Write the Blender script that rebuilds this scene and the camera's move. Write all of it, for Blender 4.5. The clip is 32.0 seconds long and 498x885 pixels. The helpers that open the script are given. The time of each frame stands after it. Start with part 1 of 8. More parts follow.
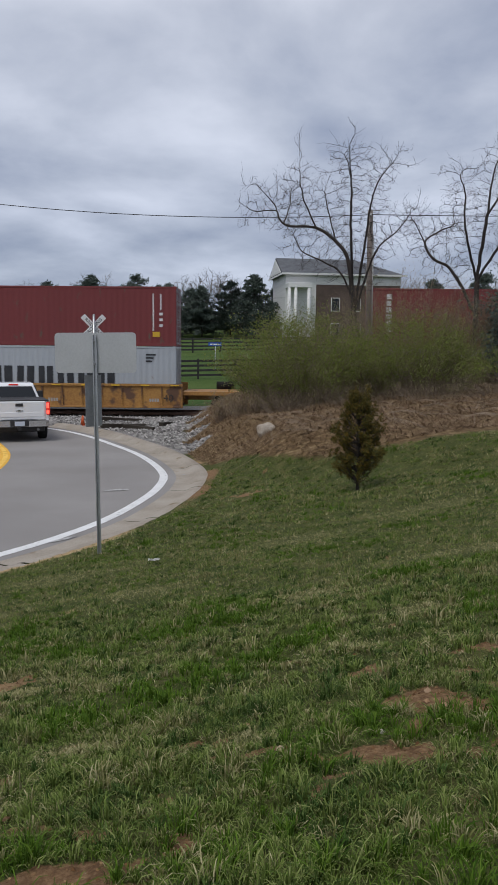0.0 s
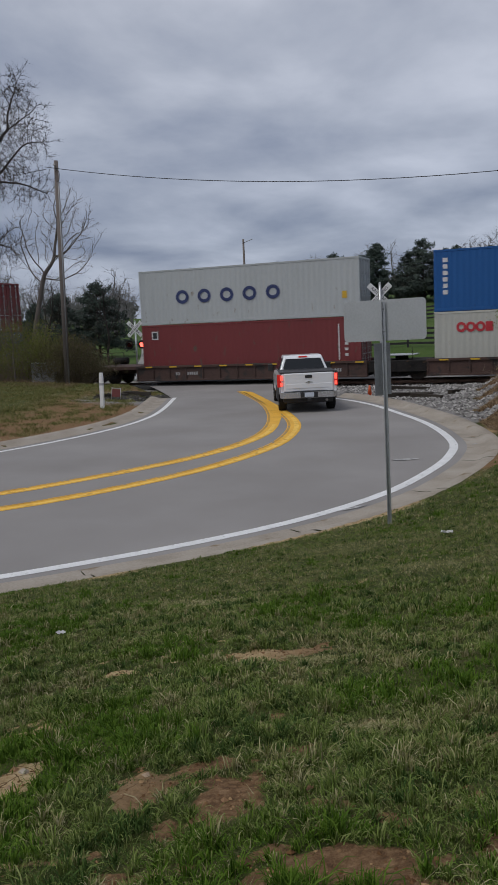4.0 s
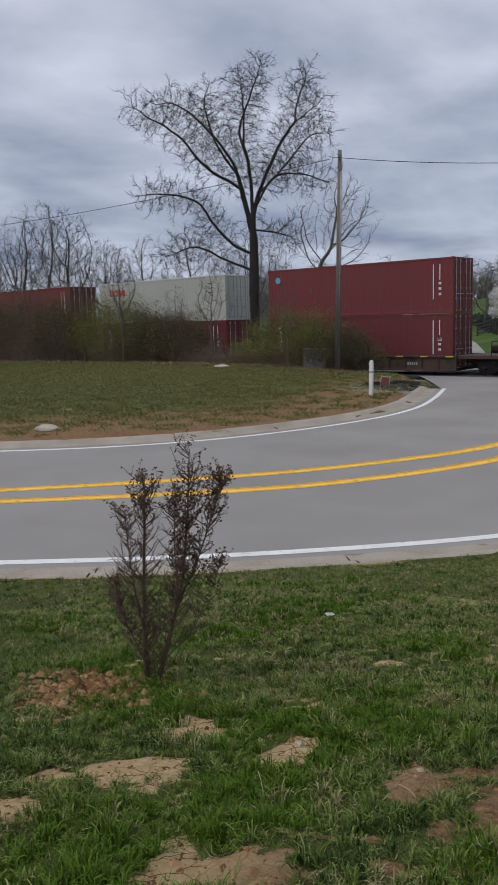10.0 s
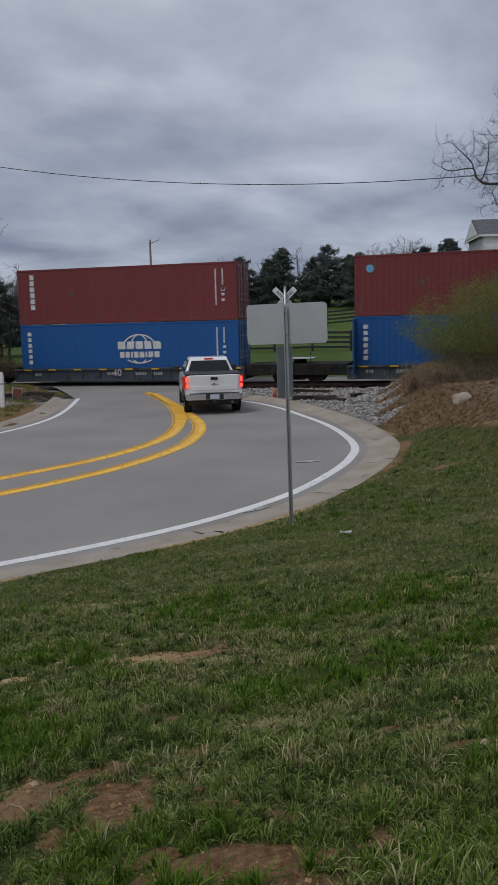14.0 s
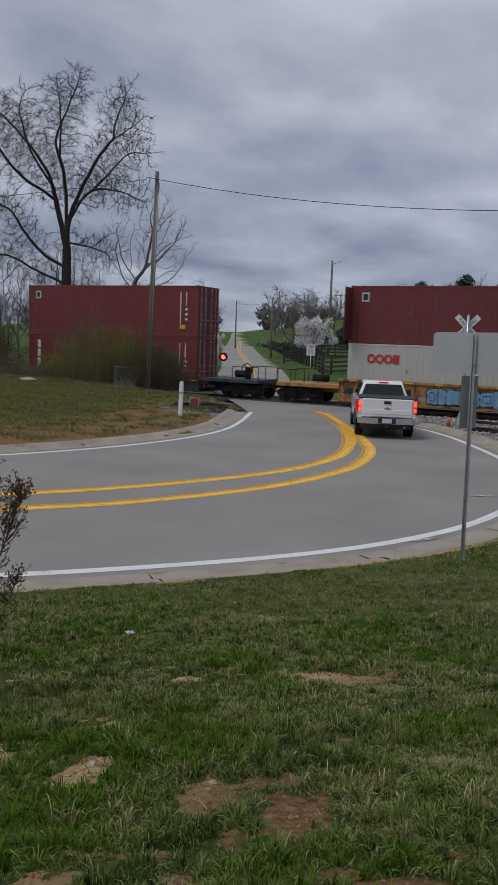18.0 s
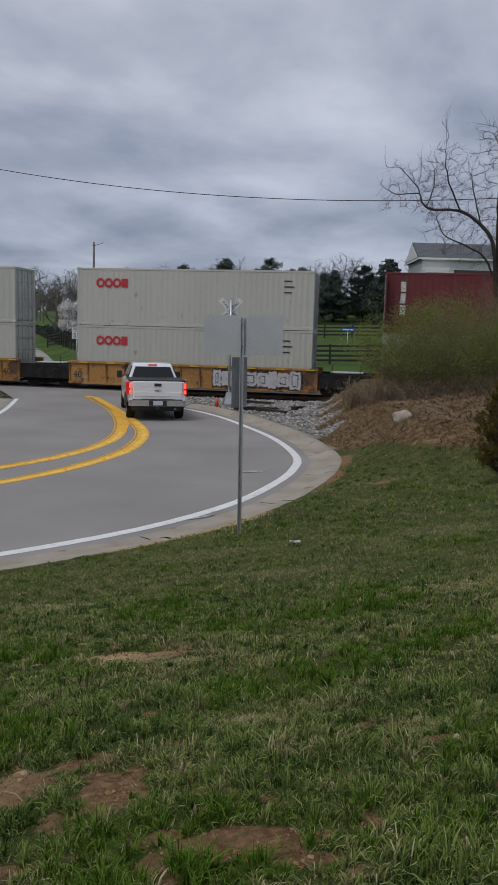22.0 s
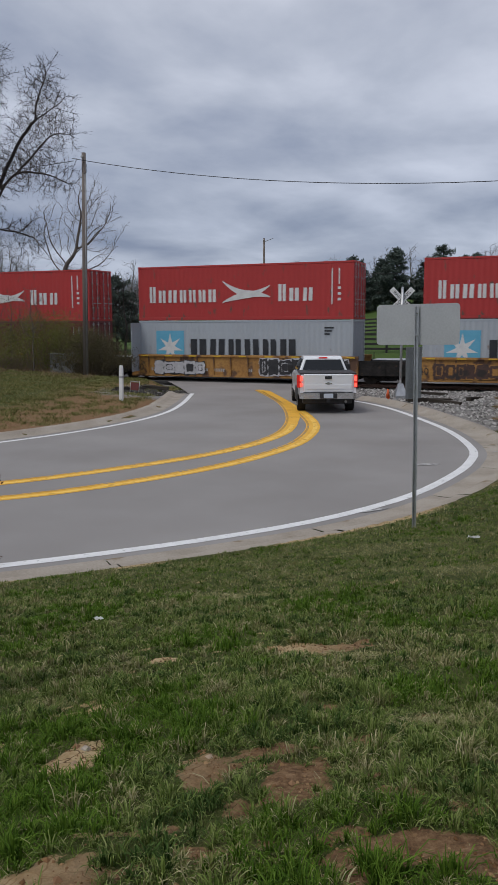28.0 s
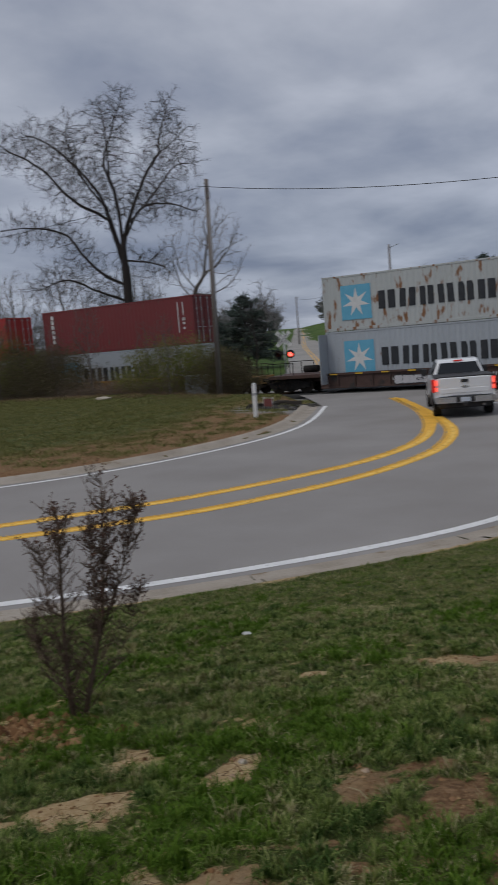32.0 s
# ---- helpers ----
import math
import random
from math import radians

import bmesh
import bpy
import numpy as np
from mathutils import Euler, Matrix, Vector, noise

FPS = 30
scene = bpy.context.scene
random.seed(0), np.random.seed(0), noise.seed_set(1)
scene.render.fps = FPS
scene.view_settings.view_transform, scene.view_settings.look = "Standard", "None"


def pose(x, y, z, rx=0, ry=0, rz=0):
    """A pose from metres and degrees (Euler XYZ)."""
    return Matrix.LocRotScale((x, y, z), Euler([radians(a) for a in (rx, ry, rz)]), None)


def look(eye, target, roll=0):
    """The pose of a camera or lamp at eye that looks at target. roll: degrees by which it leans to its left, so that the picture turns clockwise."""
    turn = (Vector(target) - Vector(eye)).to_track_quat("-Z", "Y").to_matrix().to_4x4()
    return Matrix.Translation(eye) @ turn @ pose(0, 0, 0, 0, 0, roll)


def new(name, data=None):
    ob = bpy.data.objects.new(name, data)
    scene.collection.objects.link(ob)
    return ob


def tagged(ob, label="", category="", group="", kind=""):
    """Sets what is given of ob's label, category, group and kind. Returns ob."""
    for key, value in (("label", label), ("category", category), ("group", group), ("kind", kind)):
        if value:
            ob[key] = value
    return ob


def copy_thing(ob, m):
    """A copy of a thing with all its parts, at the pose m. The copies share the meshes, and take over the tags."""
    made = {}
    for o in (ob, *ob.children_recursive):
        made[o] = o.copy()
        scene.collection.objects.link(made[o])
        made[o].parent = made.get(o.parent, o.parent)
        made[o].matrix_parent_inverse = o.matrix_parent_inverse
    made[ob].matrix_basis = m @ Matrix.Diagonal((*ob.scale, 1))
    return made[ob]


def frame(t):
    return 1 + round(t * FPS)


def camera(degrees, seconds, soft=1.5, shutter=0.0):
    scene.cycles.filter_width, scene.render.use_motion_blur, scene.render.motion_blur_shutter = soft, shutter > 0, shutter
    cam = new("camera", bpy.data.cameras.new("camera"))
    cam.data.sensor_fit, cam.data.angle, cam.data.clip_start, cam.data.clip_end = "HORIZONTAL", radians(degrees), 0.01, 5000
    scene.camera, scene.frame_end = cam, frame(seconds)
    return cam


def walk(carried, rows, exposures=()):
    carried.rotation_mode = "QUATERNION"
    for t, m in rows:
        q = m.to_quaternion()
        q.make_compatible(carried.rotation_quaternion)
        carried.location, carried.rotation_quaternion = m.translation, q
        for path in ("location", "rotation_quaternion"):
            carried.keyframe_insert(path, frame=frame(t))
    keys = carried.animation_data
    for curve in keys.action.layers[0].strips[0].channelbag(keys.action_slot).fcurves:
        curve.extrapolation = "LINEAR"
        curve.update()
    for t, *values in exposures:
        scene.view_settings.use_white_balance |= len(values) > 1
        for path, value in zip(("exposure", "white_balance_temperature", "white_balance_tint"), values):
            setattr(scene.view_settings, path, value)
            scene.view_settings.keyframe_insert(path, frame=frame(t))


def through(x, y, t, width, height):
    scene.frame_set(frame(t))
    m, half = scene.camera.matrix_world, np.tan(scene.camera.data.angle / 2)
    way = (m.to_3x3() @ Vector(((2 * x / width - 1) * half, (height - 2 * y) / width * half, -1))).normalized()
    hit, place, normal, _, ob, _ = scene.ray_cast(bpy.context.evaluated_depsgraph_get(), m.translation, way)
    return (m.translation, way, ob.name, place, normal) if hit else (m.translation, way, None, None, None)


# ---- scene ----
cam = camera(34.19, 32.0, soft=1.5, shutter=0.15)
PATH = [
    (0, (0.147, -0.049, 3.109), (0.017, 9.886, 1.977), 0.50),
    (0.5, (0.115, -0.028, 3.098), (-0.138, 9.896, 1.891), 0.65),
    (1, (0.098, -0.006, 3.090), (-0.632, 9.892, 1.866), 0.86),
    (1.5, (0.079, 0.052, 3.063), (-2.475, 9.640, 1.816), 1.57),
    (2, (0.057, 0.108, 3.090), (-3.676, 9.300, 1.839), 1.22),
    (2.5, (0.012, 0.056, 3.088), (-3.951, 9.153, 1.846), 0.73),
    (4.5, (0.100, 0.122, 3.084), (-3.366, 9.385, 1.605), -3.55),
    (5, (0.129, 0.152, 3.080), (-3.411, 9.391, 1.625), -4.65),
    (5.5, (0.154, 0.155, 3.077), (-3.268, 9.433, 1.587), -6.37),
    (6, (0.115, 0.077, 3.102), (-2.815, 9.516, 1.581), -2.53),
    (6.5, (0.072, 0.089, 3.094), (-2.928, 9.509, 1.588), -2.32),
    (7, (0.062, 0.090, 3.092), (-3.411, 9.354, 1.633), -2.81),
    (7.5, (0.064, 0.093, 3.087), (-3.803, 9.201, 1.644), -1.36),
    (8, (0.080, 0.100, 3.094), (-3.816, 9.188, 1.604), -1.09),
    (8.5, (0.078, 0.093, 3.103), (-3.827, 9.175, 1.597), -1.83),
    (9, (0.056, 0.060, 3.112), (-3.836, 9.148, 1.609), -1.87),
    (9.5, (0.010, 0.048, 3.098), (-4.476, 8.855, 1.575), -1.08),
    (10, (-0.027, 0.015, 3.111), (-6.333, 7.635, 1.638), -1.70),
    (10.2, (-0.001, 0.010, 3.096), (-6.422, 7.541, 1.662), -1.68),
    (10.5, (-0.002, 0.006, 3.118), (-6.352, 7.591, 1.654), -1.50),
    (11, (0.035, 0.051, 3.107), (-4.496, 8.836, 1.591), 0.42),
    (11.5, (0.073, 0.062, 3.095), (-2.464, 9.617, 1.591), 0.65),
    (11.7, (0.066, 0.058, 3.108), (-2.190, 9.684, 1.609), -0.07),
    (12, (0.100, 0.052, 3.096), (-2.191, 9.682, 1.679), -0.43),
    (12.5, (0.115, 0.067, 3.087), (-2.188, 9.686, 1.608), -0.62),
    (13, (0.117, 0.096, 3.090), (-2.216, 9.707, 1.611), -0.99),
    (13.4, (0.118, 0.116, 3.080), (-2.299, 9.704, 1.588), -1.19),
    (13.5, (0.128, 0.119, 3.079), (-2.378, 9.685, 1.596), -1.84),
    (15.5, (0.047, 0.034, 3.093), (-2.181, 9.684, 1.712), 1.19),
    (16, (0.019, 0.023, 3.099), (-2.419, 9.625, 1.733), 1.12),
    (16.5, (-0.026, 0.020, 3.096), (-3.198, 9.407, 1.748), 0.10),
    (16.6, (-0.026, 0.019, 3.092), (-3.428, 9.330, 1.775), 0.30),
    (17, (-0.025, 0.008, 3.090), (-3.959, 9.108, 1.776), 0.88),
    (17.5, (-0.022, 0.006, 3.087), (-4.492, 8.869, 1.872), 1.42),
    (18, (-0.009, 0.016, 3.090), (-4.360, 8.936, 1.866), 2.05),
    (18.5, (0.008, 0.015, 3.105), (-4.136, 9.031, 1.865), 1.32),
    (19, (0.002, 0.015, 3.085), (-4.126, 9.037, 1.834), 1.21),
    (19.5, (-0.001, -0.015, 3.088), (-4.054, 9.035, 1.790), 1.01),
    (20, (-0.003, 0.007, 3.096), (-3.960, 9.063, 1.568), 2.52),
    (20.5, (0.005, 0.043, 3.115), (-3.970, 9.100, 1.638), 1.27),
    (21, (-0.026, 0.008, 3.109), (-3.475, 9.289, 1.705), 0.85),
    (21.5, (-0.058, -0.066, 3.111), (-2.842, 9.442, 1.758), 0.06),
    (22, (-0.081, -0.099, 3.094), (-1.740, 9.671, 1.751), 1.64),
    (22.5, (-0.095, -0.123, 3.096), (-1.762, 9.654, 1.820), 1.80),
    (23, (-0.122, -0.127, 3.092), (-1.891, 9.636, 1.843), 1.72),
    (23.5, (-0.112, -0.144, 3.098), (-1.912, 9.617, 1.882), 2.46),
    (24, (-0.101, -0.141, 3.103), (-1.923, 9.618, 1.901), 2.93),
    (24.5, (-0.104, -0.137, 3.096), (-1.999, 9.610, 1.911), 3.41),
    (25, (-0.106, -0.138, 3.092), (-2.491, 9.499, 1.891), 3.30),
    (25.2, (-0.107, -0.135, 3.094), (-2.761, 9.428, 1.868), 3.19),
    (25.5, (-0.119, -0.129, 3.088), (-2.961, 9.379, 1.853), 3.39),
    (27.5, (-0.127, -0.088, 3.086), (-3.572, 9.202, 1.734), 0.83),
    (28, (-0.135, -0.074, 3.082), (-3.792, 9.119, 1.627), -0.27),
    (28.5, (-0.111, -0.077, 3.090), (-3.507, 9.212, 1.617), -0.79),
    (29, (-0.087, -0.061, 3.089), (-2.691, 9.477, 1.592), -0.75),
    (29.5, (-0.083, -0.059, 3.089), (-2.600, 9.503, 1.596), -0.95),
    (30, (-0.094, -0.067, 3.081), (-2.661, 9.485, 1.604), -0.63),
    (30.5, (-0.092, -0.072, 3.080), (-2.918, 9.409, 1.624), -0.84),
    (31, (-0.085, -0.071, 3.081), (-3.173, 9.327, 1.617), -2.78),
    (31.5, (-0.084, -0.070, 3.077), (-3.192, 9.338, 1.725), -3.34),
    (32, (-0.134, -0.094, 3.088), (-5.287, 8.388, 1.865), -4.86),
]
walk(cam, [(t, look(eye, target, roll)) for t, eye, target, roll in PATH],
     [(0, 0.55), (1, 0.45), (2.2, 0.4), (4.8, 0.18), (6, 0.22), (8, 0.2), (9, 0.42), (10.2, 0.5), (12, 0.4), (13, 0.16), (16, 0.18), (18, 0.16), (19, 0.18), (20, 0.42), (21, 0.13), (22, 0.26), (25, 0.2), (28, 0.4), (30, 0.28), (31, 0.37), (32, 0.05)])

# ---- world and sun: a broken overcast sky ----
world = bpy.data.worlds.new("overcast")
scene.world = world
world.use_nodes = True
wn, wl = world.node_tree.nodes, world.node_tree.links
wn.clear()
w_out = wn.new("ShaderNodeOutputWorld")
w_bg = wn.new("ShaderNodeBackground")
w_sky = wn.new("ShaderNodeTexSky")
w_sky.sky_type, w_sky.sun_disc = "NISHITA", False
w_sky.sun_elevation, w_sky.sun_rotation = radians(48), radians(200)
w_tc = wn.new("ShaderNodeTexCoord")
w_map = wn.new("ShaderNodeMapping")
w_map.inputs["Scale"].default_value = (1.0, 0.8, 1.0)
w_map.inputs["Location"].default_value = (0.35, 0.1, 0.2)
w_up, w_lift, w_flat = wn.new("ShaderNodeSeparateXYZ"), wn.new("ShaderNodeMath"), wn.new("ShaderNodeVectorMath")
w_lift.operation, w_lift.inputs[1].default_value = "MULTIPLY_ADD", 1.0
w_lift.inputs[2].default_value = 0.16
w_pos = wn.new("ShaderNodeMath")
w_pos.operation, w_pos.inputs[1].default_value = "MAXIMUM", 0.0
w_inv = wn.new("ShaderNodeMath")
w_inv.operation, w_inv.inputs[0].default_value = "DIVIDE", 1.0
w_flat.operation = "SCALE"
w_n1 = wn.new("ShaderNodeTexNoise")
w_n1.inputs["Scale"].default_value, w_n1.inputs["Detail"].default_value = 1.5, 8.0
w_n1.inputs["Roughness"].default_value, w_n1.inputs["Distortion"].default_value = 0.5, 0.15
w_ramp = wn.new("ShaderNodeValToRGB")
w_ramp.color_ramp.elements[0].position, w_ramp.color_ramp.elements[0].color = 0.32, (0.223, 0.252, 0.331, 1)
w_ramp.color_ramp.elements[1].position, w_ramp.color_ramp.elements[1].color = 0.70, (0.55, 0.57, 0.638, 1)
mid = w_ramp.color_ramp.elements.new(0.5)
mid.color = (0.372, 0.396, 0.463, 1)
w_scale = wn.new("ShaderNodeMix")
w_scale.data_type = "RGBA"
w_scale.inputs["Factor"].default_value = 0.94
w_dim = wn.new("ShaderNodeVectorMath")
w_dim.operation = "SCALE"
w_dim.inputs["Scale"].default_value = 0.10
wl.new(w_tc.outputs["Generated"], w_up.inputs[0])
wl.new(w_up.outputs["Z"], w_pos.inputs[0])
wl.new(w_pos.outputs[0], w_lift.inputs[0])
wl.new(w_lift.outputs[0], w_inv.inputs[1])
wl.new(w_tc.outputs["Generated"], w_flat.inputs[0])
wl.new(w_inv.outputs[0], w_flat.inputs["Scale"])
wl.new(w_flat.outputs["Vector"], w_map.inputs["Vector"])
wl.new(w_map.outputs["Vector"], w_n1.inputs["Vector"])
wl.new(w_n1.outputs["Fac"], w_ramp.inputs["Fac"])
wl.new(w_sky.outputs["Color"], w_dim.inputs[0])
wl.new(w_dim.outputs["Vector"], w_scale.inputs["A"])
# cloud thins overhead and lies darker and bluer towards the horizon
w_sep, w_low, w_lay = wn.new("ShaderNodeSeparateXYZ"), wn.new("ShaderNodeMapRange"), wn.new("ShaderNodeMix")
w_lay.data_type = "RGBA"
w_lay.blend_type = "MULTIPLY"
w_lay.inputs["Factor"].default_value = 1.0
w_tone = wn.new("ShaderNodeValToRGB")
w_tone.color_ramp.elements[0].position, w_tone.color_ramp.elements[0].color = 0.0, (0.80, 0.84, 0.90, 1)
w_tone.color_ramp.elements[1].position, w_tone.color_ramp.elements[1].color = 1.0, (1.0, 1.0, 1.0, 1)
for at, col in ((0.22, (0.72, 0.76, 0.83, 1)), (0.5, (0.92, 0.94, 0.97, 1))):
    w_tone.color_ramp.elements.new(at).color = col
w_low.inputs["From Min"].default_value, w_low.inputs["From Max"].default_value = 0.0, 0.5
wl.new(w_tc.outputs["Generated"], w_sep.inputs[0])
wl.new(w_sep.outputs["Z"], w_low.inputs["Value"])
wl.new(w_low.outputs["Result"], w_tone.inputs["Fac"])
wl.new(w_ramp.outputs["Color"], w_lay.inputs["A"])
wl.new(w_tone.outputs["Color"], w_lay.inputs["B"])
wl.new(w_lay.outputs["Result"], w_scale.inputs["B"])
wl.new(w_scale.outputs["Result"], w_bg.inputs["Color"])
wl.new(w_bg.outputs["Background"], w_out.inputs["Surface"])
w_bg.inputs["Strength"].default_value = 1.0

sun = new("sun", bpy.data.lights.new("sun", "SUN"))
sun.data.energy, sun.data.angle, sun.data.color = 1.1, radians(25), (1.0, 0.97, 0.93)
sun.matrix_world = look((0, 0, 60), (18, 30, 0))


# ---- materials ----
def material(name, rough=0.7, metal=0.0):
    m = bpy.data.materials.new(name)
    m.use_nodes = True
    n, l = m.node_tree.nodes, m.node_tree.links
    b = n["Principled BSDF"]
    b.inputs["Roughness"].default_value, b.inputs["Metallic"].default_value = rough, metal
    if rough > 0.8:
        b.inputs["Specular IOR Level"].default_value = 0.12
    return m, n, l, b


def varied(name, colours, scale=4.0, fine=40.0, rough=0.7, metal=0.0, bump=0.15, depth=0.02, each=0.0, stretch=(1, 1, 1), spots=None):
    """A surface whose colour drifts between the given ones at a coarse and a fine scale, with relief; each: change from object to object."""
    m, n, l, b = material(name, rough, metal)
    tc, mp = n.new("ShaderNodeTexCoord"), n.new("ShaderNodeMapping")
    mp.inputs["Scale"].default_value = stretch
    l.new(tc.outputs["Object"], mp.inputs["Vector"])
    big, small, mixn = n.new("ShaderNodeTexNoise"), n.new("ShaderNodeTexNoise"), n.new("ShaderNodeMath")
    big.inputs["Scale"].default_value, big.inputs["Detail"].default_value = scale, 5
    small.inputs["Scale"].default_value, small.inputs["Detail"].default_value = fine, 4
    l.new(mp.outputs[0], big.inputs["Vector"])
    l.new(mp.outputs[0], small.inputs["Vector"])
    mixn.operation = "MULTIPLY_ADD"
    mixn.inputs[1].default_value = 0.45
    l.new(small.outputs["Fac"], mixn.inputs[0])
    sc = n.new("ShaderNodeMath")
    sc.operation = "MULTIPLY"
    sc.inputs[1].default_value = 0.55
    l.new(big.outputs["Fac"], sc.inputs[0])
    l.new(sc.outputs[0], mixn.inputs[2])
    ramp = n.new("ShaderNodeValToRGB")
    els = ramp.color_ramp.elements
    while len(els) < len(colours):
        els.new(0.5)
    for k, c in enumerate(colours):
        els[k].position = 0.36 + 0.28 * k / max(1, len(colours) - 1)
        els[k].color = (*c, 1)
    l.new(mixn.outputs[0], ramp.inputs["Fac"])
    col = ramp.outputs["Color"]
    if each:
        info, hsv, mr = n.new("ShaderNodeObjectInfo"), n.new("ShaderNodeHueSaturation"), n.new("ShaderNodeMapRange")
        mr.inputs["To Min"].default_value, mr.inputs["To Max"].default_value = 1 - each, 1 + each
        l.new(info.outputs["Random"], mr.inputs["Value"])
        l.new(mr.outputs["Result"], hsv.inputs["Value"])
        l.new(col, hsv.inputs["Color"])
        col = hsv.outputs["Color"]
    if spots:
        colour, size, cut = spots
        sp, cr, mx = n.new("ShaderNodeTexNoise"), n.new("ShaderNodeMapRange"), n.new("ShaderNodeMix")
        mx.data_type = "RGBA"
        sp.inputs["Scale"].default_value, sp.inputs["Detail"].default_value = size, 8
        cr.inputs["From Min"].default_value, cr.inputs["From Max"].default_value = cut, cut + 0.08
        l.new(mp.outputs[0], sp.inputs["Vector"])
        l.new(sp.outputs["Fac"], cr.inputs["Value"])
        l.new(cr.outputs["Result"], mx.inputs["Factor"])
        l.new(col, mx.inputs["A"])
        mx.inputs["B"].default_value = (*colour, 1)
        col = mx.outputs["Result"]
    l.new(col, b.inputs["Base Color"])
    if bump:
        bp = n.new("ShaderNodeBump")
        bp.inputs["Strength"].default_value, bp.inputs["Distance"].default_value = bump, depth
        l.new(small.outputs["Fac"], bp.inputs["Height"])
        l.new(bp.outputs["Normal"], b.inputs["Normal"])
    return m


def plain(name, colour, rough=0.5, metal=0.0, glow=None):
    m, n, l, b = material(name, rough, metal)
    b.inputs["Base Color"].default_value = (*colour, 1)
    if glow:
        b.inputs["Emission Color"].default_value, b.inputs["Emission Strength"].default_value = (*glow[0], 1), glow[1]
    return m


def shade(c, k):
    return tuple(min(1, v * k) for v in c)


# ---- mesh helpers ----
def finish(bm, smooth=False):
    bmesh.ops.recalc_face_normals(bm, faces=bm.faces)
    for f in bm.faces:
        f.smooth = smooth
    return bm


def mesh_of(name, bm, mat, smooth=False):
    me = bpy.data.meshes.new(name)
    bm.to_mesh(me)
    bm.free()
    for m in mat if isinstance(mat, (list, tuple)) else [mat]:
        me.materials.append(m)
    if smooth:
        for p in me.polygons:
            p.use_smooth = True
    return me


def part(name, bm, mat, parent=None, label="", smooth=False):
    """Links a bmesh (or a mesh) as one object, under a parent if one is given."""
    me = bm if isinstance(bm, bpy.types.Mesh) else mesh_of(name, bm, mat, smooth)
    ob = new(name, me)
    if parent is not None:
        ob.parent = parent
    if label:
        ob["label"] = label
    return ob


def empty(name, m=None):
    ob = new(name)
    ob.empty_display_size = 0.2
    if m is not None:
        ob.matrix_basis = m
    return ob


def add_box(bm, x0, x1, y0, y1, z0, z1, bevel=0.0, m=None, mat=0):
    v = [bm.verts.new((x, y, z)) for z in (z0, z1) for y in (y0, y1) for x in (x0, x1)]
    fs = [bm.faces.new([v[i] for i in q]) for q in ((0, 2, 3, 1), (4, 5, 7, 6), (0, 1, 5, 4), (2, 6, 7, 3), (0, 4, 6, 2), (1, 3, 7, 5))]
    for f in fs:
        f.material_index = mat
    if bevel:
        es = list({e for f in fs for e in f.edges})
        r = bmesh.ops.bevel(bm, geom=es, offset=bevel, segments=1, affect="EDGES", profile=0.7)
        v = list({q for f in r["faces"] for q in f.verts} | {q for q in v if q.is_valid})
    if m is not None:
        bmesh.ops.transform(bm, matrix=m, verts=[q for q in v if q.is_valid])
    return bm


def box(x0, x1, y0, y1, z0, z1, bevel=0.0, m=None):
    return finish(add_box(bmesh.new(), x0, x1, y0, y1, z0, z1, bevel, m))


def add_tube(bm, pts, radii, sides=8, cap=True, mat=0):
    """A round tube along points, radius by point."""
    rings = []
    pts = [Vector(p) for p in pts]
    ref = None
    for k, p in enumerate(pts):
        d = (pts[min(k + 1, len(pts) - 1)] - pts[max(k - 1, 0)]).normalized()
        if ref is None:
            ref = d.orthogonal().normalized()
        a = (ref - d * ref.dot(d))
        a = a.normalized() if a.length > 1e-5 else d.orthogonal().normalized()
        ref = a
        b = d.cross(a)
        r = radii[k] if isinstance(radii, (list, tuple)) else radii
        rings.append([bm.verts.new(p + (a * math.cos(q) + b * math.sin(q)) * r) for q in (2 * math.pi * j / sides for j in range(sides))])
    for r0, r1 in zip(rings, rings[1:]):
        for j in range(sides):
            f = bm.faces.new((r0[j], r0[(j + 1) % sides], r1[(j + 1) % sides], r1[j]))
            f.material_index, f.smooth = mat, True
    if cap:
        for r, flip in ((rings[0], True), (rings[-1], False)):
            f = bm.faces.new(list(reversed(r)) if flip else r)
            f.material_index = mat
    return bm


def tube(pts, radii, sides=8):
    return add_tube(bmesh.new(), pts, radii, sides)


def add_prism(bm, outline, axis, a, b, mat=0):
    """A flat outline of (u, v) pairs pulled from a to b along an axis: 'x' maps u, v to y, z; 'y' to x, z; 'z' to x, y."""
    put = {"x": lambda u, v, w: (w, u, v), "y": lambda u, v, w: (u, w, v), "z": lambda u, v, w: (u, v, w)}[axis]
    r0, r1 = ([bm.verts.new(put(u, v, w)) for u, v in outline] for w in (a, b))
    n = len(outline)
    fs = [bm.faces.new(r0), bm.faces.new(list(reversed(r1)))]
    fs += [bm.faces.new((r0[k], r1[k], r1[(k + 1) % n], r0[(k + 1) % n])) for k in range(n)]
    for f in fs:
        f.material_index = mat
    return bm


def prism(outline, axis, a, b):
    return finish(add_prism(bmesh.new(), outline, axis, a, b))


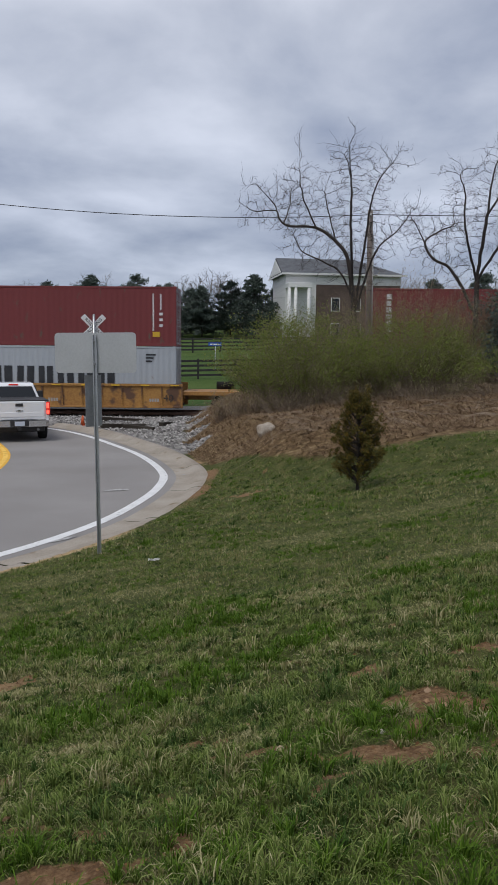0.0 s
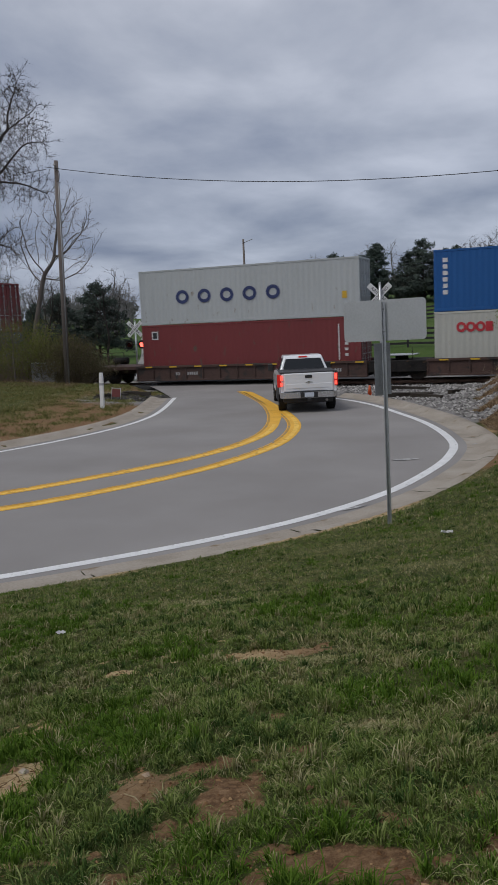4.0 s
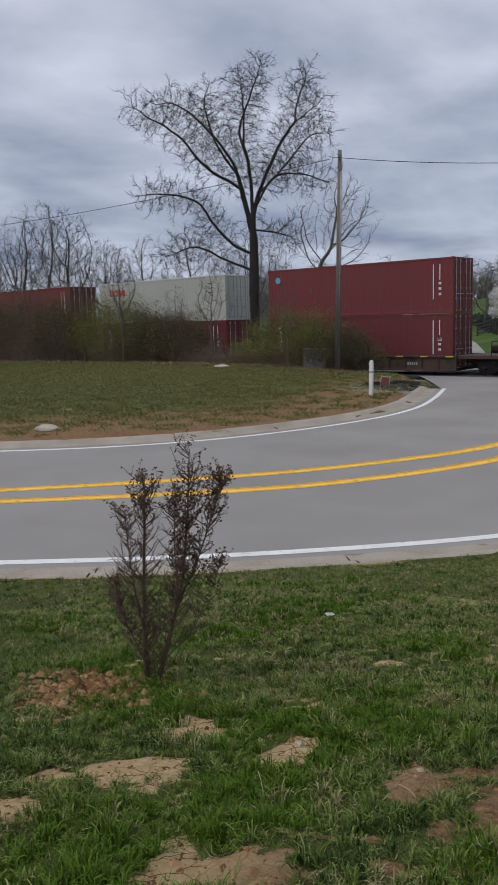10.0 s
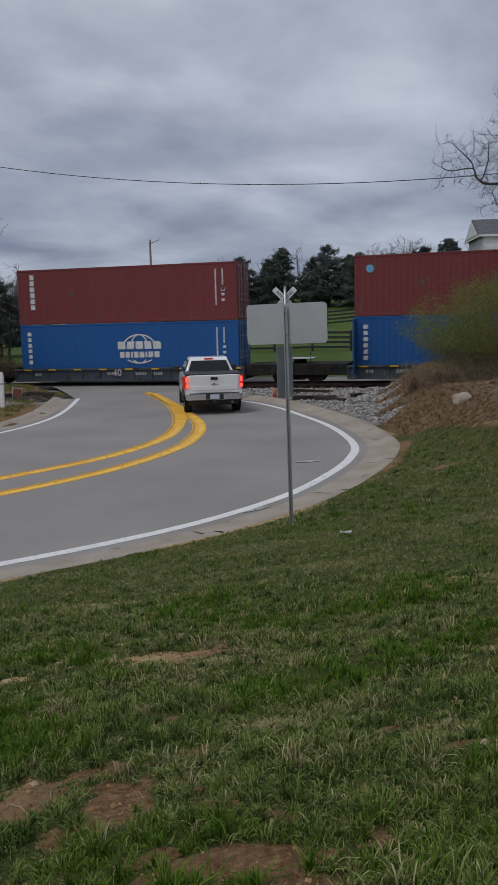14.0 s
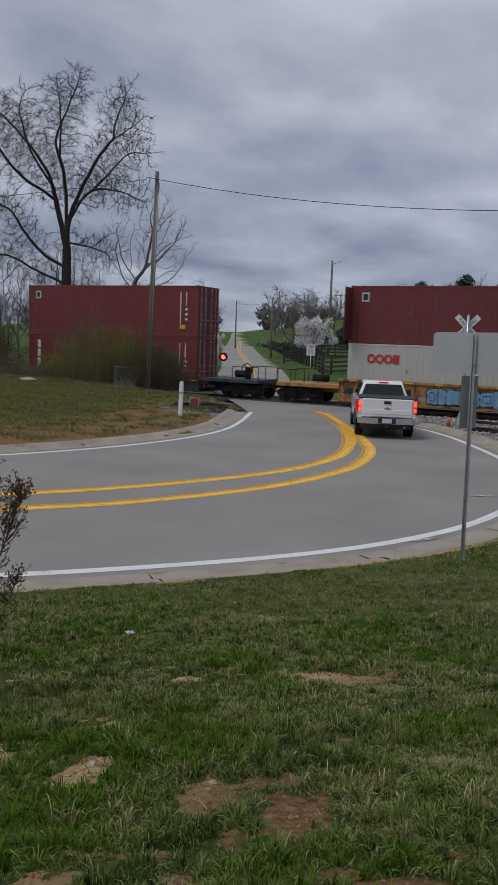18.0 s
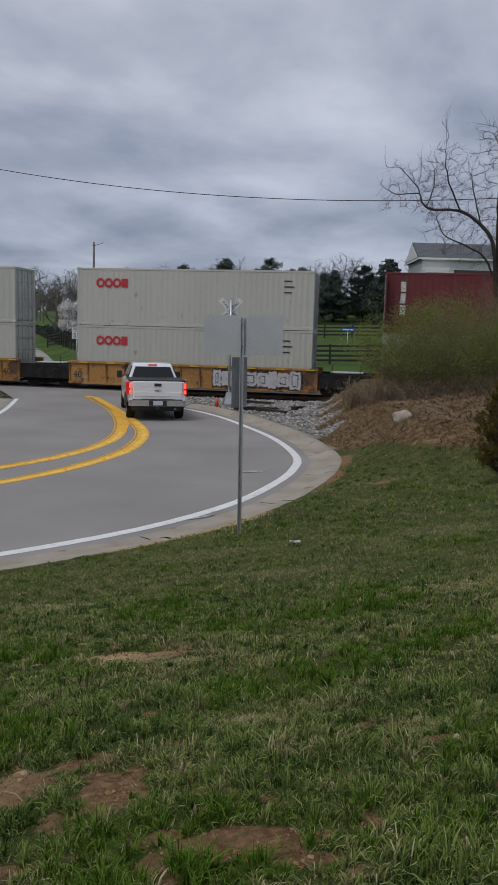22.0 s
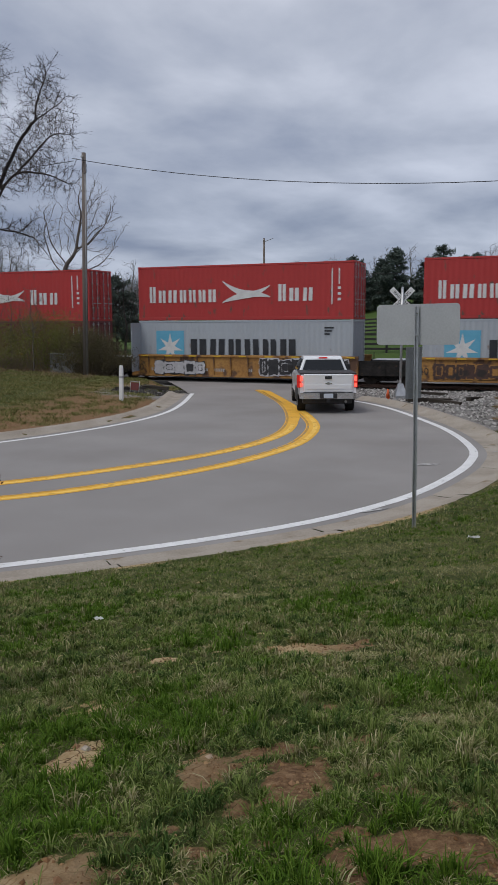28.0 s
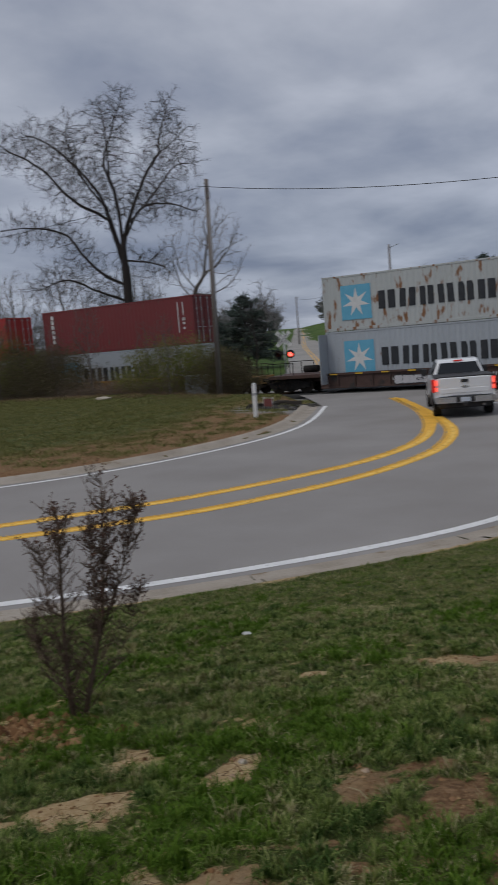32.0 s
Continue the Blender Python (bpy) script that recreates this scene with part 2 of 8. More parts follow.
def smooth_line(ctrl, step=0.5):
    """Points at about even steps along a smooth curve through the control points."""
    c = [np.array(p, float) for p in ctrl]
    c = [2 * c[0] - c[1]] + c + [2 * c[-1] - c[-2]]
    out = []
    for k in range(1, len(c) - 2):
        n = max(2, int(np.linalg.norm(c[k + 1] - c[k]) / step))
        for t in np.arange(n) / n:
            p0, p1, p2, p3 = c[k - 1 : k + 3]
            out.append(0.5 * (2 * p1 + (p2 - p0) * t + (2 * p0 - 5 * p1 + 4 * p2 - p3) * t * t + (3 * p1 - p0 - 3 * p2 + p3) * t**3))
    return np.array(out + [c[-2]])


def offset_line(line, d):
    """The line moved d to its right."""
    t = np.gradient(line, axis=0)
    t /= np.linalg.norm(t, axis=1)[:, None]
    return line + d * np.stack([t[:, 1], -t[:, 0]], 1)


def strip(name, profile_lines, mat, parent=None, smooth=False):
    """A sheet between neighbouring lines of (x, y, z) rows, all of one length."""
    n = len(profile_lines[0])
    verts = [tuple(p) for line in profile_lines for p in line]
    faces = [(r * n + k, r * n + k + 1, (r + 1) * n + k + 1, (r + 1) * n + k) for r in range(len(profile_lines) - 1) for k in range(n - 1)]
    me = bpy.data.meshes.new(name)
    me.from_pydata(verts, [], faces)
    for p in me.polygons:
        p.use_smooth = smooth
    me.materials.append(mat)
    ob = new(name, me)
    if parent is not None:
        ob.parent = parent
    return ob


def with_z(line, z):
    return [(x, y, z) for x, y in line]


def ease(a, b, v):
    t = np.clip((v - a) / (b - a), 0, 1)
    return t * t * (3 - 2 * t)


# ---- plan: the bend of the road, the tracks along x ----
TRACK_Y, RAIL_Z = 41.2, 0.0
SPEED = 12.13
NEAR_WHITE = smooth_line([(-62, -34), (-40, -17.5), (-25, -6.2), (-13.2, 2.9), (-9.5, 5.9), (-8.2, 6.95), (-6.9, 8.1), (-5.8, 9.23), (-4.62, 10.62), (-3.57, 12.22), (-2.7, 14.35), (-2.24, 16.8), (-2.14, 18.3), (-2.22, 19.8), (-2.7, 21.7), (-3.55, 24.0), (-4.85, 26.6), (-6.0, 28.7), (-7.35, 30.6), (-8.7, 31.9)])
FAR_WHITE = smooth_line([(-66, -27), (-46, -11.5), (-31, 0.8), (-22, 8.6), (-18.4, 11.6), (-16.1, 13.75), (-14.55, 16.1), (-13.5, 19.1), (-13.05, 22.3), (-13.3, 25.2), (-14.25, 28.4), (-15.8, 32.5)])
YELLOW_A = smooth_line([(-64, -30.4), (-43, -14.4), (-28, -2.7), (-17, 5.9), (-13.8, 8.8), (-10.7, 12.3), (-9.25, 14.6), (-7.98, 17.6), (-7.62, 20.4), (-7.98, 23.0), (-9.1, 26.4), (-10.9, 30.4), (-13.7, 35.3)])
YELLOW_B = smooth_line([(-63.6, -31), (-42.6, -15), (-27.6, -3.4), (-16.4, 5.2), (-13.0, 8.1), (-9.7, 11.3), (-8.3, 13.3), (-7.15, 16.0), (-6.7, 18.6), (-6.75, 20.6), (-7.4, 23.5), (-8.9, 26.9), (-10.6, 30.1), (-13.2, 34.8)])
FAR_ROAD = smooth_line([(-11.6, 31.0), (-14.0, 35), (-16.9, 39.3), (-19.2, 42.5), (-22.9, 48), (-26.6, 54.8), (-37, 75.5), (-62.6, 123.5), (-86, 169.5), (-112, 221), (-140, 276), (-158, 318), (-172, 360), (-205, 430)], 1.5)


def line_distance(x, y, line):
    """The distance from points to a line, and the side: above 0 to its right."""
    a, b = line[:-1], line[1:]
    best, side = np.full(x.shape, 1e9), np.zeros(x.shape)
    for p, q in zip(a, b):
        d = q - p
        t = np.clip(((x - p[0]) * d[0] + (y - p[1]) * d[1]) / (d @ d), 0, 1)
        ex, ey = x - p[0] - t * d[0], y - p[1] - t * d[1]
        r = np.hypot(ex, ey)
        new_best = r < best
        side = np.where(new_best, ex * d[1] - ey * d[0], side)
        best = np.minimum(best, r)
    return best * np.where(side >= 0, 1, -1)


KERB = offset_line(NEAR_WHITE, 1.0)
KERB_FAR = offset_line(FAR_WHITE, -0.9)


def hill(y):
    return 0.09 * np.clip(y - 44.5, 0, 85) + 0.03 * np.clip(y - 129.5, 0, 60)


def lane_z(y):
    """The lane beyond the tracks climbs gently, then harder."""
    return 0.02 * np.clip(y - 46, 0, 1e4) + 0.018 * np.clip(y - 172, 0, 120) - 0.02 * np.clip(y - 300, 0, 1e4)


def beyond(x, y):
    """Land beyond the tracks: the lane's hollow with a bank up to the pasture."""
    d = (x + 22.9 + 0.519 * (y - 48)) * 0.887
    low = lane_z(y) + 1.15 * ease(3.6, 7.5, d) * ease(48, 60, y) + 0.012 * np.clip(-d - 4, 0, 60)
    return low + (hill(y) - low) * ease(9, 26, d)


def bank_foot(y):
    return -1.1 - 0.3 * (np.clip(y, 21, 24) - 21) - 0.08 * (np.clip(y, 24, 34) - 24)


def height(x, y):
    """The lie of the land."""
    x, y = np.asarray(x, float), np.asarray(y, float)
    dn, df = line_distance(x, y, KERB[::2]), line_distance(x, y, KERB_FAR[::2])
    lawn = 0.10 + 0.19 * np.clip(dn, 0, 9) + 0.05 * np.clip(dn - 9, 0, 20)
    edge = bank_foot(y)
    bank = 0.10 + np.clip((0.62 + 0.04 * ease(21, 24, y)) * (x - edge), 0, 1.1) + 0.09 * np.clip(x - edge - 1.8, 0, 9)
    w = ease(16.6, 20.6, y + 0.95 * np.clip(x, -1, 5))
    near = lawn * (1 - w) + np.maximum(bank, 0.1) * w
    far = 0.10 + 0.045 * np.clip(-df, 0, 14)
    road = (dn <= 0) & (df >= 0)
    z = np.where(road, -0.08, np.where(dn > 0, near, far))
    z = np.where((y > 30) & (x > -16.3) & (x < -3.6), np.minimum(z, 0.04), z)
    cut = ease(36.0, 38.6, y)
    z = z * (1 - cut) - 0.22 * cut
    z = np.where(y > 43.6, np.maximum(z, -0.22 + (y - 43.6) * 0.24), z)
    z = np.where(y > 44.5, beyond(x, y), z)
    return z


# ---- materials of the place ----
ASPHALT = varied("asphalt", [(0.226, 0.212, 0.203), (0.262, 0.248, 0.237), (0.303, 0.287, 0.275)], 0.35, 60, rough=0.85, bump=0.25, depth=0.004)
WHITE_PAINT = varied("road_paint_white", [(0.62, 0.62, 0.61), (0.78, 0.78, 0.77)], 3, 60, rough=0.7, bump=0.1, depth=0.002, spots=((0.3, 0.3, 0.3), 9, 0.62))
YELLOW_PAINT = varied("road_paint_yellow", [(0.66, 0.33, 0.016), (0.84, 0.47, 0.045)], 2, 60, rough=0.7, bump=0.1, depth=0.002, spots=((0.25, 0.2, 0.1), 6, 0.64))
CONCRETE = varied("kerb_concrete", [(0.265, 0.228, 0.185), (0.335, 0.295, 0.245), (0.39, 0.35, 0.30)], 1.2, 35, rough=0.9, bump=0.3, depth=0.006, spots=((0.22, 0.17, 0.11), 2.2, 0.63))
GALVANISED = varied("galvanised_steel", [(0.42, 0.43, 0.44), (0.55, 0.56, 0.57)], 6, 50, rough=0.42, metal=0.85, bump=0.03, depth=0.002)
DULL_STEEL = varied("weathered_steel", [(0.25, 0.25, 0.25), (0.36, 0.36, 0.36)], 5, 50, rough=0.6, metal=0.6, bump=0.05, depth=0.002)
RAIL_STEEL = varied("rail_steel", [(0.10, 0.06, 0.045), (0.18, 0.11, 0.08)], 3, 60, rough=0.55, metal=0.5)
STONE = varied("gravel_stone", [(0.20, 0.19, 0.18), (0.34, 0.33, 0.31), (0.46, 0.44, 0.42)], 8, 40, rough=0.95, bump=0.3, depth=0.01, each=0.25)
WOOD_POLE = varied("pole_wood", [(0.13, 0.11, 0.10), (0.22, 0.19, 0.17)], 2, 30, rough=0.9, bump=0.4, depth=0.01, stretch=(6, 6, 0.5))
BARK = varied("bark", [(0.035, 0.03, 0.028), (0.07, 0.06, 0.054)], 3, 30, rough=0.95, bump=0.5, depth=0.02, stretch=(1, 1, 0.3))
BARK_PALE = varied("bark_pale", [(0.10, 0.085, 0.075), (0.17, 0.15, 0.13)], 3, 30, rough=0.95, bump=0.4, depth=0.02, stretch=(1, 1, 0.3))
BLACK_FENCE = varied("fence_black_stain", [(0.014, 0.014, 0.014), (0.035, 0.034, 0.032)], 3, 30, rough=0.8, bump=0.2, depth=0.004)


def island_material(name, colours, rough=0.8, through=0.0):
    """Colour by the piece, for leaves and blades joined in one mesh."""
    m, n, l, b = material(name, rough)
    g, r = n.new("ShaderNodeNewGeometry"), n.new("ShaderNodeValToRGB")
    els = r.color_ramp.elements
    while len(els) < len(colours):
        els.new(0.5)
    for k, c in enumerate(colours):
        els[k].position, els[k].color = k / max(1, len(colours) - 1), (*c, 1)
    l.new(g.outputs["Random Per Island"], r.inputs["Fac"])
    l.new(r.outputs["Color"], b.inputs["Base Color"])
    b.inputs["Specular IOR Level"].default_value = 0.1
    if through:
        tl, mx = n.new("ShaderNodeBsdfTranslucent"), n.new("ShaderNodeMixShader")
        mx.inputs["Fac"].default_value = through
        l.new(r.outputs["Color"], tl.inputs["Color"])
        l.new(b.outputs["BSDF"], mx.inputs[1])
        l.new(tl.outputs["BSDF"], mx.inputs[2])
        l.new(mx.outputs["Shader"], n["Material Output"].inputs["Surface"])
    return m


# ---- ground: one sheet to the horizon ----
def steps(parts):
    out = []
    for a, b, s in parts:
        out += list(np.arange(a, b - 1e-6, s))
    return np.array(out + [parts[-1][1]])


GX = steps([(-1600, -400, 200), (-400, -230, 20), (-230, -80, 5), (-80, -32, 2), (-32, -10, 0.6), (-10, -4.0, 0.25), (-4.0, 1.8, 0.05), (1.8, 7, 0.25), (7, 30, 1.0), (30, 90, 5), (90, 400, 30), (400, 1600, 200)])
GY = steps([(-300, -40, 20), (-40, -4, 2), (-4, 1.3, 0.25), (1.3, 5.3, 0.055), (5.3, 20, 0.25), (20, 46, 0.5), (46, 80, 2), (80, 200, 4), (200, 440, 8), (440, 500, 30), (500, 2500, 250)])
gx, gy = np.meshgrid(GX, GY)
gz = height(gx, gy)
lumps = np.array([noise.noise((a * 0.9, b * 0.9, 0.3)) * 0.035 + noise.noise((a * 0.17, b * 0.17, 4.3)) * 0.12 for a, b in zip(gx.ravel(), gy.ravel())]).reshape(gx.shape)
on_road = (line_distance(gx, gy, KERB[::2]) < 0.35) & (line_distance(gx, gy, KERB_FAR[::2]) > -0.35)
clods = np.where((gx > -4.1) & (gx < 1.9) & (gy > 1.2) & (gy < 5.4), 1.0, 0.0)
clods = clods * np.array([noise.noise((a * 9.0, b * 9.0, 2.2)) * 0.024 + noise.noise((a * 3.0, b * 3.0, 5.2)) * 0.02 if q else 0.0 for a, b, q in zip(gx.ravel(), gy.ravel(), clods.ravel())]).reshape(gx.shape)
gz = gz + clods + np.where(on_road | ((gy > 29.5) & (gy < 44.6)), 0, lumps)
# the far road is cut into the slope
d_far_road = np.abs(line_distance(gx, gy, FAR_ROAD))
gz = np.where((gy > 30.5) & (d_far_road < 4.2), np.minimum(gz, np.where(gy > 44.5, lane_z(gy), 0) - 0.09), gz)


def ground_zones(x, y):
    """Shares of brown dead growth, gravel and far pasture."""
    edge = bank_foot(y)
    start = np.interp(x, [-1.2, -0.25, 0.65, 1.3, 2.2, 5, 9], [21.0, 19.3, 17.7, 16.9, 16.2, 15.7, 15.4])
    brown = ease(-0.5, 0.9, y - start) * ease(-0.5, 0.2, x - edge) * (1 - ease(36, 38, y))
    gravel = ease(36.4, 37.6, y) * (1 - ease(44.2, 45.5, y))
    side = (x > -9.6) & (x < edge + 0.25 + 0.5 * np.sin(1.9 * y + 0.7 * x)) & (y > 21.5) & (y < 38.5)
    gravel = np.maximum(gravel, np.where(side, ease(22.0, 24.5, y), 0))
    left = ease(2.6, 0.6, np.hypot((x + 16.9) / 1.5, (y - 31.5) / 2.2))
    gravel = np.maximum(gravel, left)
    pasture = ease(44, 46, y)
    return np.nan_to_num(brown), gravel, pasture


zb, zg, zp = ground_zones(gx, gy)
thin = (line_distance(gx, gy, KERB_FAR[::2]) < 0.2) & (gy < 37)
thin_f = np.where(thin, 0.12 + 0.75 * ease(8, 1, -line_distance(gx, gy, KERB_FAR[::2])), 0.0)

ground_me = bpy.data.meshes.new("ground")
nx, ny = len(GX), len(GY)
idx = np.arange(nx * ny).reshape(ny, nx)
quads = np.stack([idx[:-1, :-1], idx[:-1, 1:], idx[1:, 1:], idx[1:, :-1]], -1).reshape(-1, 4)
ground_me.from_pydata(np.stack([gx, gy, gz], -1).reshape(-1, 3).tolist(), [], quads.tolist())
for nm, v in (("brown", zb), ("gravel", zg), ("pasture", zp), ("thin", thin_f)):
    ground_me.attributes.new(nm, "FLOAT", "POINT").data.foreach_set("value", v.ravel().astype(np.float32))
ground_me.polygons.foreach_set("use_smooth", [True] * len(ground_me.polygons))


def ground_material():
    m, n, l, b = material("turf_and_soil", 0.95)
    tc = n.new("ShaderNodeTexCoord")

    def nz(scale, detail=5, rough=0.55):
        t = n.new("ShaderNodeTexNoise")
        t.inputs["Scale"].default_value, t.inputs["Detail"].default_value, t.inputs["Roughness"].default_value = scale, detail, rough
        l.new(tc.outputs["Object"], t.inputs["Vector"])
        return t.outputs["Fac"]

    def ramp(fac, stops):
        r = n.new("ShaderNodeValToRGB")
        e = r.color_ramp.elements
        while len(e) < len(stops):
            e.new(0.5)
        for k, (p, c) in enumerate(stops):
            e[k].position, e[k].color = p, (*c, 1)
        l.new(fac, r.inputs["Fac"])
        return r.outputs["Color"]

    def mix(f, a, c):
        x = n.new("ShaderNodeMix")
        x.data_type = "RGBA"
        l.new(f, x.inputs["Factor"])
        l.new(a, x.inputs["A"])
        l.new(c, x.inputs["B"])
        return x.outputs["Result"]

    def attr(name, add_noise=None, lo=0.35, hi=0.65):
        a = n.new("ShaderNodeAttribute")
        a.attribute_name = name
        out = a.outputs["Fac"]
        if add_noise is not None:
            k = n.new("ShaderNodeMath")
            k.operation = "MULTIPLY_ADD"
            k.inputs[1].default_value = 0.9
            l.new(add_noise, k.inputs[0])
            l.new(out, k.inputs[2])
            r = n.new("ShaderNodeMapRange")
            r.inputs["From Min"].default_value, r.inputs["From Max"].default_value = lo + 0.45, hi + 0.45
            l.new(k.outputs[0], r.inputs["Value"])
            out = r.outputs["Result"]
        return out

    turf_a = ramp(nz(2.6, 8, 0.75), [(0.3, (0.03, 0.045, 0.01)), (0.5, (0.08, 0.095, 0.023)), (0.7, (0.19, 0.165, 0.07))])
    turf_b = ramp(nz(70, 4, 0.8), [(0.38, (0.008, 0.014, 0.004)), (0.52, (0.045, 0.056, 0.016)), (0.66, (0.19, 0.165, 0.085))])
    turf = mix(nz(9, 3), turf_a, turf_b)
    soil = ramp(nz(26, 9, 0.8), [(0.3, (0.07, 0.038, 0.02)), (0.48, (0.185, 0.108, 0.056)), (0.6, (0.30, 0.185, 0.10)), (0.75, (0.46, 0.33, 0.2))])
    pale = ramp(nz(14, 9, 0.8), [(0.3, (0.30, 0.195, 0.095)), (0.5, (0.45, 0.325, 0.175)), (0.7, (0.60, 0.47, 0.29))])
    warp, vor = n.new("ShaderNodeVectorMath"), n.new("ShaderNodeTexVoronoi")
    warp.operation = "MULTIPLY_ADD"
    warp.inputs[1].default_value = (0.12, 0.12, 0.12)
    wn_ = n.new("ShaderNodeTexNoise")
    wn_.inputs["Scale"].default_value = 9
    l.new(tc.outputs["Object"], wn_.inputs["Vector"])
    l.new(wn_.outputs["Color"], warp.inputs[0])
    l.new(tc.outputs["Object"], warp.inputs[2])
    vor.feature = "DISTANCE_TO_EDGE"
    vor.inputs["Scale"].default_value = 10
    l.new(warp.outputs[0], vor.inputs["Vector"])
    crack = ramp(vor.outputs["Distance"], [(0.0, (1, 1, 1)), (0.012, (1, 1, 1)), (0.035, (0, 0, 0))])
    pale = mix(crack, pale, ramp(nz(5), [(0.0, (0.10, 0.055, 0.025)), (0.5, (0.12, 0.065, 0.03)), (0.62, (0.40, 0.27, 0.13))]))
    dead = ramp(nz(5, 9, 0.75), [(0.3, (0.045, 0.028, 0.014)), (0.5, (0.14, 0.09, 0.045)), (0.7, (0.34, 0.25, 0.14))])
    stone = ramp(nz(22, 6, 0.8), [(0.3, (0.09, 0.085, 0.08)), (0.5, (0.22, 0.21, 0.20)), (0.7, (0.42, 0.40, 0.38))])
    field = ramp(nz(0.25, 7, 0.7), [(0.35, (0.045, 0.085, 0.02)), (0.65, (0.085, 0.125, 0.034))])
    a = n.new("ShaderNodeAttribute")
    a.attribute_name = "bare"
    sx, where = n.new("ShaderNodeSeparateXYZ"), n.new("ShaderNodeMapRange")
    l.new(warp.outputs[0], sx.inputs[0])
    l.new(sx.outputs["X"], where.inputs["Value"])
    where.inputs["From Min"].default_value, where.inputs["From Max"].default_value = -1.15, -1.6
    soil2 = mix(where.outputs["Result"], soil, pale)
    col = mix(attr("thin", nz(2.2, 8, 0.8), 0.42, 0.68), turf, soil)
    col = mix(attr("bare", nz(17, 7, 0.8), 0.42, 0.54), col, soil2)
    col = mix(attr("brown", nz(1.3, 6, 0.7)), col, dead)
    col = mix(attr("pasture"), col, field)
    col = mix(attr("gravel", nz(2.2, 5)), col, stone)
    l.new(col, b.inputs["Base Color"])
    bp = n.new("ShaderNodeBump")
    bp.inputs["Strength"].default_value, bp.inputs["Distance"].default_value = 0.8, 0.04
    l.new(nz(18, 9, 0.75), bp.inputs["Height"])
    l.new(bp.outputs["Normal"], b.inputs["Normal"])
    return m


# bare patches of soil in the lawn: x, y, half length, half width, turn
BARE = [(-1.14, 2.74, 0.12, 0.1, 8), (-0.95, 2.45, 0.15, 0.24, 7), (-0.45, 2.04, 0.3, 0.16, 10), (-1.47, 1.6, 0.26, 0.16, 33), (-1.33, 2.45, 0.12, 0.13, 30), (-1.08, 2.25, 0.06, 0.05, 9), (-1.25, 2.0, 0.06, 0.05, 20),
        (-1.91, 2.54, 0.09, 0.17, 20), (-2.21, 3.12, 0.1, 0.12, 30), (0.76, 3.74, 0.12, 0.1, -31), (0.89, 3.18, 0.2, 0.2, -22), (0.62, 2.68, 0.2, 0.1, -17), (0.41, 2.57, 0.08, 0.06, -16), (1.34, 3.84, 0.2, 0.1, -20),
        (-0.12, 15.1, 0.26, 0.26, -52), (-3.52, 2.68, 0.34, 0.3, 37), (-2.3, 2.05, 0.2, 0.17, 31)]
MORE_BARE = [(-2.46, 1.5, 0.14, 0.12, 34), (-2.6, 1.82, 0.1, 0.06, 33), (-2.5, 2.55, 0.1, 0.2, 33), (-1.54, 4.56, 0.3, 0.13, 12), (0.31, 4.22, 0.07, 0.06, 0), (-0.12, 3.05, 0.06, 0.05, 0), (-2.3, 4.1, 0.12, 0.06, 20)]
# flat dead straw: x, y, half length, half width
THATCH = [(1.1, 5.0, 0.3, 0.14), (0.53, 5.98, 0.34, 0.2), (0.07, 3.0, 0.12, 0.08), (-0.62, 3.15, 0.14, 0.09), (-0.58, 3.2, 0.12, 0.1), (0.08, 3.06, 0.12, 0.08), (-1.25, 4.4, 0.3, 0.12), (0.7, 4.3, 0.2, 0.1), (-3.0, 6.4, 0.5, 0.2), (-0.9, 7.4, 0.5, 0.25), (1.9, 7.0, 0.5, 0.2), (-2.2, 9.0, 0.6, 0.3), (0.6, 9.6, 0.6, 0.3), (2.4, 10.5, 0.7, 0.4)]


LATTICE = np.random.RandomState(909).uniform(0, 2 * np.pi, (256, 256))


def patchy(x, y, scale, seed):
    """Smooth noise about 0 over the plan, most of it within 0.6."""
    u, v = np.asarray(x, float) * scale + seed * 17.3, np.asarray(y, float) * scale + seed * 5.7
    i, j = np.floor(u).astype(int), np.floor(v).astype(int)
    fu, fv = u - i, v - j

    def corner(a, b):
        g = LATTICE[(i + a) % 256, (j + b) % 256]
        return np.cos(g) * (fu - a) + np.sin(g) * (fv - b)

    su, sv = fu * fu * (3 - 2 * fu), fv * fv * (3 - 2 * fv)
    low, high = corner(0, 0) * (1 - su) + corner(1, 0) * su, corner(0, 1) * (1 - su) + corner(1, 1) * su
    return 1.25 * (low * (1 - sv) + high * sv)


def bareness(x, y):
    x, y = np.asarray(x, float), np.asarray(y, float)
    v = np.zeros(np.shape(x))
    ragged = 0.98 + 0.8 * patchy(x, y, 4.5, 1.0) + 0.85 * patchy(x, y, 12.0, 8.0) + 0.5 * patchy(x, y, 27.0, 4.0)
    for px, py, a, b_, turn in BARE + MORE_BARE:
        c, s = math.cos(radians(turn)), math.sin(radians(turn))
        u, w = (x - px) * c + (y - py) * s, -(x - px) * s + (y - py) * c
        v = np.maximum(v, ease(1.42, 0.38, np.hypot(u / a, w / b_) * ragged))
    verge = line_distance(np.asarray(x, float), np.asarray(y, float), KERB[::2])
    return np.maximum(v, ease(0.5, 0.1, np.abs(verge - 0.05)) * (0.55 + 0.5 * patchy(x, y, 0.8, 3.0)))


ground_me.attributes.new("bare", "FLOAT", "POINT").data.foreach_set("value", bareness(gx, gy).ravel().astype(np.float32))
ground_me.materials.append(ground_material())
ground = tagged(new("ground", ground_me), "grassy slope with bare soil patches and brown verge", "ground", kind="structure")

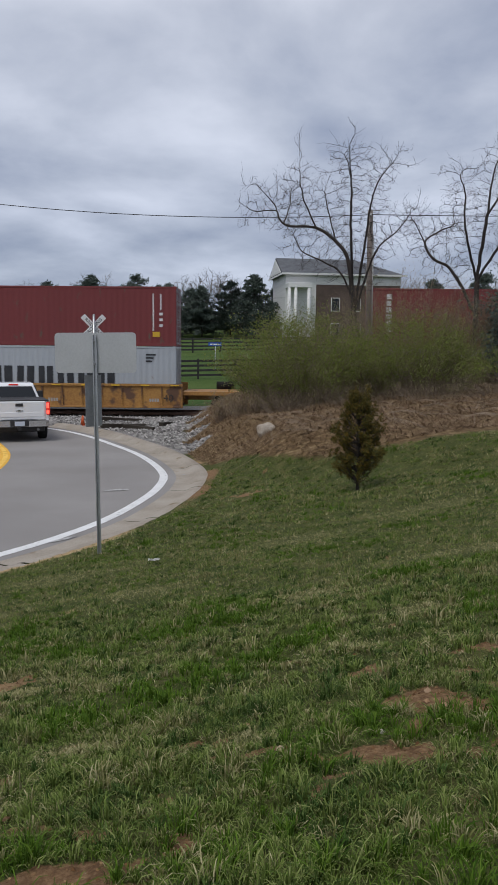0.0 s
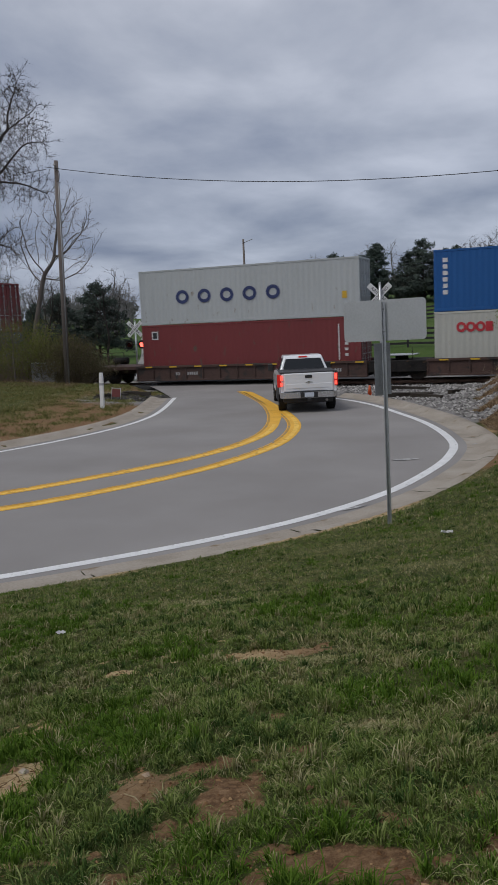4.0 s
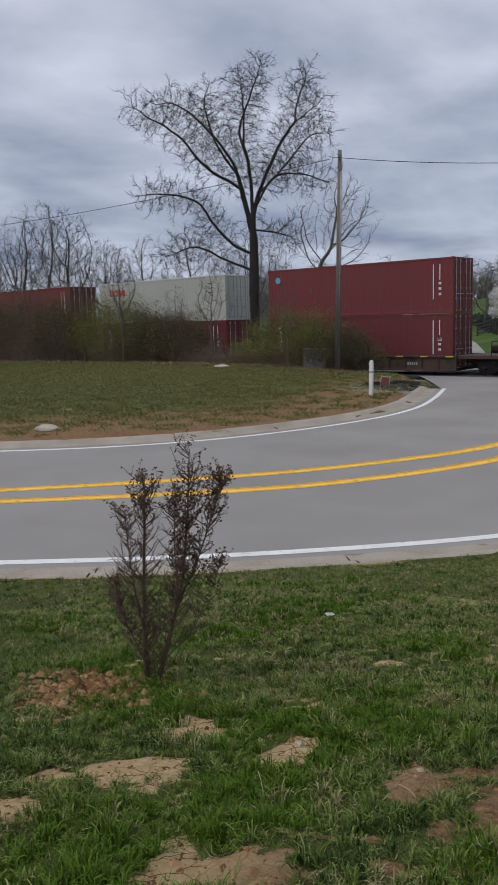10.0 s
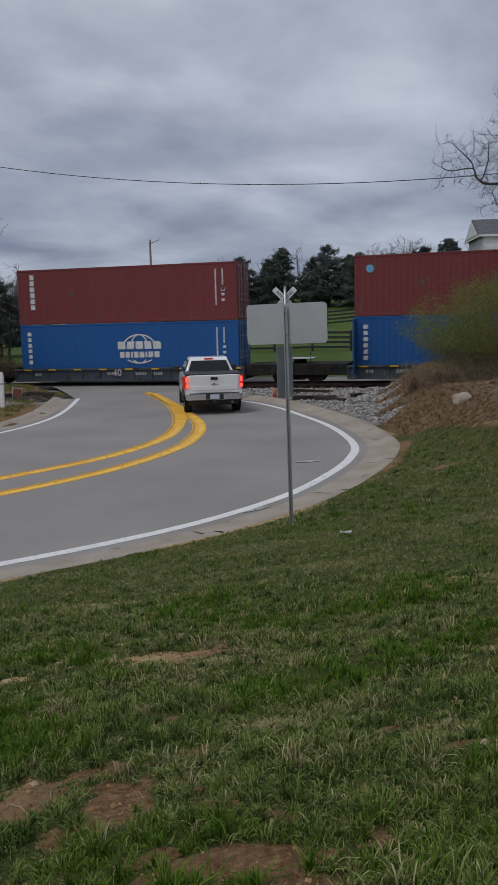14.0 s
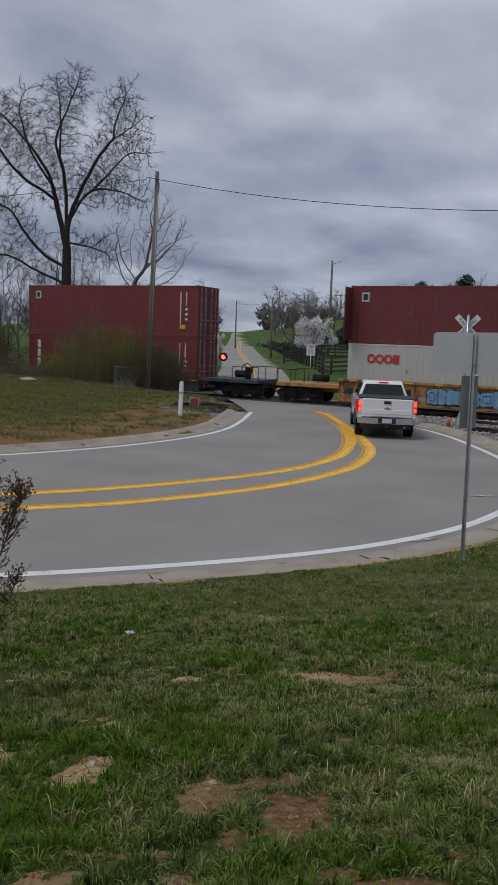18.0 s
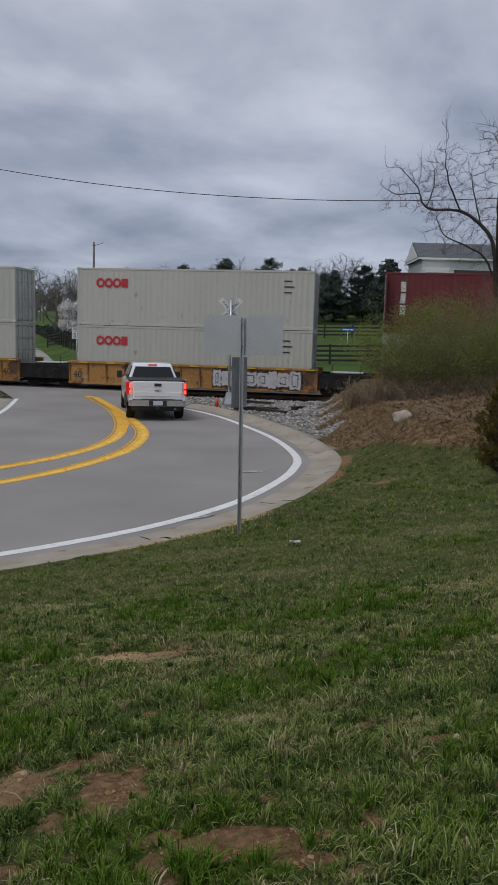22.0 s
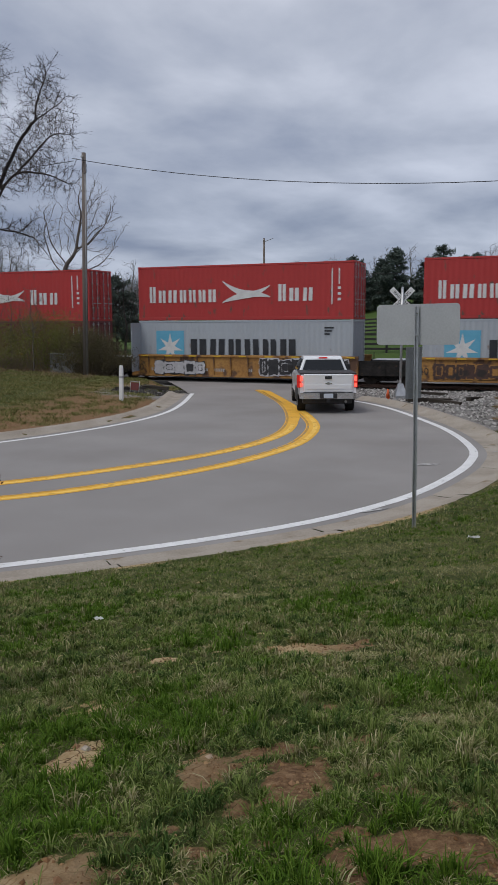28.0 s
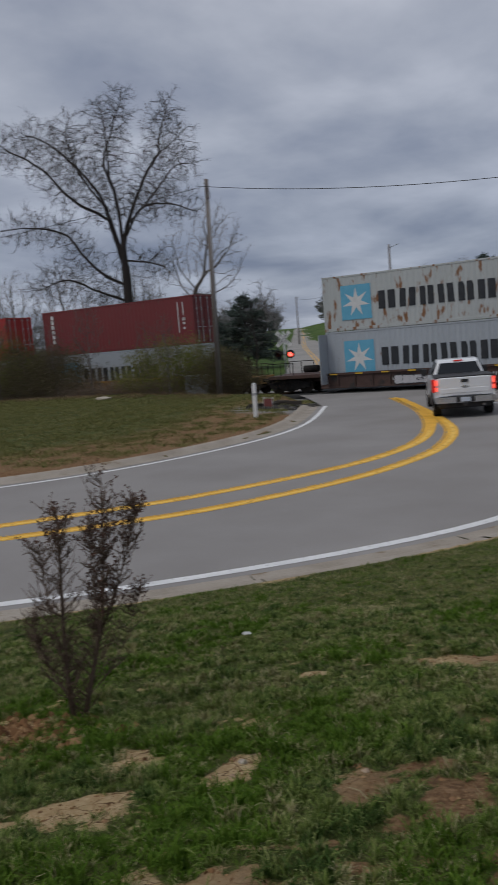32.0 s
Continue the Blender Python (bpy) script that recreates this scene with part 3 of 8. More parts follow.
# ---- road, markings, kerbs ----
def even(line, n):
    s = np.r_[0, np.cumsum(np.linalg.norm(np.diff(line, axis=0), axis=1))]
    q = np.linspace(0, s[-1], n)
    return np.stack([np.interp(q, s, line[:, 0]), np.interp(q, s, line[:, 1])], 1)


near_edge, far_edge = even(offset_line(NEAR_WHITE, 0.36), 160), even(offset_line(FAR_WHITE, -0.38), 160)
road = strip("road", [[(*p, 0.0) for p in near_edge * (1 - k) + far_edge * k] for k in np.linspace(0, 1, 9)], ASPHALT, smooth=True)
tagged(road, "grey worn asphalt road bending towards the crossing", "road", kind="structure")


def road_z(y):
    return np.where(y > 44.5, lane_z(y), 0.0)


cross_l = [offset_line(FAR_ROAD, d) for d in np.linspace(-3.0, 3.0, 7)]
FAR_ASPHALT = varied("far_asphalt_pale", [(0.25, 0.24, 0.225), (0.34, 0.325, 0.30)], 0.2, 20, rough=0.9, bump=0.1, depth=0.004)
keep = FAR_ROAD[:, 1] > 42.8
far_road = strip("road_beyond", [[(x, y, float(road_z(y)) - 0.005 + 0.0 * x) for x, y in ln[keep]] for ln in cross_l], FAR_ASPHALT, smooth=True)
for d in (-0.2, 0.2):
    lane_line = strip("lane_line", [[(x, y, float(road_z(y)) + 0.006) for x, y in offset_line(FAR_ROAD, d + e)[keep]] for e in (-0.06, 0.06)], YELLOW_PAINT)
    tagged(lane_line, "yellow centre line of the far lane", "road marking", kind="structure")
tagged(far_road, "pale asphalt lane climbing the hill beyond the tracks", "road", kind="structure")
keep2 = (FAR_ROAD[:, 1] > 30.5) & (FAR_ROAD[:, 1] < 43.6)
crossing = strip("road_at_crossing", [[(x, y, -0.006) for x, y in ln[keep2]] for ln in cross_l], ASPHALT)
tagged(crossing, "asphalt of the level crossing between the rails", "road", kind="structure")


def marking(name, line, width, mat, label, n=140, z=0.004):
    e = even(line, n)
    ob = strip(name, [with_z(offset_line(e, -width / 2), z), with_z(offset_line(e, width / 2), z)], mat)
    return tagged(ob, label, "road marking", kind="structure")


marking("edge_line", NEAR_WHITE, 0.2, WHITE_PAINT, "worn white edge line along the kerb")
marking("edge_line", FAR_WHITE, 0.18, WHITE_PAINT, "worn white edge line on the inside of the bend")
marking("centre_line", YELLOW_A, 0.42, YELLOW_PAINT, "yellow centre line, painted over several times")
marking("centre_line", YELLOW_B, 0.42, YELLOW_PAINT, "yellow centre line beside its twin")
YELLOW_FRESH = varied("road_paint_fresh_yellow", [(0.80, 0.47, 0.06), (0.92, 0.60, 0.12)], 2, 60, rough=0.7, bump=0.1, depth=0.002, spots=((0.6, 0.32, 0.03), 5, 0.55))
YELLOW_OLD = varied("road_paint_old_yellow", [(0.42, 0.22, 0.03), (0.62, 0.32, 0.03)], 2, 60, rough=0.8, bump=0.1, depth=0.002, spots=((0.26, 0.22, 0.15), 4, 0.5))
for line in (YELLOW_A, YELLOW_B):
    marking("centre_stripe", offset_line(line, 0.07), 0.13, YELLOW_FRESH, "brighter coat of paint along the centre line", 160, 0.0065)
    marking("centre_stripe", offset_line(line, -0.15), 0.07, YELLOW_OLD, "worn older coat of paint along the centre line", 160, 0.0065)
SCUFF = varied("paint_scuff", [(0.34, 0.33, 0.32), (0.52, 0.51, 0.50)], 6, 50, rough=0.8, bump=0, spots=((0.25, 0.245, 0.237), 7, 0.48))
for x, y, a, b_, turn in ((-3.0, 17.6, 0.3, 0.09, 25), (-1.75, 19.9, 0.13, 0.03, 60), (-3.05, 12.9, 0.3, 0.05, 55)):
    ring = [(x + a * math.cos(q) * math.cos(radians(turn)) - b_ * math.sin(q) * math.sin(radians(turn)), y + a * math.cos(q) * math.sin(radians(turn)) + b_ * math.sin(q) * math.cos(radians(turn))) for q in (2 * math.pi * k / 14 for k in range(14))]
    scuff_bm = bmesh.new()
    scuff_bm.faces.new([scuff_bm.verts.new((u, v, 0.012)) for u, v in ring])
    tagged(part("paint_scuff", scuff_bm, SCUFF), "pale scuff of spilt paint on the asphalt", "road marking", kind="structure")
blot = smooth_line([(-8.15, 23.5), (-8.75, 25.6), (-9.8, 28.2), (-11.4, 31.5), (-13.35, 34.9)])
for k, d in enumerate((0.02, 0.16)):
    e = offset_line(blot, d)
    ob = strip("centre_line", [with_z(offset_line(e, -0.07), 0.007 + 0.002 * k), with_z(offset_line(e, 0.07), 0.007 + 0.002 * k)], YELLOW_PAINT)
    tagged(ob, "overlapping yellow centre stripes before the crossing", "road marking", kind="structure")
stop = strip("stop_line", [[(-8.4, 30.2, 0.005), (-10.0, 29.6, 0.005)], [(-8.3, 30.45, 0.005), (-9.9, 29.85, 0.005)]], WHITE_PAINT)
tagged(stop, "faded white stop line at the crossing", "road marking", kind="structure")


def kerb(name, line, sign, label):
    """A gutter pan with a low rounded kerb behind it, in cast lengths."""
    rows = [(0.30, 0.006), (0.62, 0.004), (0.72, 0.03), (0.80, 0.075), (0.90, 0.10), (1.06, 0.11), (1.10, 0.07), (1.12, -0.1)]
    e = even(line, int(np.linalg.norm(np.diff(line, axis=0), axis=1).sum() / 0.4))
    holder = tagged(empty(name), label, "kerb", kind="structure")
    per = 8
    for a in range(0, len(e) - 1, per):
        seg = e[a : a + per + 1]
        if len(seg) < 2 or seg[0][0] < -36:
            continue
        full = np.vstack([2 * seg[0] - seg[1], seg, 2 * seg[-1] - seg[-2]])
        seg_rows = []
        for d, z in rows:
            ln = offset_line(full, sign * d)[1:-1].copy()
            gap = (ln[-1] - ln[-2]) / max(1e-6, np.linalg.norm(ln[-1] - ln[-2])) * 0.012
            ln[-1] -= gap
            seg_rows.append(with_z(ln, z + 0.004 * noise.noise((seg[0][0], seg[0][1], d * 3))))
        strip("kerb_length", seg_rows, CONCRETE, holder, smooth=True)
    return holder


kerb("kerb", NEAR_WHITE, 1, "low concrete kerb and gutter, stained with soil")
kerb("kerb", FAR_WHITE, -1, "low concrete kerb with a strip of soil behind")

# ---- railway track ----
track = tagged(empty("railway_track"), "rusty running rails on dark sleepers in grey ballast", "railway track", kind="structure")
rail_out = [(-0.07, -0.16), (0.07, -0.16), (0.07, -0.145), (0.012, -0.12), (0.012, -0.04), (0.036, -0.025), (0.036, -0.002), (-0.036, -0.002), (-0.036, -0.025), (-0.012, -0.04), (-0.012, -0.12), (-0.07, -0.145)]
for y in (TRACK_Y - 0.7525, TRACK_Y + 0.7525):
    part("rail", prism([(y + u, RAIL_Z + v + 0.0) for u, v in rail_out], "x", -140, 70), RAIL_STEEL, track)
SLEEPER = varied("sleeper_timber", [(0.03, 0.025, 0.02), (0.07, 0.06, 0.05)], 3, 30, rough=0.9, bump=0.3, depth=0.01)
sleeper_me = mesh_of("sleeper", box(-0.11, 0.11, -1.3, 1.3, -0.34, -0.163, 0.01), SLEEPER)
for k in range(150):
    x = -62 + k * 0.56
    if -20.5 < x < -12:
        continue
    o = part("sleeper", sleeper_me, None, track)
    o.location = (x, TRACK_Y, 0)
CROSSING_PANEL = varied("crossing_panel", [(0.04, 0.04, 0.04), (0.08, 0.08, 0.078)], 3, 50, rough=0.85, bump=0.3, depth=0.005)
for y0, y1 in ((TRACK_Y - 1.9, TRACK_Y - 0.83), (TRACK_Y - 0.66, TRACK_Y + 0.66), (TRACK_Y + 0.83, TRACK_Y + 1.9)):
    for k in range(4):
        part("crossing_panel", box(-22 + k * 2.45, -19.6 + k * 2.45, y0, y1, -0.15, -0.002, 0.008), CROSSING_PANEL, track, "dark rubber crossing panel")


WORD_MESHES = {}


def text(parent, words, size, m, mat, name="lettering"):
    key = (words, size, mat.name)
    if key not in WORD_MESHES:
        cu = bpy.data.curves.new(name, "FONT")
        cu.body, cu.size, cu.align_x, cu.align_y, cu.extrude = words, size, "CENTER", "CENTER", 0.002
        tmp = bpy.data.objects.new("tmp", cu)
        WORD_MESHES[key] = bpy.data.meshes.new_from_object(tmp)
        bpy.data.objects.remove(tmp)
        WORD_MESHES[key].materials.clear()
        WORD_MESHES[key].materials.append(mat)
    ob = part(name, WORD_MESHES[key], None, parent)
    ob.matrix_basis = m
    return ob


# ---- the train: containers double-stacked in well cars ----
def painted_steel(name, colour, dirt=(0.10, 0.07, 0.05), amount=0.62):
    return varied(name, [shade(colour, 0.93), colour, shade(colour, 1.05)], 0.6, 14, rough=0.6, bump=0.04, depth=0.004, stretch=(1, 1, 0.35), spots=(dirt, 3.2, amount), each=0.06)


COL = {
    "maroon": painted_steel("container_maroon", (0.135, 0.022, 0.024)),
    "red": painted_steel("container_brick_red", (0.165, 0.026, 0.027)),
    "bright": painted_steel("container_bright_red", (0.40, 0.030, 0.028)),
    "white": painted_steel("container_off_white", (0.46, 0.46, 0.41), (0.22, 0.15, 0.09), 0.66),
    "grey": painted_steel("container_pale_grey", (0.36, 0.39, 0.42), (0.2, 0.13, 0.08), 0.66),
    "rusty": painted_steel("container_rust_streaked_grey", (0.42, 0.44, 0.43), (0.22, 0.10, 0.04), 0.56),
    "blue": painted_steel("container_blue", (0.003, 0.08, 0.27), (0.02, 0.05, 0.14), 0.68),
    "navy": painted_steel("container_dull_blue", (0.02, 0.05, 0.15)),
    "silver": painted_steel("container_silver_grey", (0.40, 0.42, 0.42), (0.2, 0.15, 0.1), 0.66),
}
DECAL_WHITE = varied("decal_white", [(0.55, 0.55, 0.54), (0.72, 0.72, 0.70)], 3, 40, rough=0.5, bump=0)
DECAL_BLACK = varied("decal_black", [(0.012, 0.014, 0.018), (0.03, 0.032, 0.036)], 3, 40, rough=0.5, bump=0)
DECAL_RED = varied("decal_red", [(0.42, 0.02, 0.03), (0.5, 0.04, 0.05)], 3, 40, rough=0.5, bump=0)
DECAL_NAVY = varied("decal_navy", [(0.02, 0.03, 0.10), (0.03, 0.045, 0.14)], 3, 40, rough=0.5, bump=0)
DECAL_SKY = varied("decal_light_blue", [(0.10, 0.36, 0.52), (0.14, 0.42, 0.58)], 3, 40, rough=0.5, bump=0)
DECAL_YELLOW = varied("decal_yellow", [(0.55, 0.33, 0.02), (0.65, 0.4, 0.03)], 3, 40, rough=0.5, bump=0)
UNDERSIDE = varied("underframe_black", [(0.012, 0.012, 0.012), (0.035, 0.032, 0.03)], 2, 20, rough=0.85, bump=0.2, depth=0.01, spots=((0.07, 0.045, 0.03), 5, 0.6))
WHEEL_STEEL = varied("wheel_steel", [(0.03, 0.025, 0.022), (0.07, 0.055, 0.045)], 4, 30, rough=0.7, metal=0.4)
LEN, WID, HGT = 12.192, 2.438, 2.896


def corrugated(length, z0, z1, y, outward, pitch=0.278, deep=0.014):
    """A side wall of trapezoid corrugations along x at depth y; outward -1 faces -y."""
    xs, ds = [], []
    n = int(length / pitch)
    for k in range(n):
        a = k * length / n
        p = length / n
        xs += [a, a + p * 0.25, a + p * 0.5, a + p * 0.75]
        ds += [0, 0, deep, deep]
    xs.append(length)
    ds.append(0)
    bm = bmesh.new()
    lo = [bm.verts.new((x, y - outward * d, z0)) for x, d in zip(xs, ds)]
    hi = [bm.verts.new((x, y - outward * d, z1)) for x, d in zip(xs, ds)]
    for k in range(len(xs) - 1):
        q = (lo[k], lo[k + 1], hi[k + 1], hi[k])
        bm.faces.new(q if outward < 0 else tuple(reversed(q)))
    return bm


BOX_MESHES = {}


def container_meshes(colour, length):
    key = (colour, length)
    if key in BOX_MESHES:
        return BOX_MESHES[key]
    mat = COL[colour]
    L = length
    d = {}
    d["side_wall"] = [mesh_of("side_wall", corrugated(L - 0.3, 0.16, HGT - 0.11, -WID / 2 + 0.012, -1), mat), mesh_of("side_wall", corrugated(L - 0.3, 0.16, HGT - 0.11, WID / 2 - 0.012, 1), mat)]
    bm = bmesh.new()
    add_box(bm, 0.02, L - 0.02, -WID / 2 + 0.06, WID / 2 - 0.06, HGT - 0.06, HGT - 0.02)
    d["roof"] = mesh_of("roof", finish(bm), mat)
    for nm, z0, z1 in (("bottom_rail", 0.0, 0.16), ("top_rail", HGT - 0.11, HGT - 0.01)):
        d[nm] = [mesh_of(nm, box(0.16, L - 0.16, s * (WID / 2 - 0.06) - 0.055, s * (WID / 2 - 0.06) + 0.055, z0 + 0.004, z1, 0.008), mat) for s in (-1, 1)]
    bm = bmesh.new()
    add_box(bm, 0.0, 0.16, -0.08, 0.08, 0.0, HGT, 0.012)
    add_box(bm, -0.006, 0.172, -0.092, 0.09, 0.0, 0.118, 0.012)
    add_box(bm, -0.006, 0.172, -0.092, 0.09, HGT - 0.118, HGT + 0.004, 0.012)
    d["corner_post"] = mesh_of("corner_post", finish(bm), mat)
    bm = bmesh.new()
    for k in range(4):
        z = 0.2 + k * 0.64
        add_box(bm, 0.0, 0.028, 0.02, WID / 2 - 0.12, z, z + 0.56, 0.012)
    add_box(bm, -0.02, 0.008, 0.01, WID / 2 - 0.11, 0.13, HGT - 0.12)
    d["door"] = mesh_of("door", finish(bm), mat)
    bm = bmesh.new()
    add_tube(bm, [(0, 0, 0.06), (0, 0, HGT - 0.06)], 0.019, 6)
    for z in (0.16, 0.75, 1.3, 2.1, 2.72):
        add_box(bm, -0.03, 0.03, -0.06, 0.06, z - 0.035, z + 0.035)
    add_box(bm, 0.0, 0.03, -0.02, 0.34, 0.98, 1.02)
    d["lock_rod"] = mesh_of("lock_rod", finish(bm), GALVANISED)
    bm = corrugated(WID - 0.2, 0.12, HGT - 0.12, 0.0, -1, 0.25, 0.04)
    bmesh.ops.transform(bm, matrix=pose(0.0, WID / 2 - 0.1, 0, 0, 0, -90), verts=bm.verts)
    d["front_wall"] = mesh_of("front_wall", bm, mat)
    bm = bmesh.new()
    add_box(bm, 0.1, L - 0.1, -WID / 2 + 0.08, WID / 2 - 0.08, 0.08, 0.14)
    d["floor"] = mesh_of("floor", finish(bm), UNDERSIDE)
    for s, nm in ((0, "sill"), (HGT - 0.12, "header")):
        d[nm] = mesh_of(nm, box(0.0, 0.13, -WID / 2 + 0.09, WID / 2 - 0.09, s + 0.004, s + 0.12, 0.01), mat)
    BOX_MESHES[key] = d
    return d


def put(ob, *loc, rz=0):
    ob.location, ob.rotation_euler = loc, (0, 0, radians(rz))
    return ob


FACE = -WID / 2 - 0.006


def add_bar(bm, u0, u1, v0, v1, mat=0, lean=0.0):
    """A thin raised bar of paint on the near side wall."""
    v = [bm.verts.new((u + (lean * (w - v0)), FACE, w)) for u, w in ((u0, v0), (u1, v0), (u1, v1), (u0, v1))]
    f = bm.faces.new(v)
    f.material_index = mat
    return f


SHAPES = [
    [(0, 0), (1, 0), (1, 1), (0, 1)],
    [(0, 0), (0.9, 0), (1, 1), (0.1, 1)],
    [(0.04, 0), (0.96, 0), (1, 0.1), (1, 0.9), (0.96, 1), (0.04, 1), (0, 0.9), (0, 0.1)],
    [(0.1, 0), (1, 0), (0.9, 1), (0, 1)],
    [(0, 0), (1, 0), (1, 0.8), (0.8, 1), (0, 1)],
]


def add_shape(bm, u0, u1, v0, v1, kind, mat=0):
    """A plain painted block of uneven outline, the size of a letter."""
    f = bm.faces.new([bm.verts.new((u0 + (u1 - u0) * a, FACE, v0 + (v1 - v0) * b)) for a, b in SHAPES[kind % len(SHAPES)]])
    f.material_index = mat
    return f


def word_bars(bm, u, v, size, widths, gap, mat=0, vertical=False):
    """Plain blocks of the size of letters, along the wall or down it."""
    for k, w in enumerate(widths):
        if size > 0.5:
            for a, b in ((0.0, 0.36), (0.5, 0.86)):
                add_shape(bm, u + a * w, u + b * w, v, v + size, k, mat)
        else:
            add_shape(bm, u, u + w, v, v + size, k, mat)
        if vertical:
            v -= size + gap
        else:
            u += w + gap
    return bm


def add_star(bm, cu, cv, r0, r1, points=7, mat=0):
    ring = []
    for k in range(2 * points):
        r, a = (r0 if k % 2 == 0 else r1), math.pi / 2 + math.pi * k / points
        ring.append(bm.verts.new((cu + r * math.cos(a), FACE - 0.006, cv + r * math.sin(a))))
    centre = bm.verts.new((cu, FACE - 0.006, cv))
    for k in range(2 * points):
        f = bm.faces.new((centre, ring[k], ring[(k + 1) % (2 * points)]))
        f.material_index = mat


def add_ring(bm, cu, cv, ru, rv, width, a0=0, a1=360, mat=0, n=28):
    last = None
    for k in range(n + 1):
        a = radians(a0 + (a1 - a0) * k / n)
        now = [bm.verts.new((cu + (ru - s * width) * math.cos(a), FACE - 0.002, cv + (rv - s * width) * math.sin(a))) for s in (0, 1)]
        if last:
            bm.faces.new((last[0], now[0], now[1], last[1])).material_index = mat
        last = now


def data_bars(bm, L, mat=0):
    """The columns of small figures by the door end."""
    rnd = random.Random(int(L * 10))
    for u, v0, v1 in ((L - 1.15, 0.75, 2.55), (L - 0.78, 1.75, 2.55)):
        add_bar(bm, u, u + 0.06, v0, v1, mat)
    for k in range(3):
        add_bar(bm, L - 0.82, L - 0.66, 1.15 - 0.28 * k + 0.35, 1.28 - 0.28 * k + 0.35, mat)


def lettering(style, L):
    """Painted marks as plain shapes, by the owner's style."""
    bm = bmesh.new()
    mats = [DECAL_WHITE]
    if style in ("tall", "tall_short"):
        for k in range(6 if style == "tall" else 3):
            add_shape(bm, 0.72, 0.98, 2.36 - k * 0.315 if style == "tall" else 1.98 - k * 0.55, 2.61 - k * 0.315 if style == "tall" else 2.45 - k * 0.55, k * 3 + 3)
        data_bars(bm, L)
        add_bar(bm, L - 0.85, L - 0.63, 1.45, 1.62)
    elif style == "star":
        mats = [DECAL_BLACK, DECAL_SKY, DECAL_WHITE]
        add_bar(bm, 1.05, 2.75, 0.55, 2.35, 1)
        add_star(bm, 1.9, 1.45, 0.78, 0.28, 7, 2)
        u = 3.15
        for k, w in enumerate((1.0, 0.95, 0.78, 0.9, 0.82, 0.92)):
            for a, b in ((0.0, 0.38), (0.52, 0.92)):
                add_shape(bm, u + a * w, u + b * w, 0.98, 1.9, k, 0)
            u += w + 0.14
        data = L - 1.5
        for k in range(3):
            add_bar(bm, data, data + 0.5 - 0.1 * k, 2.45 - 0.16 * k, 2.53 - 0.16 * k, 0)
    elif style == "sail":
        word_bars(bm, 0.7, 0.95, 0.86, [0.42], 0.1)
        word_bars(bm, 1.26, 0.95, 0.66, [0.48, 0.6, 0.44, 0.48, 0.48, 0.5], 0.1)
        # two curved flag strokes
        for s in (1, -1):
            last = None
            for k in range(13):
                t = k / 12
                u, v = 5.05 + 2.7 * t, 1.5 + s * (0.62 - 0.95 * t) * (0.25 + 0.75 * abs(2 * t - 1)) * 0.9
                wd = 0.05 + 0.30 * math.sin(math.pi * t)
                now = [bm.verts.new((u, FACE, v)), bm.verts.new((u, FACE - 0.001, v - wd))]
                if last:
                    bm.faces.new((last[0], now[0], now[1], last[1]))
                last = now
        word_bars(bm, 8.2, 0.95, 0.86, [0.48], 0.1)
        word_bars(bm, 8.8, 0.95, 0.66, [0.6, 0.6], 0.14)
        data_bars(bm, L)
    elif style == "globe":
        cu, cv = L * 0.56, 1.5
        for r in (0.98, 0.52):
            add_ring(bm, cu, cv, r, 0.8, 0.07, 32, 148)
            add_ring(bm, cu, cv - 0.12, r, 0.62, 0.06, 225, 315)
        word_bars(bm, cu - 1.2, cv + 0.02, 0.4, [0.42, 0.44, 0.4, 0.42, 0.44], 0.07)
        word_bars(bm, cu - 1.1, cv - 0.42, 0.3, [0.24, 0.26, 0.1, 0.26, 0.26, 0.1, 0.28, 0.28], 0.06)
        for k in range(6):
            add_shape(bm, 0.42, 0.64, 2.3 - k * 0.3, 2.5 - k * 0.3, k + 2)
        data_bars(bm, L)
    elif style == "spaced":
        mats = [DECAL_NAVY, DECAL_YELLOW]
        for k in range(5):
            add_ring(bm, 2.55 + k * 1.28, 1.42, 0.38, 0.36, 0.17, 0, 360, 0)
        add_bar(bm, L - 0.9, L - 0.65, 0.9, 1.25, 1)
    elif style in ("four_red", "four_red_low"):
        mats = [DECAL_RED, DECAL_BLACK]
        v = 2.12
        for k, w in enumerate((0.44, 0.44, 0.36, 0.32)):
            u = 1.05 + k * 0.44
            if k < 3:
                add_ring(bm, u + 0.2, v + 0.02, 0.23, 0.24, 0.12, 0, 360, 0, 16)
            else:
                add_bar(bm, u, u + 0.34, v - 0.2, v + 0.24)
        for k in range(3):
            add_bar(bm, L - 1.5, L - 1.1 + 0.1 * (k % 2), 2.35 - 0.28 * k, 2.41 - 0.28 * k, 1)
    elif style == "panel":
        mats = [DECAL_WHITE, DECAL_NAVY, DECAL_YELLOW]
        add_bar(bm, 0.55, 1.85, 2.05, 2.55, 1)
        word_bars(bm, 0.75, 2.12, 0.2, [0.12, 0.12, 0.12, 0.12, 0.12, 0.12], 0.04)
        f = add_bar(bm, 1.0, 1.6, 2.4, 2.5, 2)
        data_bars(bm, L)
    elif style == "disc":
        mats = [DECAL_WHITE, DECAL_SKY]
        last = None
        add_ring(bm, 0.75, 2.25, 0.19, 0.19, 0.185, 0, 360, 1, 16)
        data_bars(bm, L)
    elif style == "square":
        mats = [DECAL_WHITE, DECAL_BLACK, DECAL_YELLOW]
        add_bar(bm, 0.6, 0.98, 2.1, 2.55, 0)
        f = add_bar(bm, 0.66, 0.92, 2.16, 2.48, 1)
        for q in f.verts:
            q.co.y -= 0.004
        data_bars(bm, L)
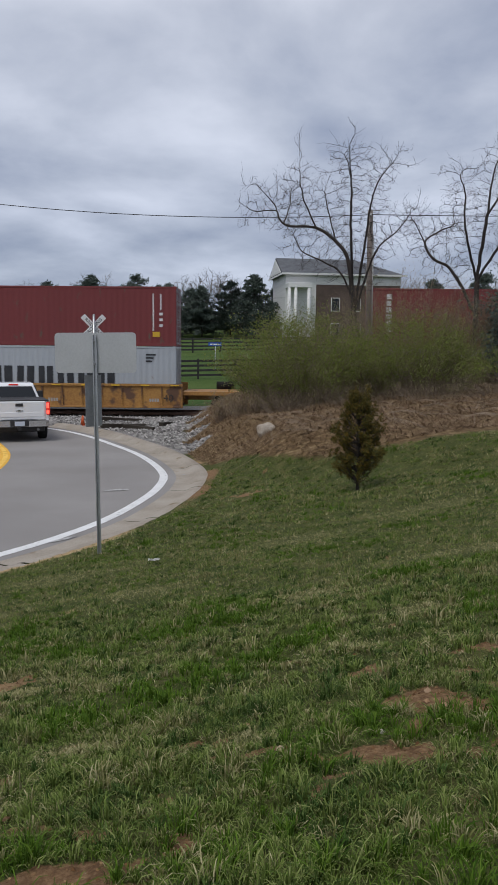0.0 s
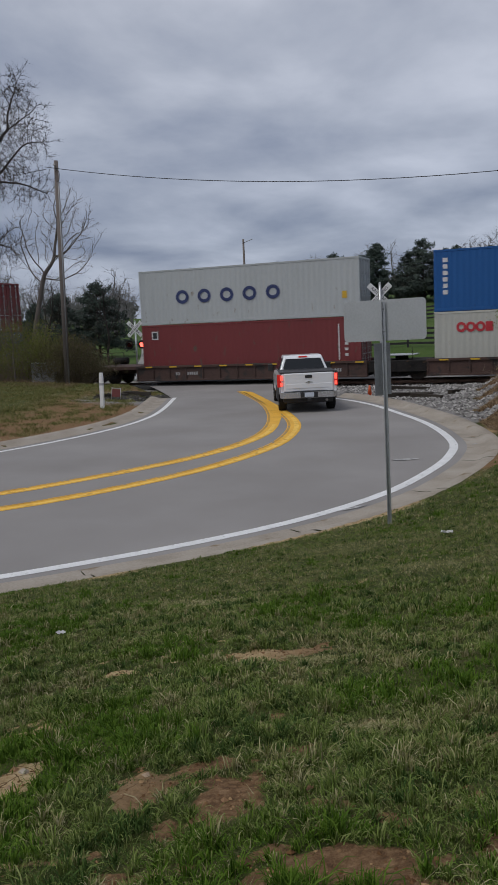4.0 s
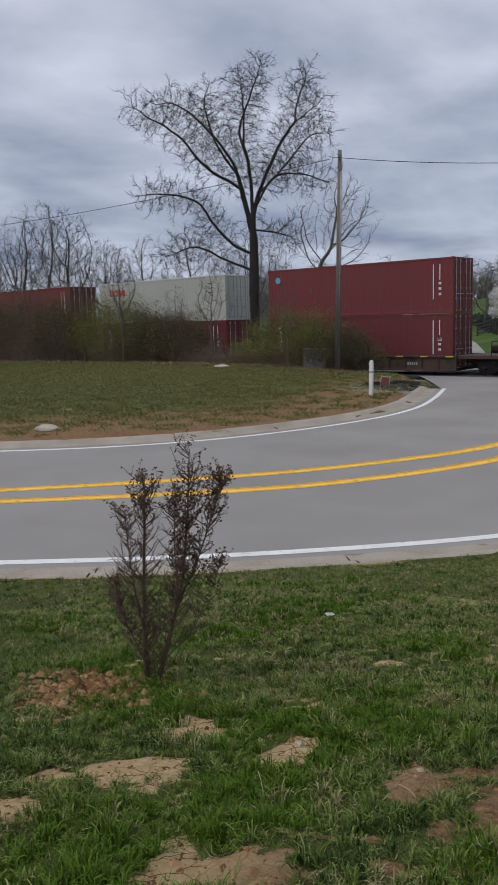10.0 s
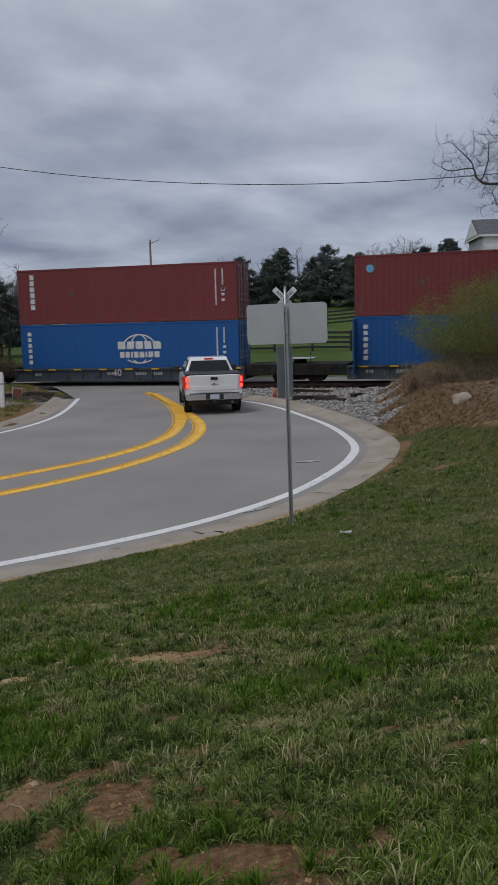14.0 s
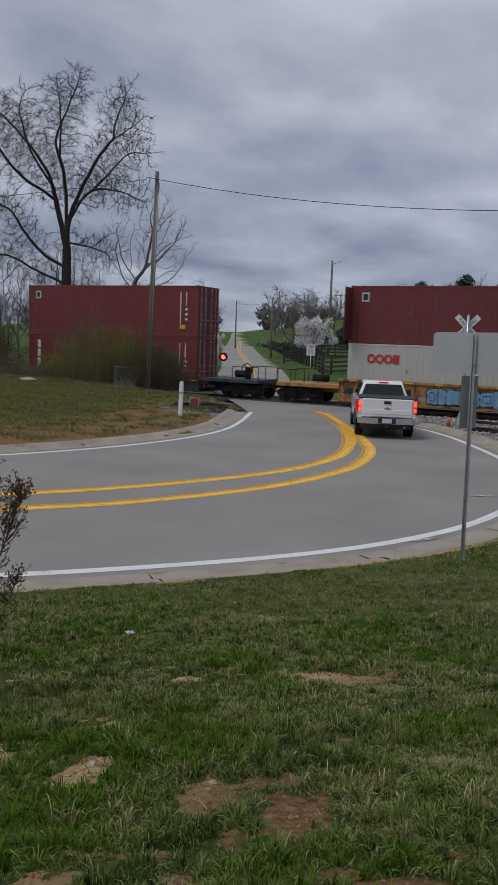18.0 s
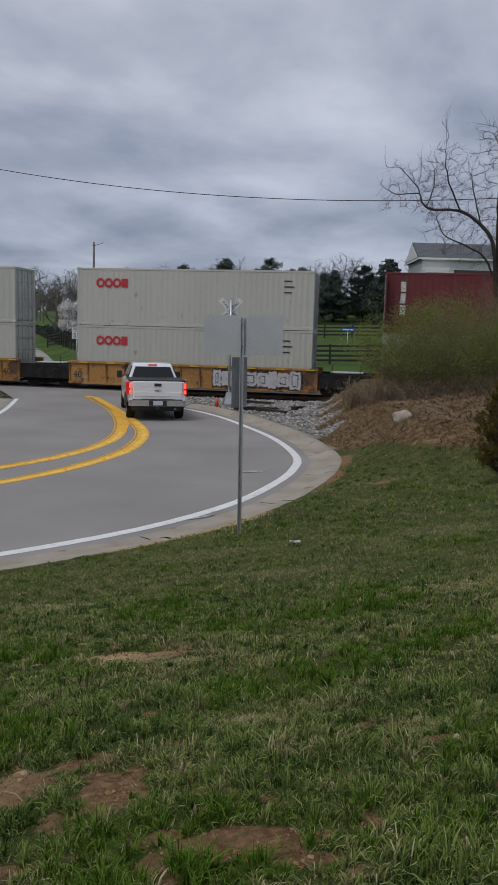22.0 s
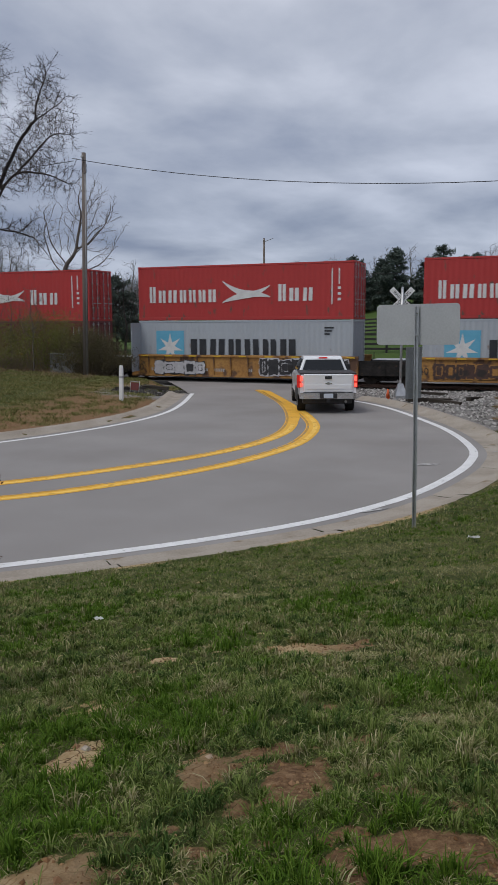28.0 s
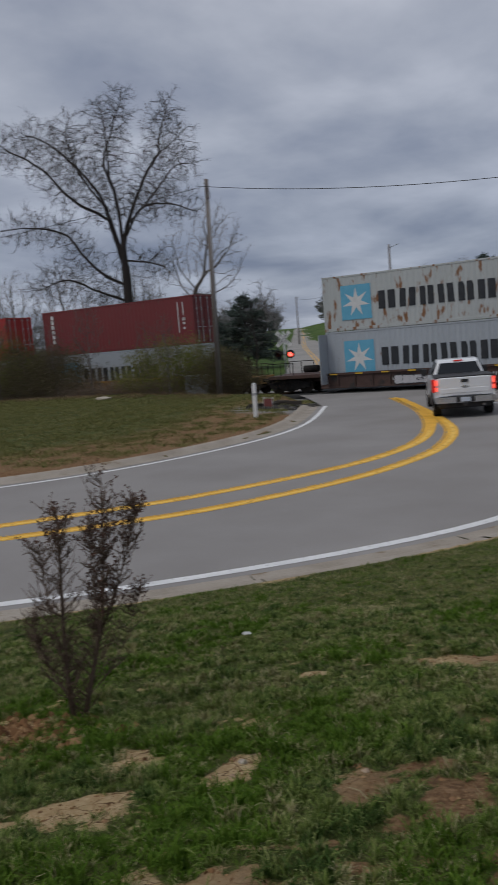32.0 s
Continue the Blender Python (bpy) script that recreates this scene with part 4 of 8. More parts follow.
        add_bar(bm, L - 1.15, L - 0.8, 0.45, 0.7, 2)
    return bm, mats


LETTER_MESHES = {}


def pieces(name, bm, mats):
    """Each loose piece of a bmesh as a mesh of its own."""
    left, out = set(bm.faces), []
    while left:
        grown, todo = set(), [left.pop()]
        while todo:
            f = todo.pop()
            grown.add(f)
            for v in f.verts:
                for g in v.link_faces:
                    if g in left:
                        left.discard(g)
                        todo.append(g)
        vs = list({v for f in grown for v in f.verts})
        at = {v: k for k, v in enumerate(vs)}
        me = bpy.data.meshes.new(name)
        me.from_pydata([tuple(v.co) for v in vs], [], [[at[v] for v in f.verts] for f in grown])
        me.materials.append(mats[next(iter(grown)).material_index])
        out.append(me)
    bm.free()
    return sorted(out, key=lambda m: (m.vertices[0].co.x, m.vertices[0].co.z))


NAMES = {"maroon": "maroon", "red": "brick-red", "bright": "bright red", "white": "off-white", "grey": "pale grey", "rusty": "rust-streaked grey", "blue": "blue", "navy": "dull blue", "silver": "silver-grey"}
RIDERS = []


def container(x, z, colour, style="", length=LEN, doors=True):
    """A corrugated steel container; x is its left end when the film starts."""
    c = tagged(empty("shipping_container"), f"{NAMES[colour]} corrugated steel shipping container " + ("with painted marks, on the train" if style else "stacked on the train"), "container", group="containers on the train")
    d = container_meshes(colour, length)
    for s, me in zip((-1, 1), d["side_wall"]):
        put(part("side_wall", me, None, c), 0.15, 0, 0)
    part("roof", d["roof"], None, c)
    part("floor", d["floor"], None, c)
    for nm in ("bottom_rail", "top_rail"):
        for me in d[nm]:
            part(nm, me, None, c)
    for px, py, rz in ((0, -WID / 2 + 0.08, 0), (length - 0.16, -WID / 2 + 0.08, 0), (0.16, WID / 2 - 0.08, 180), (length, WID / 2 - 0.08, 180)):
        put(part("corner_post", d["corner_post"], None, c), px, py, 0, rz=rz)
    for nm in ("sill", "header"):
        part(nm, d[nm], None, c)
        put(part(nm, d[nm], None, c), length, 0, 0, rz=180)
    put(part("front_wall", d["front_wall"], None, c), 0.02 if doors else length - 0.02, 0, 0, rz=0 if doors else 180)
    ex, er = (length - 0.05, 0) if doors else (0.05, 180)
    for sgn in (1, -1):
        o = part("door", d["door"], None, c)
        o.location, o.rotation_euler = (ex, 0, 0), (0, 0, radians(er))
        if sgn < 0:
            o.location.y = -(WID / 2 - 0.09)
    for k, y in enumerate((-0.85, -0.35, 0.35, 0.85)):
        put(part("lock_rod", d["lock_rod"], None, c), ex + (0.05 if doors else -0.05), y, 0, rz=er)
    if style:
        key = (style, length)
        if key not in LETTER_MESHES:
            bm, mats = lettering(style, length)
            LETTER_MESHES[key] = pieces("painted_mark", bm, mats)
        for me in LETTER_MESHES[key]:
            part("painted_mark", me, None, c)
    RIDERS.append((c, x, z))
    return c


# well cars
CAR_COL = {
    "orange": varied("well_car_orange", [(0.25, 0.115, 0.03), (0.36, 0.18, 0.045), (0.44, 0.235, 0.06)], 0.7, 12, rough=0.65, bump=0.08, depth=0.005, spots=((0.11, 0.055, 0.03), 1.4, 0.52)),
    "brown": varied("well_car_brown", [(0.05, 0.028, 0.022), (0.085, 0.045, 0.035)], 0.7, 12, rough=0.75, bump=0.08, depth=0.005, spots=((0.03, 0.025, 0.022), 1.4, 0.54)),
    "slate": varied("well_car_slate", [(0.030, 0.040, 0.052), (0.055, 0.068, 0.082)], 0.7, 12, rough=0.7, bump=0.08, depth=0.005, spots=((0.03, 0.025, 0.022), 1.4, 0.56)),
}
CAR_WORDS = {"orange": "graffitied orange", "brown": "grimy dark brown", "slate": "grimy slate-blue"}
SILL_TOP = {"orange": 1.42, "brown": 1.06, "slate": 0.92}
GRAFFITI_WHITE = varied("graffiti_white", [(0.38, 0.37, 0.38), (0.55, 0.54, 0.55)], 3, 30, rough=0.6, bump=0)
GRAFFITI_BLUE = varied("graffiti_blue", [(0.10, 0.22, 0.36), (0.2, 0.36, 0.5)], 3, 30, rough=0.6, bump=0)
GRAFFITI_BLACK = varied("graffiti_black", [(0.012, 0.012, 0.014), (0.04, 0.038, 0.04)], 3, 30, rough=0.6, bump=0)
wheel_bm = bmesh.new()
add_tube(wheel_bm, [(0, -0.065, 0), (0, 0.065, 0)], 0.42, 20)
add_tube(wheel_bm, [(0, -0.09, 0), (0, -0.066, 0)], [0.10, 0.14], 12)
WHEEL_ME = mesh_of("wheel", wheel_bm, WHEEL_STEEL)
bm = bmesh.new()
add_prism(bm, [(-1.25, 0.36), (-1.25, 0.62), (-0.55, 0.76), (-0.2, 0.86), (0.2, 0.86), (0.55, 0.76), (1.25, 0.62), (1.25, 0.36), (0.7, 0.36), (0.4, 0.2), (-0.4, 0.2), (-0.7, 0.36)], "y", -0.07, 0.07)
for x in (-0.89, 0.89):
    add_tube(bm, [(x, -0.13, 0.42), (x, 0.1, 0.42)], 0.13, 10)
for x in (-0.16, 0, 0.16):
    add_tube(bm, [(x, -0.1, 0.3), (x, -0.1, 0.66)], 0.06, 8)
SIDE_FRAME_ME = mesh_of("side_frame", finish(bm), UNDERSIDE)
AXLE_ME = mesh_of("axle", tube([(0, -0.75, 0), (0, 0.75, 0)], 0.09, 8), WHEEL_STEEL)
BOLSTER_ME = mesh_of("bolster", box(-0.3, 0.3, -1.1, 1.1, 0.5, 0.82, 0.04), UNDERSIDE)


def bogie(car, x):
    for s in (-1, 1):
        put(part("side_frame", SIDE_FRAME_ME, None, car), x, s * 1.0, 0, rz=0 if s < 0 else 180)
        for d in (-0.89, 0.89):
            put(part("wheel", WHEEL_ME, None, car), x + d, s * 0.75, 0.42, rz=0 if s < 0 else 180)
    for d in (-0.89, 0.89):
        put(part("axle", AXLE_ME, None, car), x + d, 0, 0.42)
    put(part("bolster", BOLSTER_ME, None, car), x, 0, 0)


def scrawl(seed, length, height_, mats):
    """Rounded overlapping shapes of spray paint, with dark outlines."""
    rnd = random.Random(seed)
    bm = bmesh.new()
    u = 0.0
    while u < length:
        w, h = rnd.uniform(0.45, 0.8), height_ * rnd.uniform(0.75, 1.0)
        for layer, (grow, mi) in enumerate(((0.05, 1), (0.0, 0), (-0.16, 1), (-0.2, 0))):
            if layer >= 2 and rnd.random() < 0.35:
                continue
            ring = []
            for k in range(14):
                a = 2 * math.pi * k / 14
                sq = 1 + 0.18 * math.cos(4 * a) * -1 + 0.1 * rnd.uniform(-1, 1)
                ring.append(bm.verts.new((u + w / 2 + (w / 2 + grow) * math.cos(a) * sq, -0.004 * (layer + 1), height_ / 2 + (h / 2 + grow) * math.sin(a) * sq)))
            bm.faces.new(ring).material_index = mi
        u += w * 0.88
    return pieces("graffiti", bm, mats)


REFLECTOR_ME = mesh_of("reflector", box(0, 0.42, -0.118, -0.112, -0.1, -0.03), DECAL_YELLOW)
STENCIL_ME = mesh_of("stencil_mark", box(0, 0.08, -0.035, -0.031, -0.08, 0.08), varied("stencil_grey", [(0.25, 0.25, 0.25), (0.4, 0.4, 0.4)], 3, 30, bump=0))


def well_car(colour, x0, left, right, x1, open_left, open_right, art=None):
    """One well from x0 to x1, with its load between left and right; an open end has a coupler and brake gear, a shared one an articulation."""
    car = tagged(empty("well_car"), f"{CAR_WORDS[colour]} steel well car of a container train", "rail car", group="well cars of the train")
    paint, top = CAR_COL[colour], SILL_TOP[colour]
    L = x1 - x0
    a, b = left - x0 - 0.35, right - x0 + 0.35
    for s in (-1, 1):
        y = s * 1.42
        bm = bmesh.new()
        add_box(bm, a, b, y - 0.03, y + 0.03, 0.3, top, 0.006)
        part("side_sill", finish(bm), paint, car)
        part("top_chord", box(a, b, y - 0.11, y + 0.07 if s < 0 else y + 0.11, top - 0.12, top, 0.012), paint, car)
        part("bottom_flange", box(a, b, y - 0.10, y + 0.10, 0.24, 0.33, 0.012), paint, car)
        n = int((b - a) / 0.95)
        rib = bmesh.new()
        add_box(rib, -0.03, 0.03, y - 0.10 if s < 0 else y + 0.03, y - 0.03 if s < 0 else y + 0.10, 0.33, top - 0.12)
        rib_me = mesh_of("rib", finish(rib), paint)
        for k in range(n + 1):
            put(part("rib", rib_me, None, car), a + 0.05 + k * (b - a - 0.1) / n, 0, 0)
        if s < 0:
            for k in range(9):
                u = a + 0.6 + k * (b - a - 1.2) / 8
                put(part("reflector", REFLECTOR_ME, None, car), u, y, top)
            rnd = random.Random(int(x0))
            for k in range(5):
                u = a + 0.3 + rnd.random() * (b - a - 1.5)
                for q in range(rnd.randint(2, 5)):
                    put(part("stencil_mark", STENCIL_ME, None, car), u + q * 0.13, y, 0.62)
    for k in range(6):
        u = a + 0.3 + k * (b - a - 0.6) / 5
        part("cross_bearer", box(u - 0.12, u + 0.12, -1.4, 1.4, 0.22, 0.34), UNDERSIDE, car)
    for lo, hi, is_open in ((0.0, a, open_left), (b, L, open_right)):
        out = -1 if lo == 0.0 else 1
        bm = bmesh.new()
        if is_open:
            e0, e1 = (lo + 0.55, hi) if out < 0 else (lo, hi - 0.55)
            add_box(bm, e0, e1, -1.35, 1.35, 0.86, 1.06, 0.02)
            add_box(bm, e0, e1, -0.35, 0.35, 0.6, 0.86, 0.02)
            part("end_platform", finish(bm), paint, car)
            mid_ = lo + 1.75 if out < 0 else hi - 1.75
            bogie(car, mid_)
            tip = e0 if out < 0 else e1
            bm = bmesh.new()
            add_tube(bm, [(tip, 0, 0.8), (tip + out * 0.5, 0, 0.8)], 0.1, 8)
            add_box(bm, min(tip + out * 0.4, tip + out * 0.62), max(tip + out * 0.4, tip + out * 0.62), -0.16, 0.16, 0.64, 0.96, 0.03)
            part("coupler", finish(bm), UNDERSIDE, car)
            part("air_hose", tube([(tip, 0.3, 0.8), (tip + out * 0.25, 0.3, 0.45), (tip + out * 0.55, 0.25, 0.4)], 0.03, 6), UNDERSIDE, car)
            for k, u in enumerate((tip, tip - out * 0.8, tip - out * 1.6)):
                for y in (-1.3, 1.3):
                    part("hand_rail_post", tube([(u, y, 1.06), (u, y, 1.75)], 0.022, 6), UNDERSIDE, car)
            for y in (-1.3, 1.3):
                part("hand_rail", tube([(tip, y, 1.75), (tip - out * 1.6, y, 1.75)], 0.02, 6), UNDERSIDE, car)
            if out > 0:
                bm = bmesh.new()
                ring = [(tip - 0.9 + 0.32 * math.cos(q), -0.9, 1.62 + 0.32 * math.sin(q)) for q in (2 * math.pi * j / 14 for j in range(15))]
                add_tube(bm, ring, 0.028, 6, cap=False)
                for q in range(3):
                    an = 2 * math.pi * q / 3
                    add_tube(bm, [(tip - 0.9, -0.9, 1.62), (tip - 0.9 + 0.3 * math.cos(an), -0.9, 1.62 + 0.3 * math.sin(an))], 0.02, 6)
                part("brake_wheel", finish(bm), UNDERSIDE, car)
                part("brake_stand", box(tip - 1.05, tip - 0.75, -0.85, -0.6, 1.06, 1.7, 0.02), UNDERSIDE, car)
            part("air_tank", tube([(tip - out * 1.4, 0.5, 1.3), (tip - out * 2.3, 0.5, 1.3)], 0.2, 10), UNDERSIDE, car)
        else:
            add_box(bm, lo, hi, -1.3, 1.3, 0.82, 1.0, 0.02)
            add_box(bm, lo, hi, -1.42, -1.2, 0.45, 1.2 if colour == "orange" else 1.0, 0.02)
            add_box(bm, lo, hi, 1.2, 1.42, 0.45, 1.2 if colour == "orange" else 1.0, 0.02)
            part("end_platform", finish(bm), UNDERSIDE, car)
            if out > 0:
                bogie(car, hi)
                part("articulation", tube([(hi - 0.3, 0, 1.0), (hi + 0.3, 0, 1.0)], [0.22, 0.22], 10), UNDERSIDE, car)
                part("walkway", box(hi - 0.8, hi + 0.8, -0.9, 0.5, 1.22, 1.27, 0.008), GALVANISED, car, "galvanised walkway grating")
                for u in (hi - 0.7, hi + 0.7):
                    part("walkway_post", tube([(u, -1.0, 1.0), (u, -1.0, 1.62)], 0.02, 6), UNDERSIDE, car)
    if colour in ("slate", "orange"):
        figure = "48" if 125 < x0 < 140 else "40"
        spots = ((6.0, 0.56, GRAFFITI_WHITE),) if colour == "slate" else ((0.5, 0.62, GRAFFITI_BLACK), (b - a - 0.7, 0.62, GRAFFITI_BLACK))
        for u, z, paint_ in spots:
            text(car, figure, 0.5, pose(a + u, -1.537, z + 0.1, 90), paint_, "car_figure")
    if art:
        for seed, u, w, h, mats in art:
            for me in scrawl(seed, w, h, mats):
                o = part("graffiti", me, None, car, "spray-painted graffiti")
                o.location = (a + u, -1.42 - 0.115, 0.3)
    RIDERS.append((car, x0, 0.0))
    return car


LOAD_Z = 0.36
UPPER_Z = LOAD_Z + HGT + 0.012
BW, BB, BK = [GRAFFITI_WHITE, GRAFFITI_BLACK], [GRAFFITI_BLUE, GRAFFITI_BLACK], [GRAFFITI_BLACK, GRAFFITI_WHITE]
# left end, upper colour and marks, lower colour and marks, car, open ends, graffiti
STACKS = [
    (-16.19, "red", "square", "grey", "star", "orange", (False, True), None),
    (5.53, "red", "tall", "halves", "", "brown", (True, True), [(3, 5.0, 4.0, 0.4, BW)]),
    (27.30, "silver", "spaced", "red", "square", "brown", (True, False), None),
    (43.09, "blue", "globe", "white", "four_red", "brown", (False, False), None),
    (58.73, "red", "tall", "red", "tall_short", "brown", (False, False), None),
    (74.40, "white", "four_red", "maroon", "tall_short", "brown", (False, False), None),
    (90.12, "red", "disc", "maroon", "tall_short", "brown", (False, True), None),
    (110.94, "red", "square", "red", "tall", "slate", (True, False), None),
    (129.07, "blue", "globe", "blue", "globe", "slate", (False, False), None),
    (147.15, "red", "tall", "blue", "globe", "slate", (False, False), None),
    (165.21, "red", "disc", "blue", "globe", "slate", (False, False), None),
    (183.16, "red", "square", "red", "tall_short", "slate", (False, True), None),
    (204.35, "maroon", "square", "white", "four_red", "orange", (True, False), [(11, 4.6, 4.4, 0.95, BB)]),
    (219.75, "maroon", "panel", "white", "four_red", "orange", (False, False), [(12, 1.3, 4.6, 0.95, BK)]),
    (235.21, "white", "four_red", "white", "four_red", "orange", (False, False), None),
    (250.81, "white", "four_red", "white", "four_red", "orange", (False, False), [(14, 7.6, 4.2, 1.0, BW)]),
    (266.41, "maroon", "tall_short", "white", "four_red", "orange", (False, True), [(15, 3.0, 3.8, 1.0, BW)]),
    (285.99, "grey", "star", "red", "tall", "orange", (True, False), [(16, 1.0, 3.6, 0.8, [CAR_COL["orange"], GRAFFITI_BLACK])]),
    (301.65, "bright", "sail", "maroon", "panel", "orange", (False, False), None),
    (317.04, "bright", "sail", "grey", "star", "orange", (False, False), [(17, 1.4, 2.6, 0.85, BW), (18, 7.6, 4.2, 1.05, BK)]),
    (332.69, "bright", "sail", "grey", "star", "orange", (False, False), [(19, 0.9, 4.0, 0.9, [CAR_COL["brown"], CAR_COL["orange"]])]),
    (348.42, "red", "tall", "grey", "star", "orange", (False, True), [(20, 1.2, 3.2, 0.8, [CAR_COL["brown"], CAR_COL["orange"]])]),
    (369.07, "rusty", "star", "grey", "star", "brown", (True, True), [(21, 4.2, 1.6, 0.5, BW)]),
]
for k, (x, up, up_mark, low, low_mark, car, ends, art) in enumerate(STACKS):
    before = STACKS[k - 1][0] + LEN if k else x - 3.5
    after = STACKS[k + 1][0] if k + 1 < len(STACKS) else x + LEN + 9.5
    well_car(car, (before + x) / 2, x, x + LEN, (x + LEN + after) / 2, ends[0], ends[1], art)
    if low == "halves":
        container(x, LOAD_Z, "white", "four_red", 6.058)
        container(x + 6.134, LOAD_Z, "navy", "", 6.058)
    else:
        container(x, LOAD_Z, low, low_mark, doors=(k % 3 != 1))
    container(x, UPPER_Z, up, up_mark, doors=(k not in (12, 13, 16)))


# ---- helpers for what stands on the ground ----
def ground_at(x, y):
    x, y = np.asarray(x, float), np.asarray(y, float)
    i = np.clip(np.searchsorted(GX, x) - 1, 0, len(GX) - 2)
    j = np.clip(np.searchsorted(GY, y) - 1, 0, len(GY) - 2)
    u, v = (x - GX[i]) / (GX[i + 1] - GX[i]), (y - GY[j]) / (GY[j + 1] - GY[j])
    return (gz[j, i] * (1 - u) + gz[j, i + 1] * u) * (1 - v) + (gz[j + 1, i] * (1 - u) + gz[j + 1, i + 1] * u) * v


def gz_at(x, y):
    return float(ground_at(x, y))


def cast(name, verts, faces, mat, parent=None, smooth=False, label=""):
    me = bpy.data.meshes.new(name)
    me.from_pydata(verts, [], faces)
    if smooth:
        me.polygons.foreach_set("use_smooth", [True] * len(me.polygons))
    me.materials.append(mat)
    return part(name, me, None, parent, label)


# ---- the waiting pickup truck ----
CAR_WHITE = plain("car_paint_white", (0.74, 0.75, 0.76), 0.22)
CAR_WHITE.node_tree.nodes["Principled BSDF"].inputs["Coat Weight"].default_value = 0.5
DARK_GLASS = plain("tinted_glass", (0.012, 0.014, 0.016), 0.06)
BLACK_PLASTIC = varied("black_plastic", [(0.012, 0.012, 0.013), (0.028, 0.028, 0.03)], 8, 60, rough=0.6, bump=0.05, depth=0.002)
CHROME = plain("chrome", (0.72, 0.73, 0.75), 0.16, 1.0)
TAIL_RED = plain("tail_lamp_red", (0.5, 0.012, 0.012), 0.2, glow=((1.0, 0.05, 0.03), 0.12))
BRAKE_GLOW = plain("brake_lamp_lit", (0.8, 0.05, 0.04), 0.2, glow=((1.0, 0.12, 0.08), 1.0))
RUBBER = varied("tyre_rubber", [(0.012, 0.012, 0.012), (0.03, 0.03, 0.03)], 10, 60, rough=0.9, bump=0.2, depth=0.004)
RIM = plain("alloy_rim", (0.45, 0.46, 0.48), 0.3, 0.9)
PLATE = plain("plate_blank", (0.5, 0.55, 0.62), 0.5)


def rounded(bm, offset=0.03, segments=2, angle=25):
    es = [e for e in bm.edges if e.is_manifold and e.calc_face_angle(0) > radians(angle)]
    bmesh.ops.bevel(bm, geom=es, offset=offset, segments=segments, affect="EDGES", profile=0.6)
    return finish(bm)


def lofted(sections):
    """A body from rings of equal count, closed at both ends."""
    bm = bmesh.new()
    rings = [[bm.verts.new(p) for p in s] for s in sections]
    n = len(rings[0])
    for a, b in zip(rings, rings[1:]):
        for k in range(n):
            bm.faces.new((a[k], a[(k + 1) % n], b[(k + 1) % n], b[k]))
    bm.faces.new(list(reversed(rings[0])))
    bm.faces.new(rings[-1])
    return finish(bm)


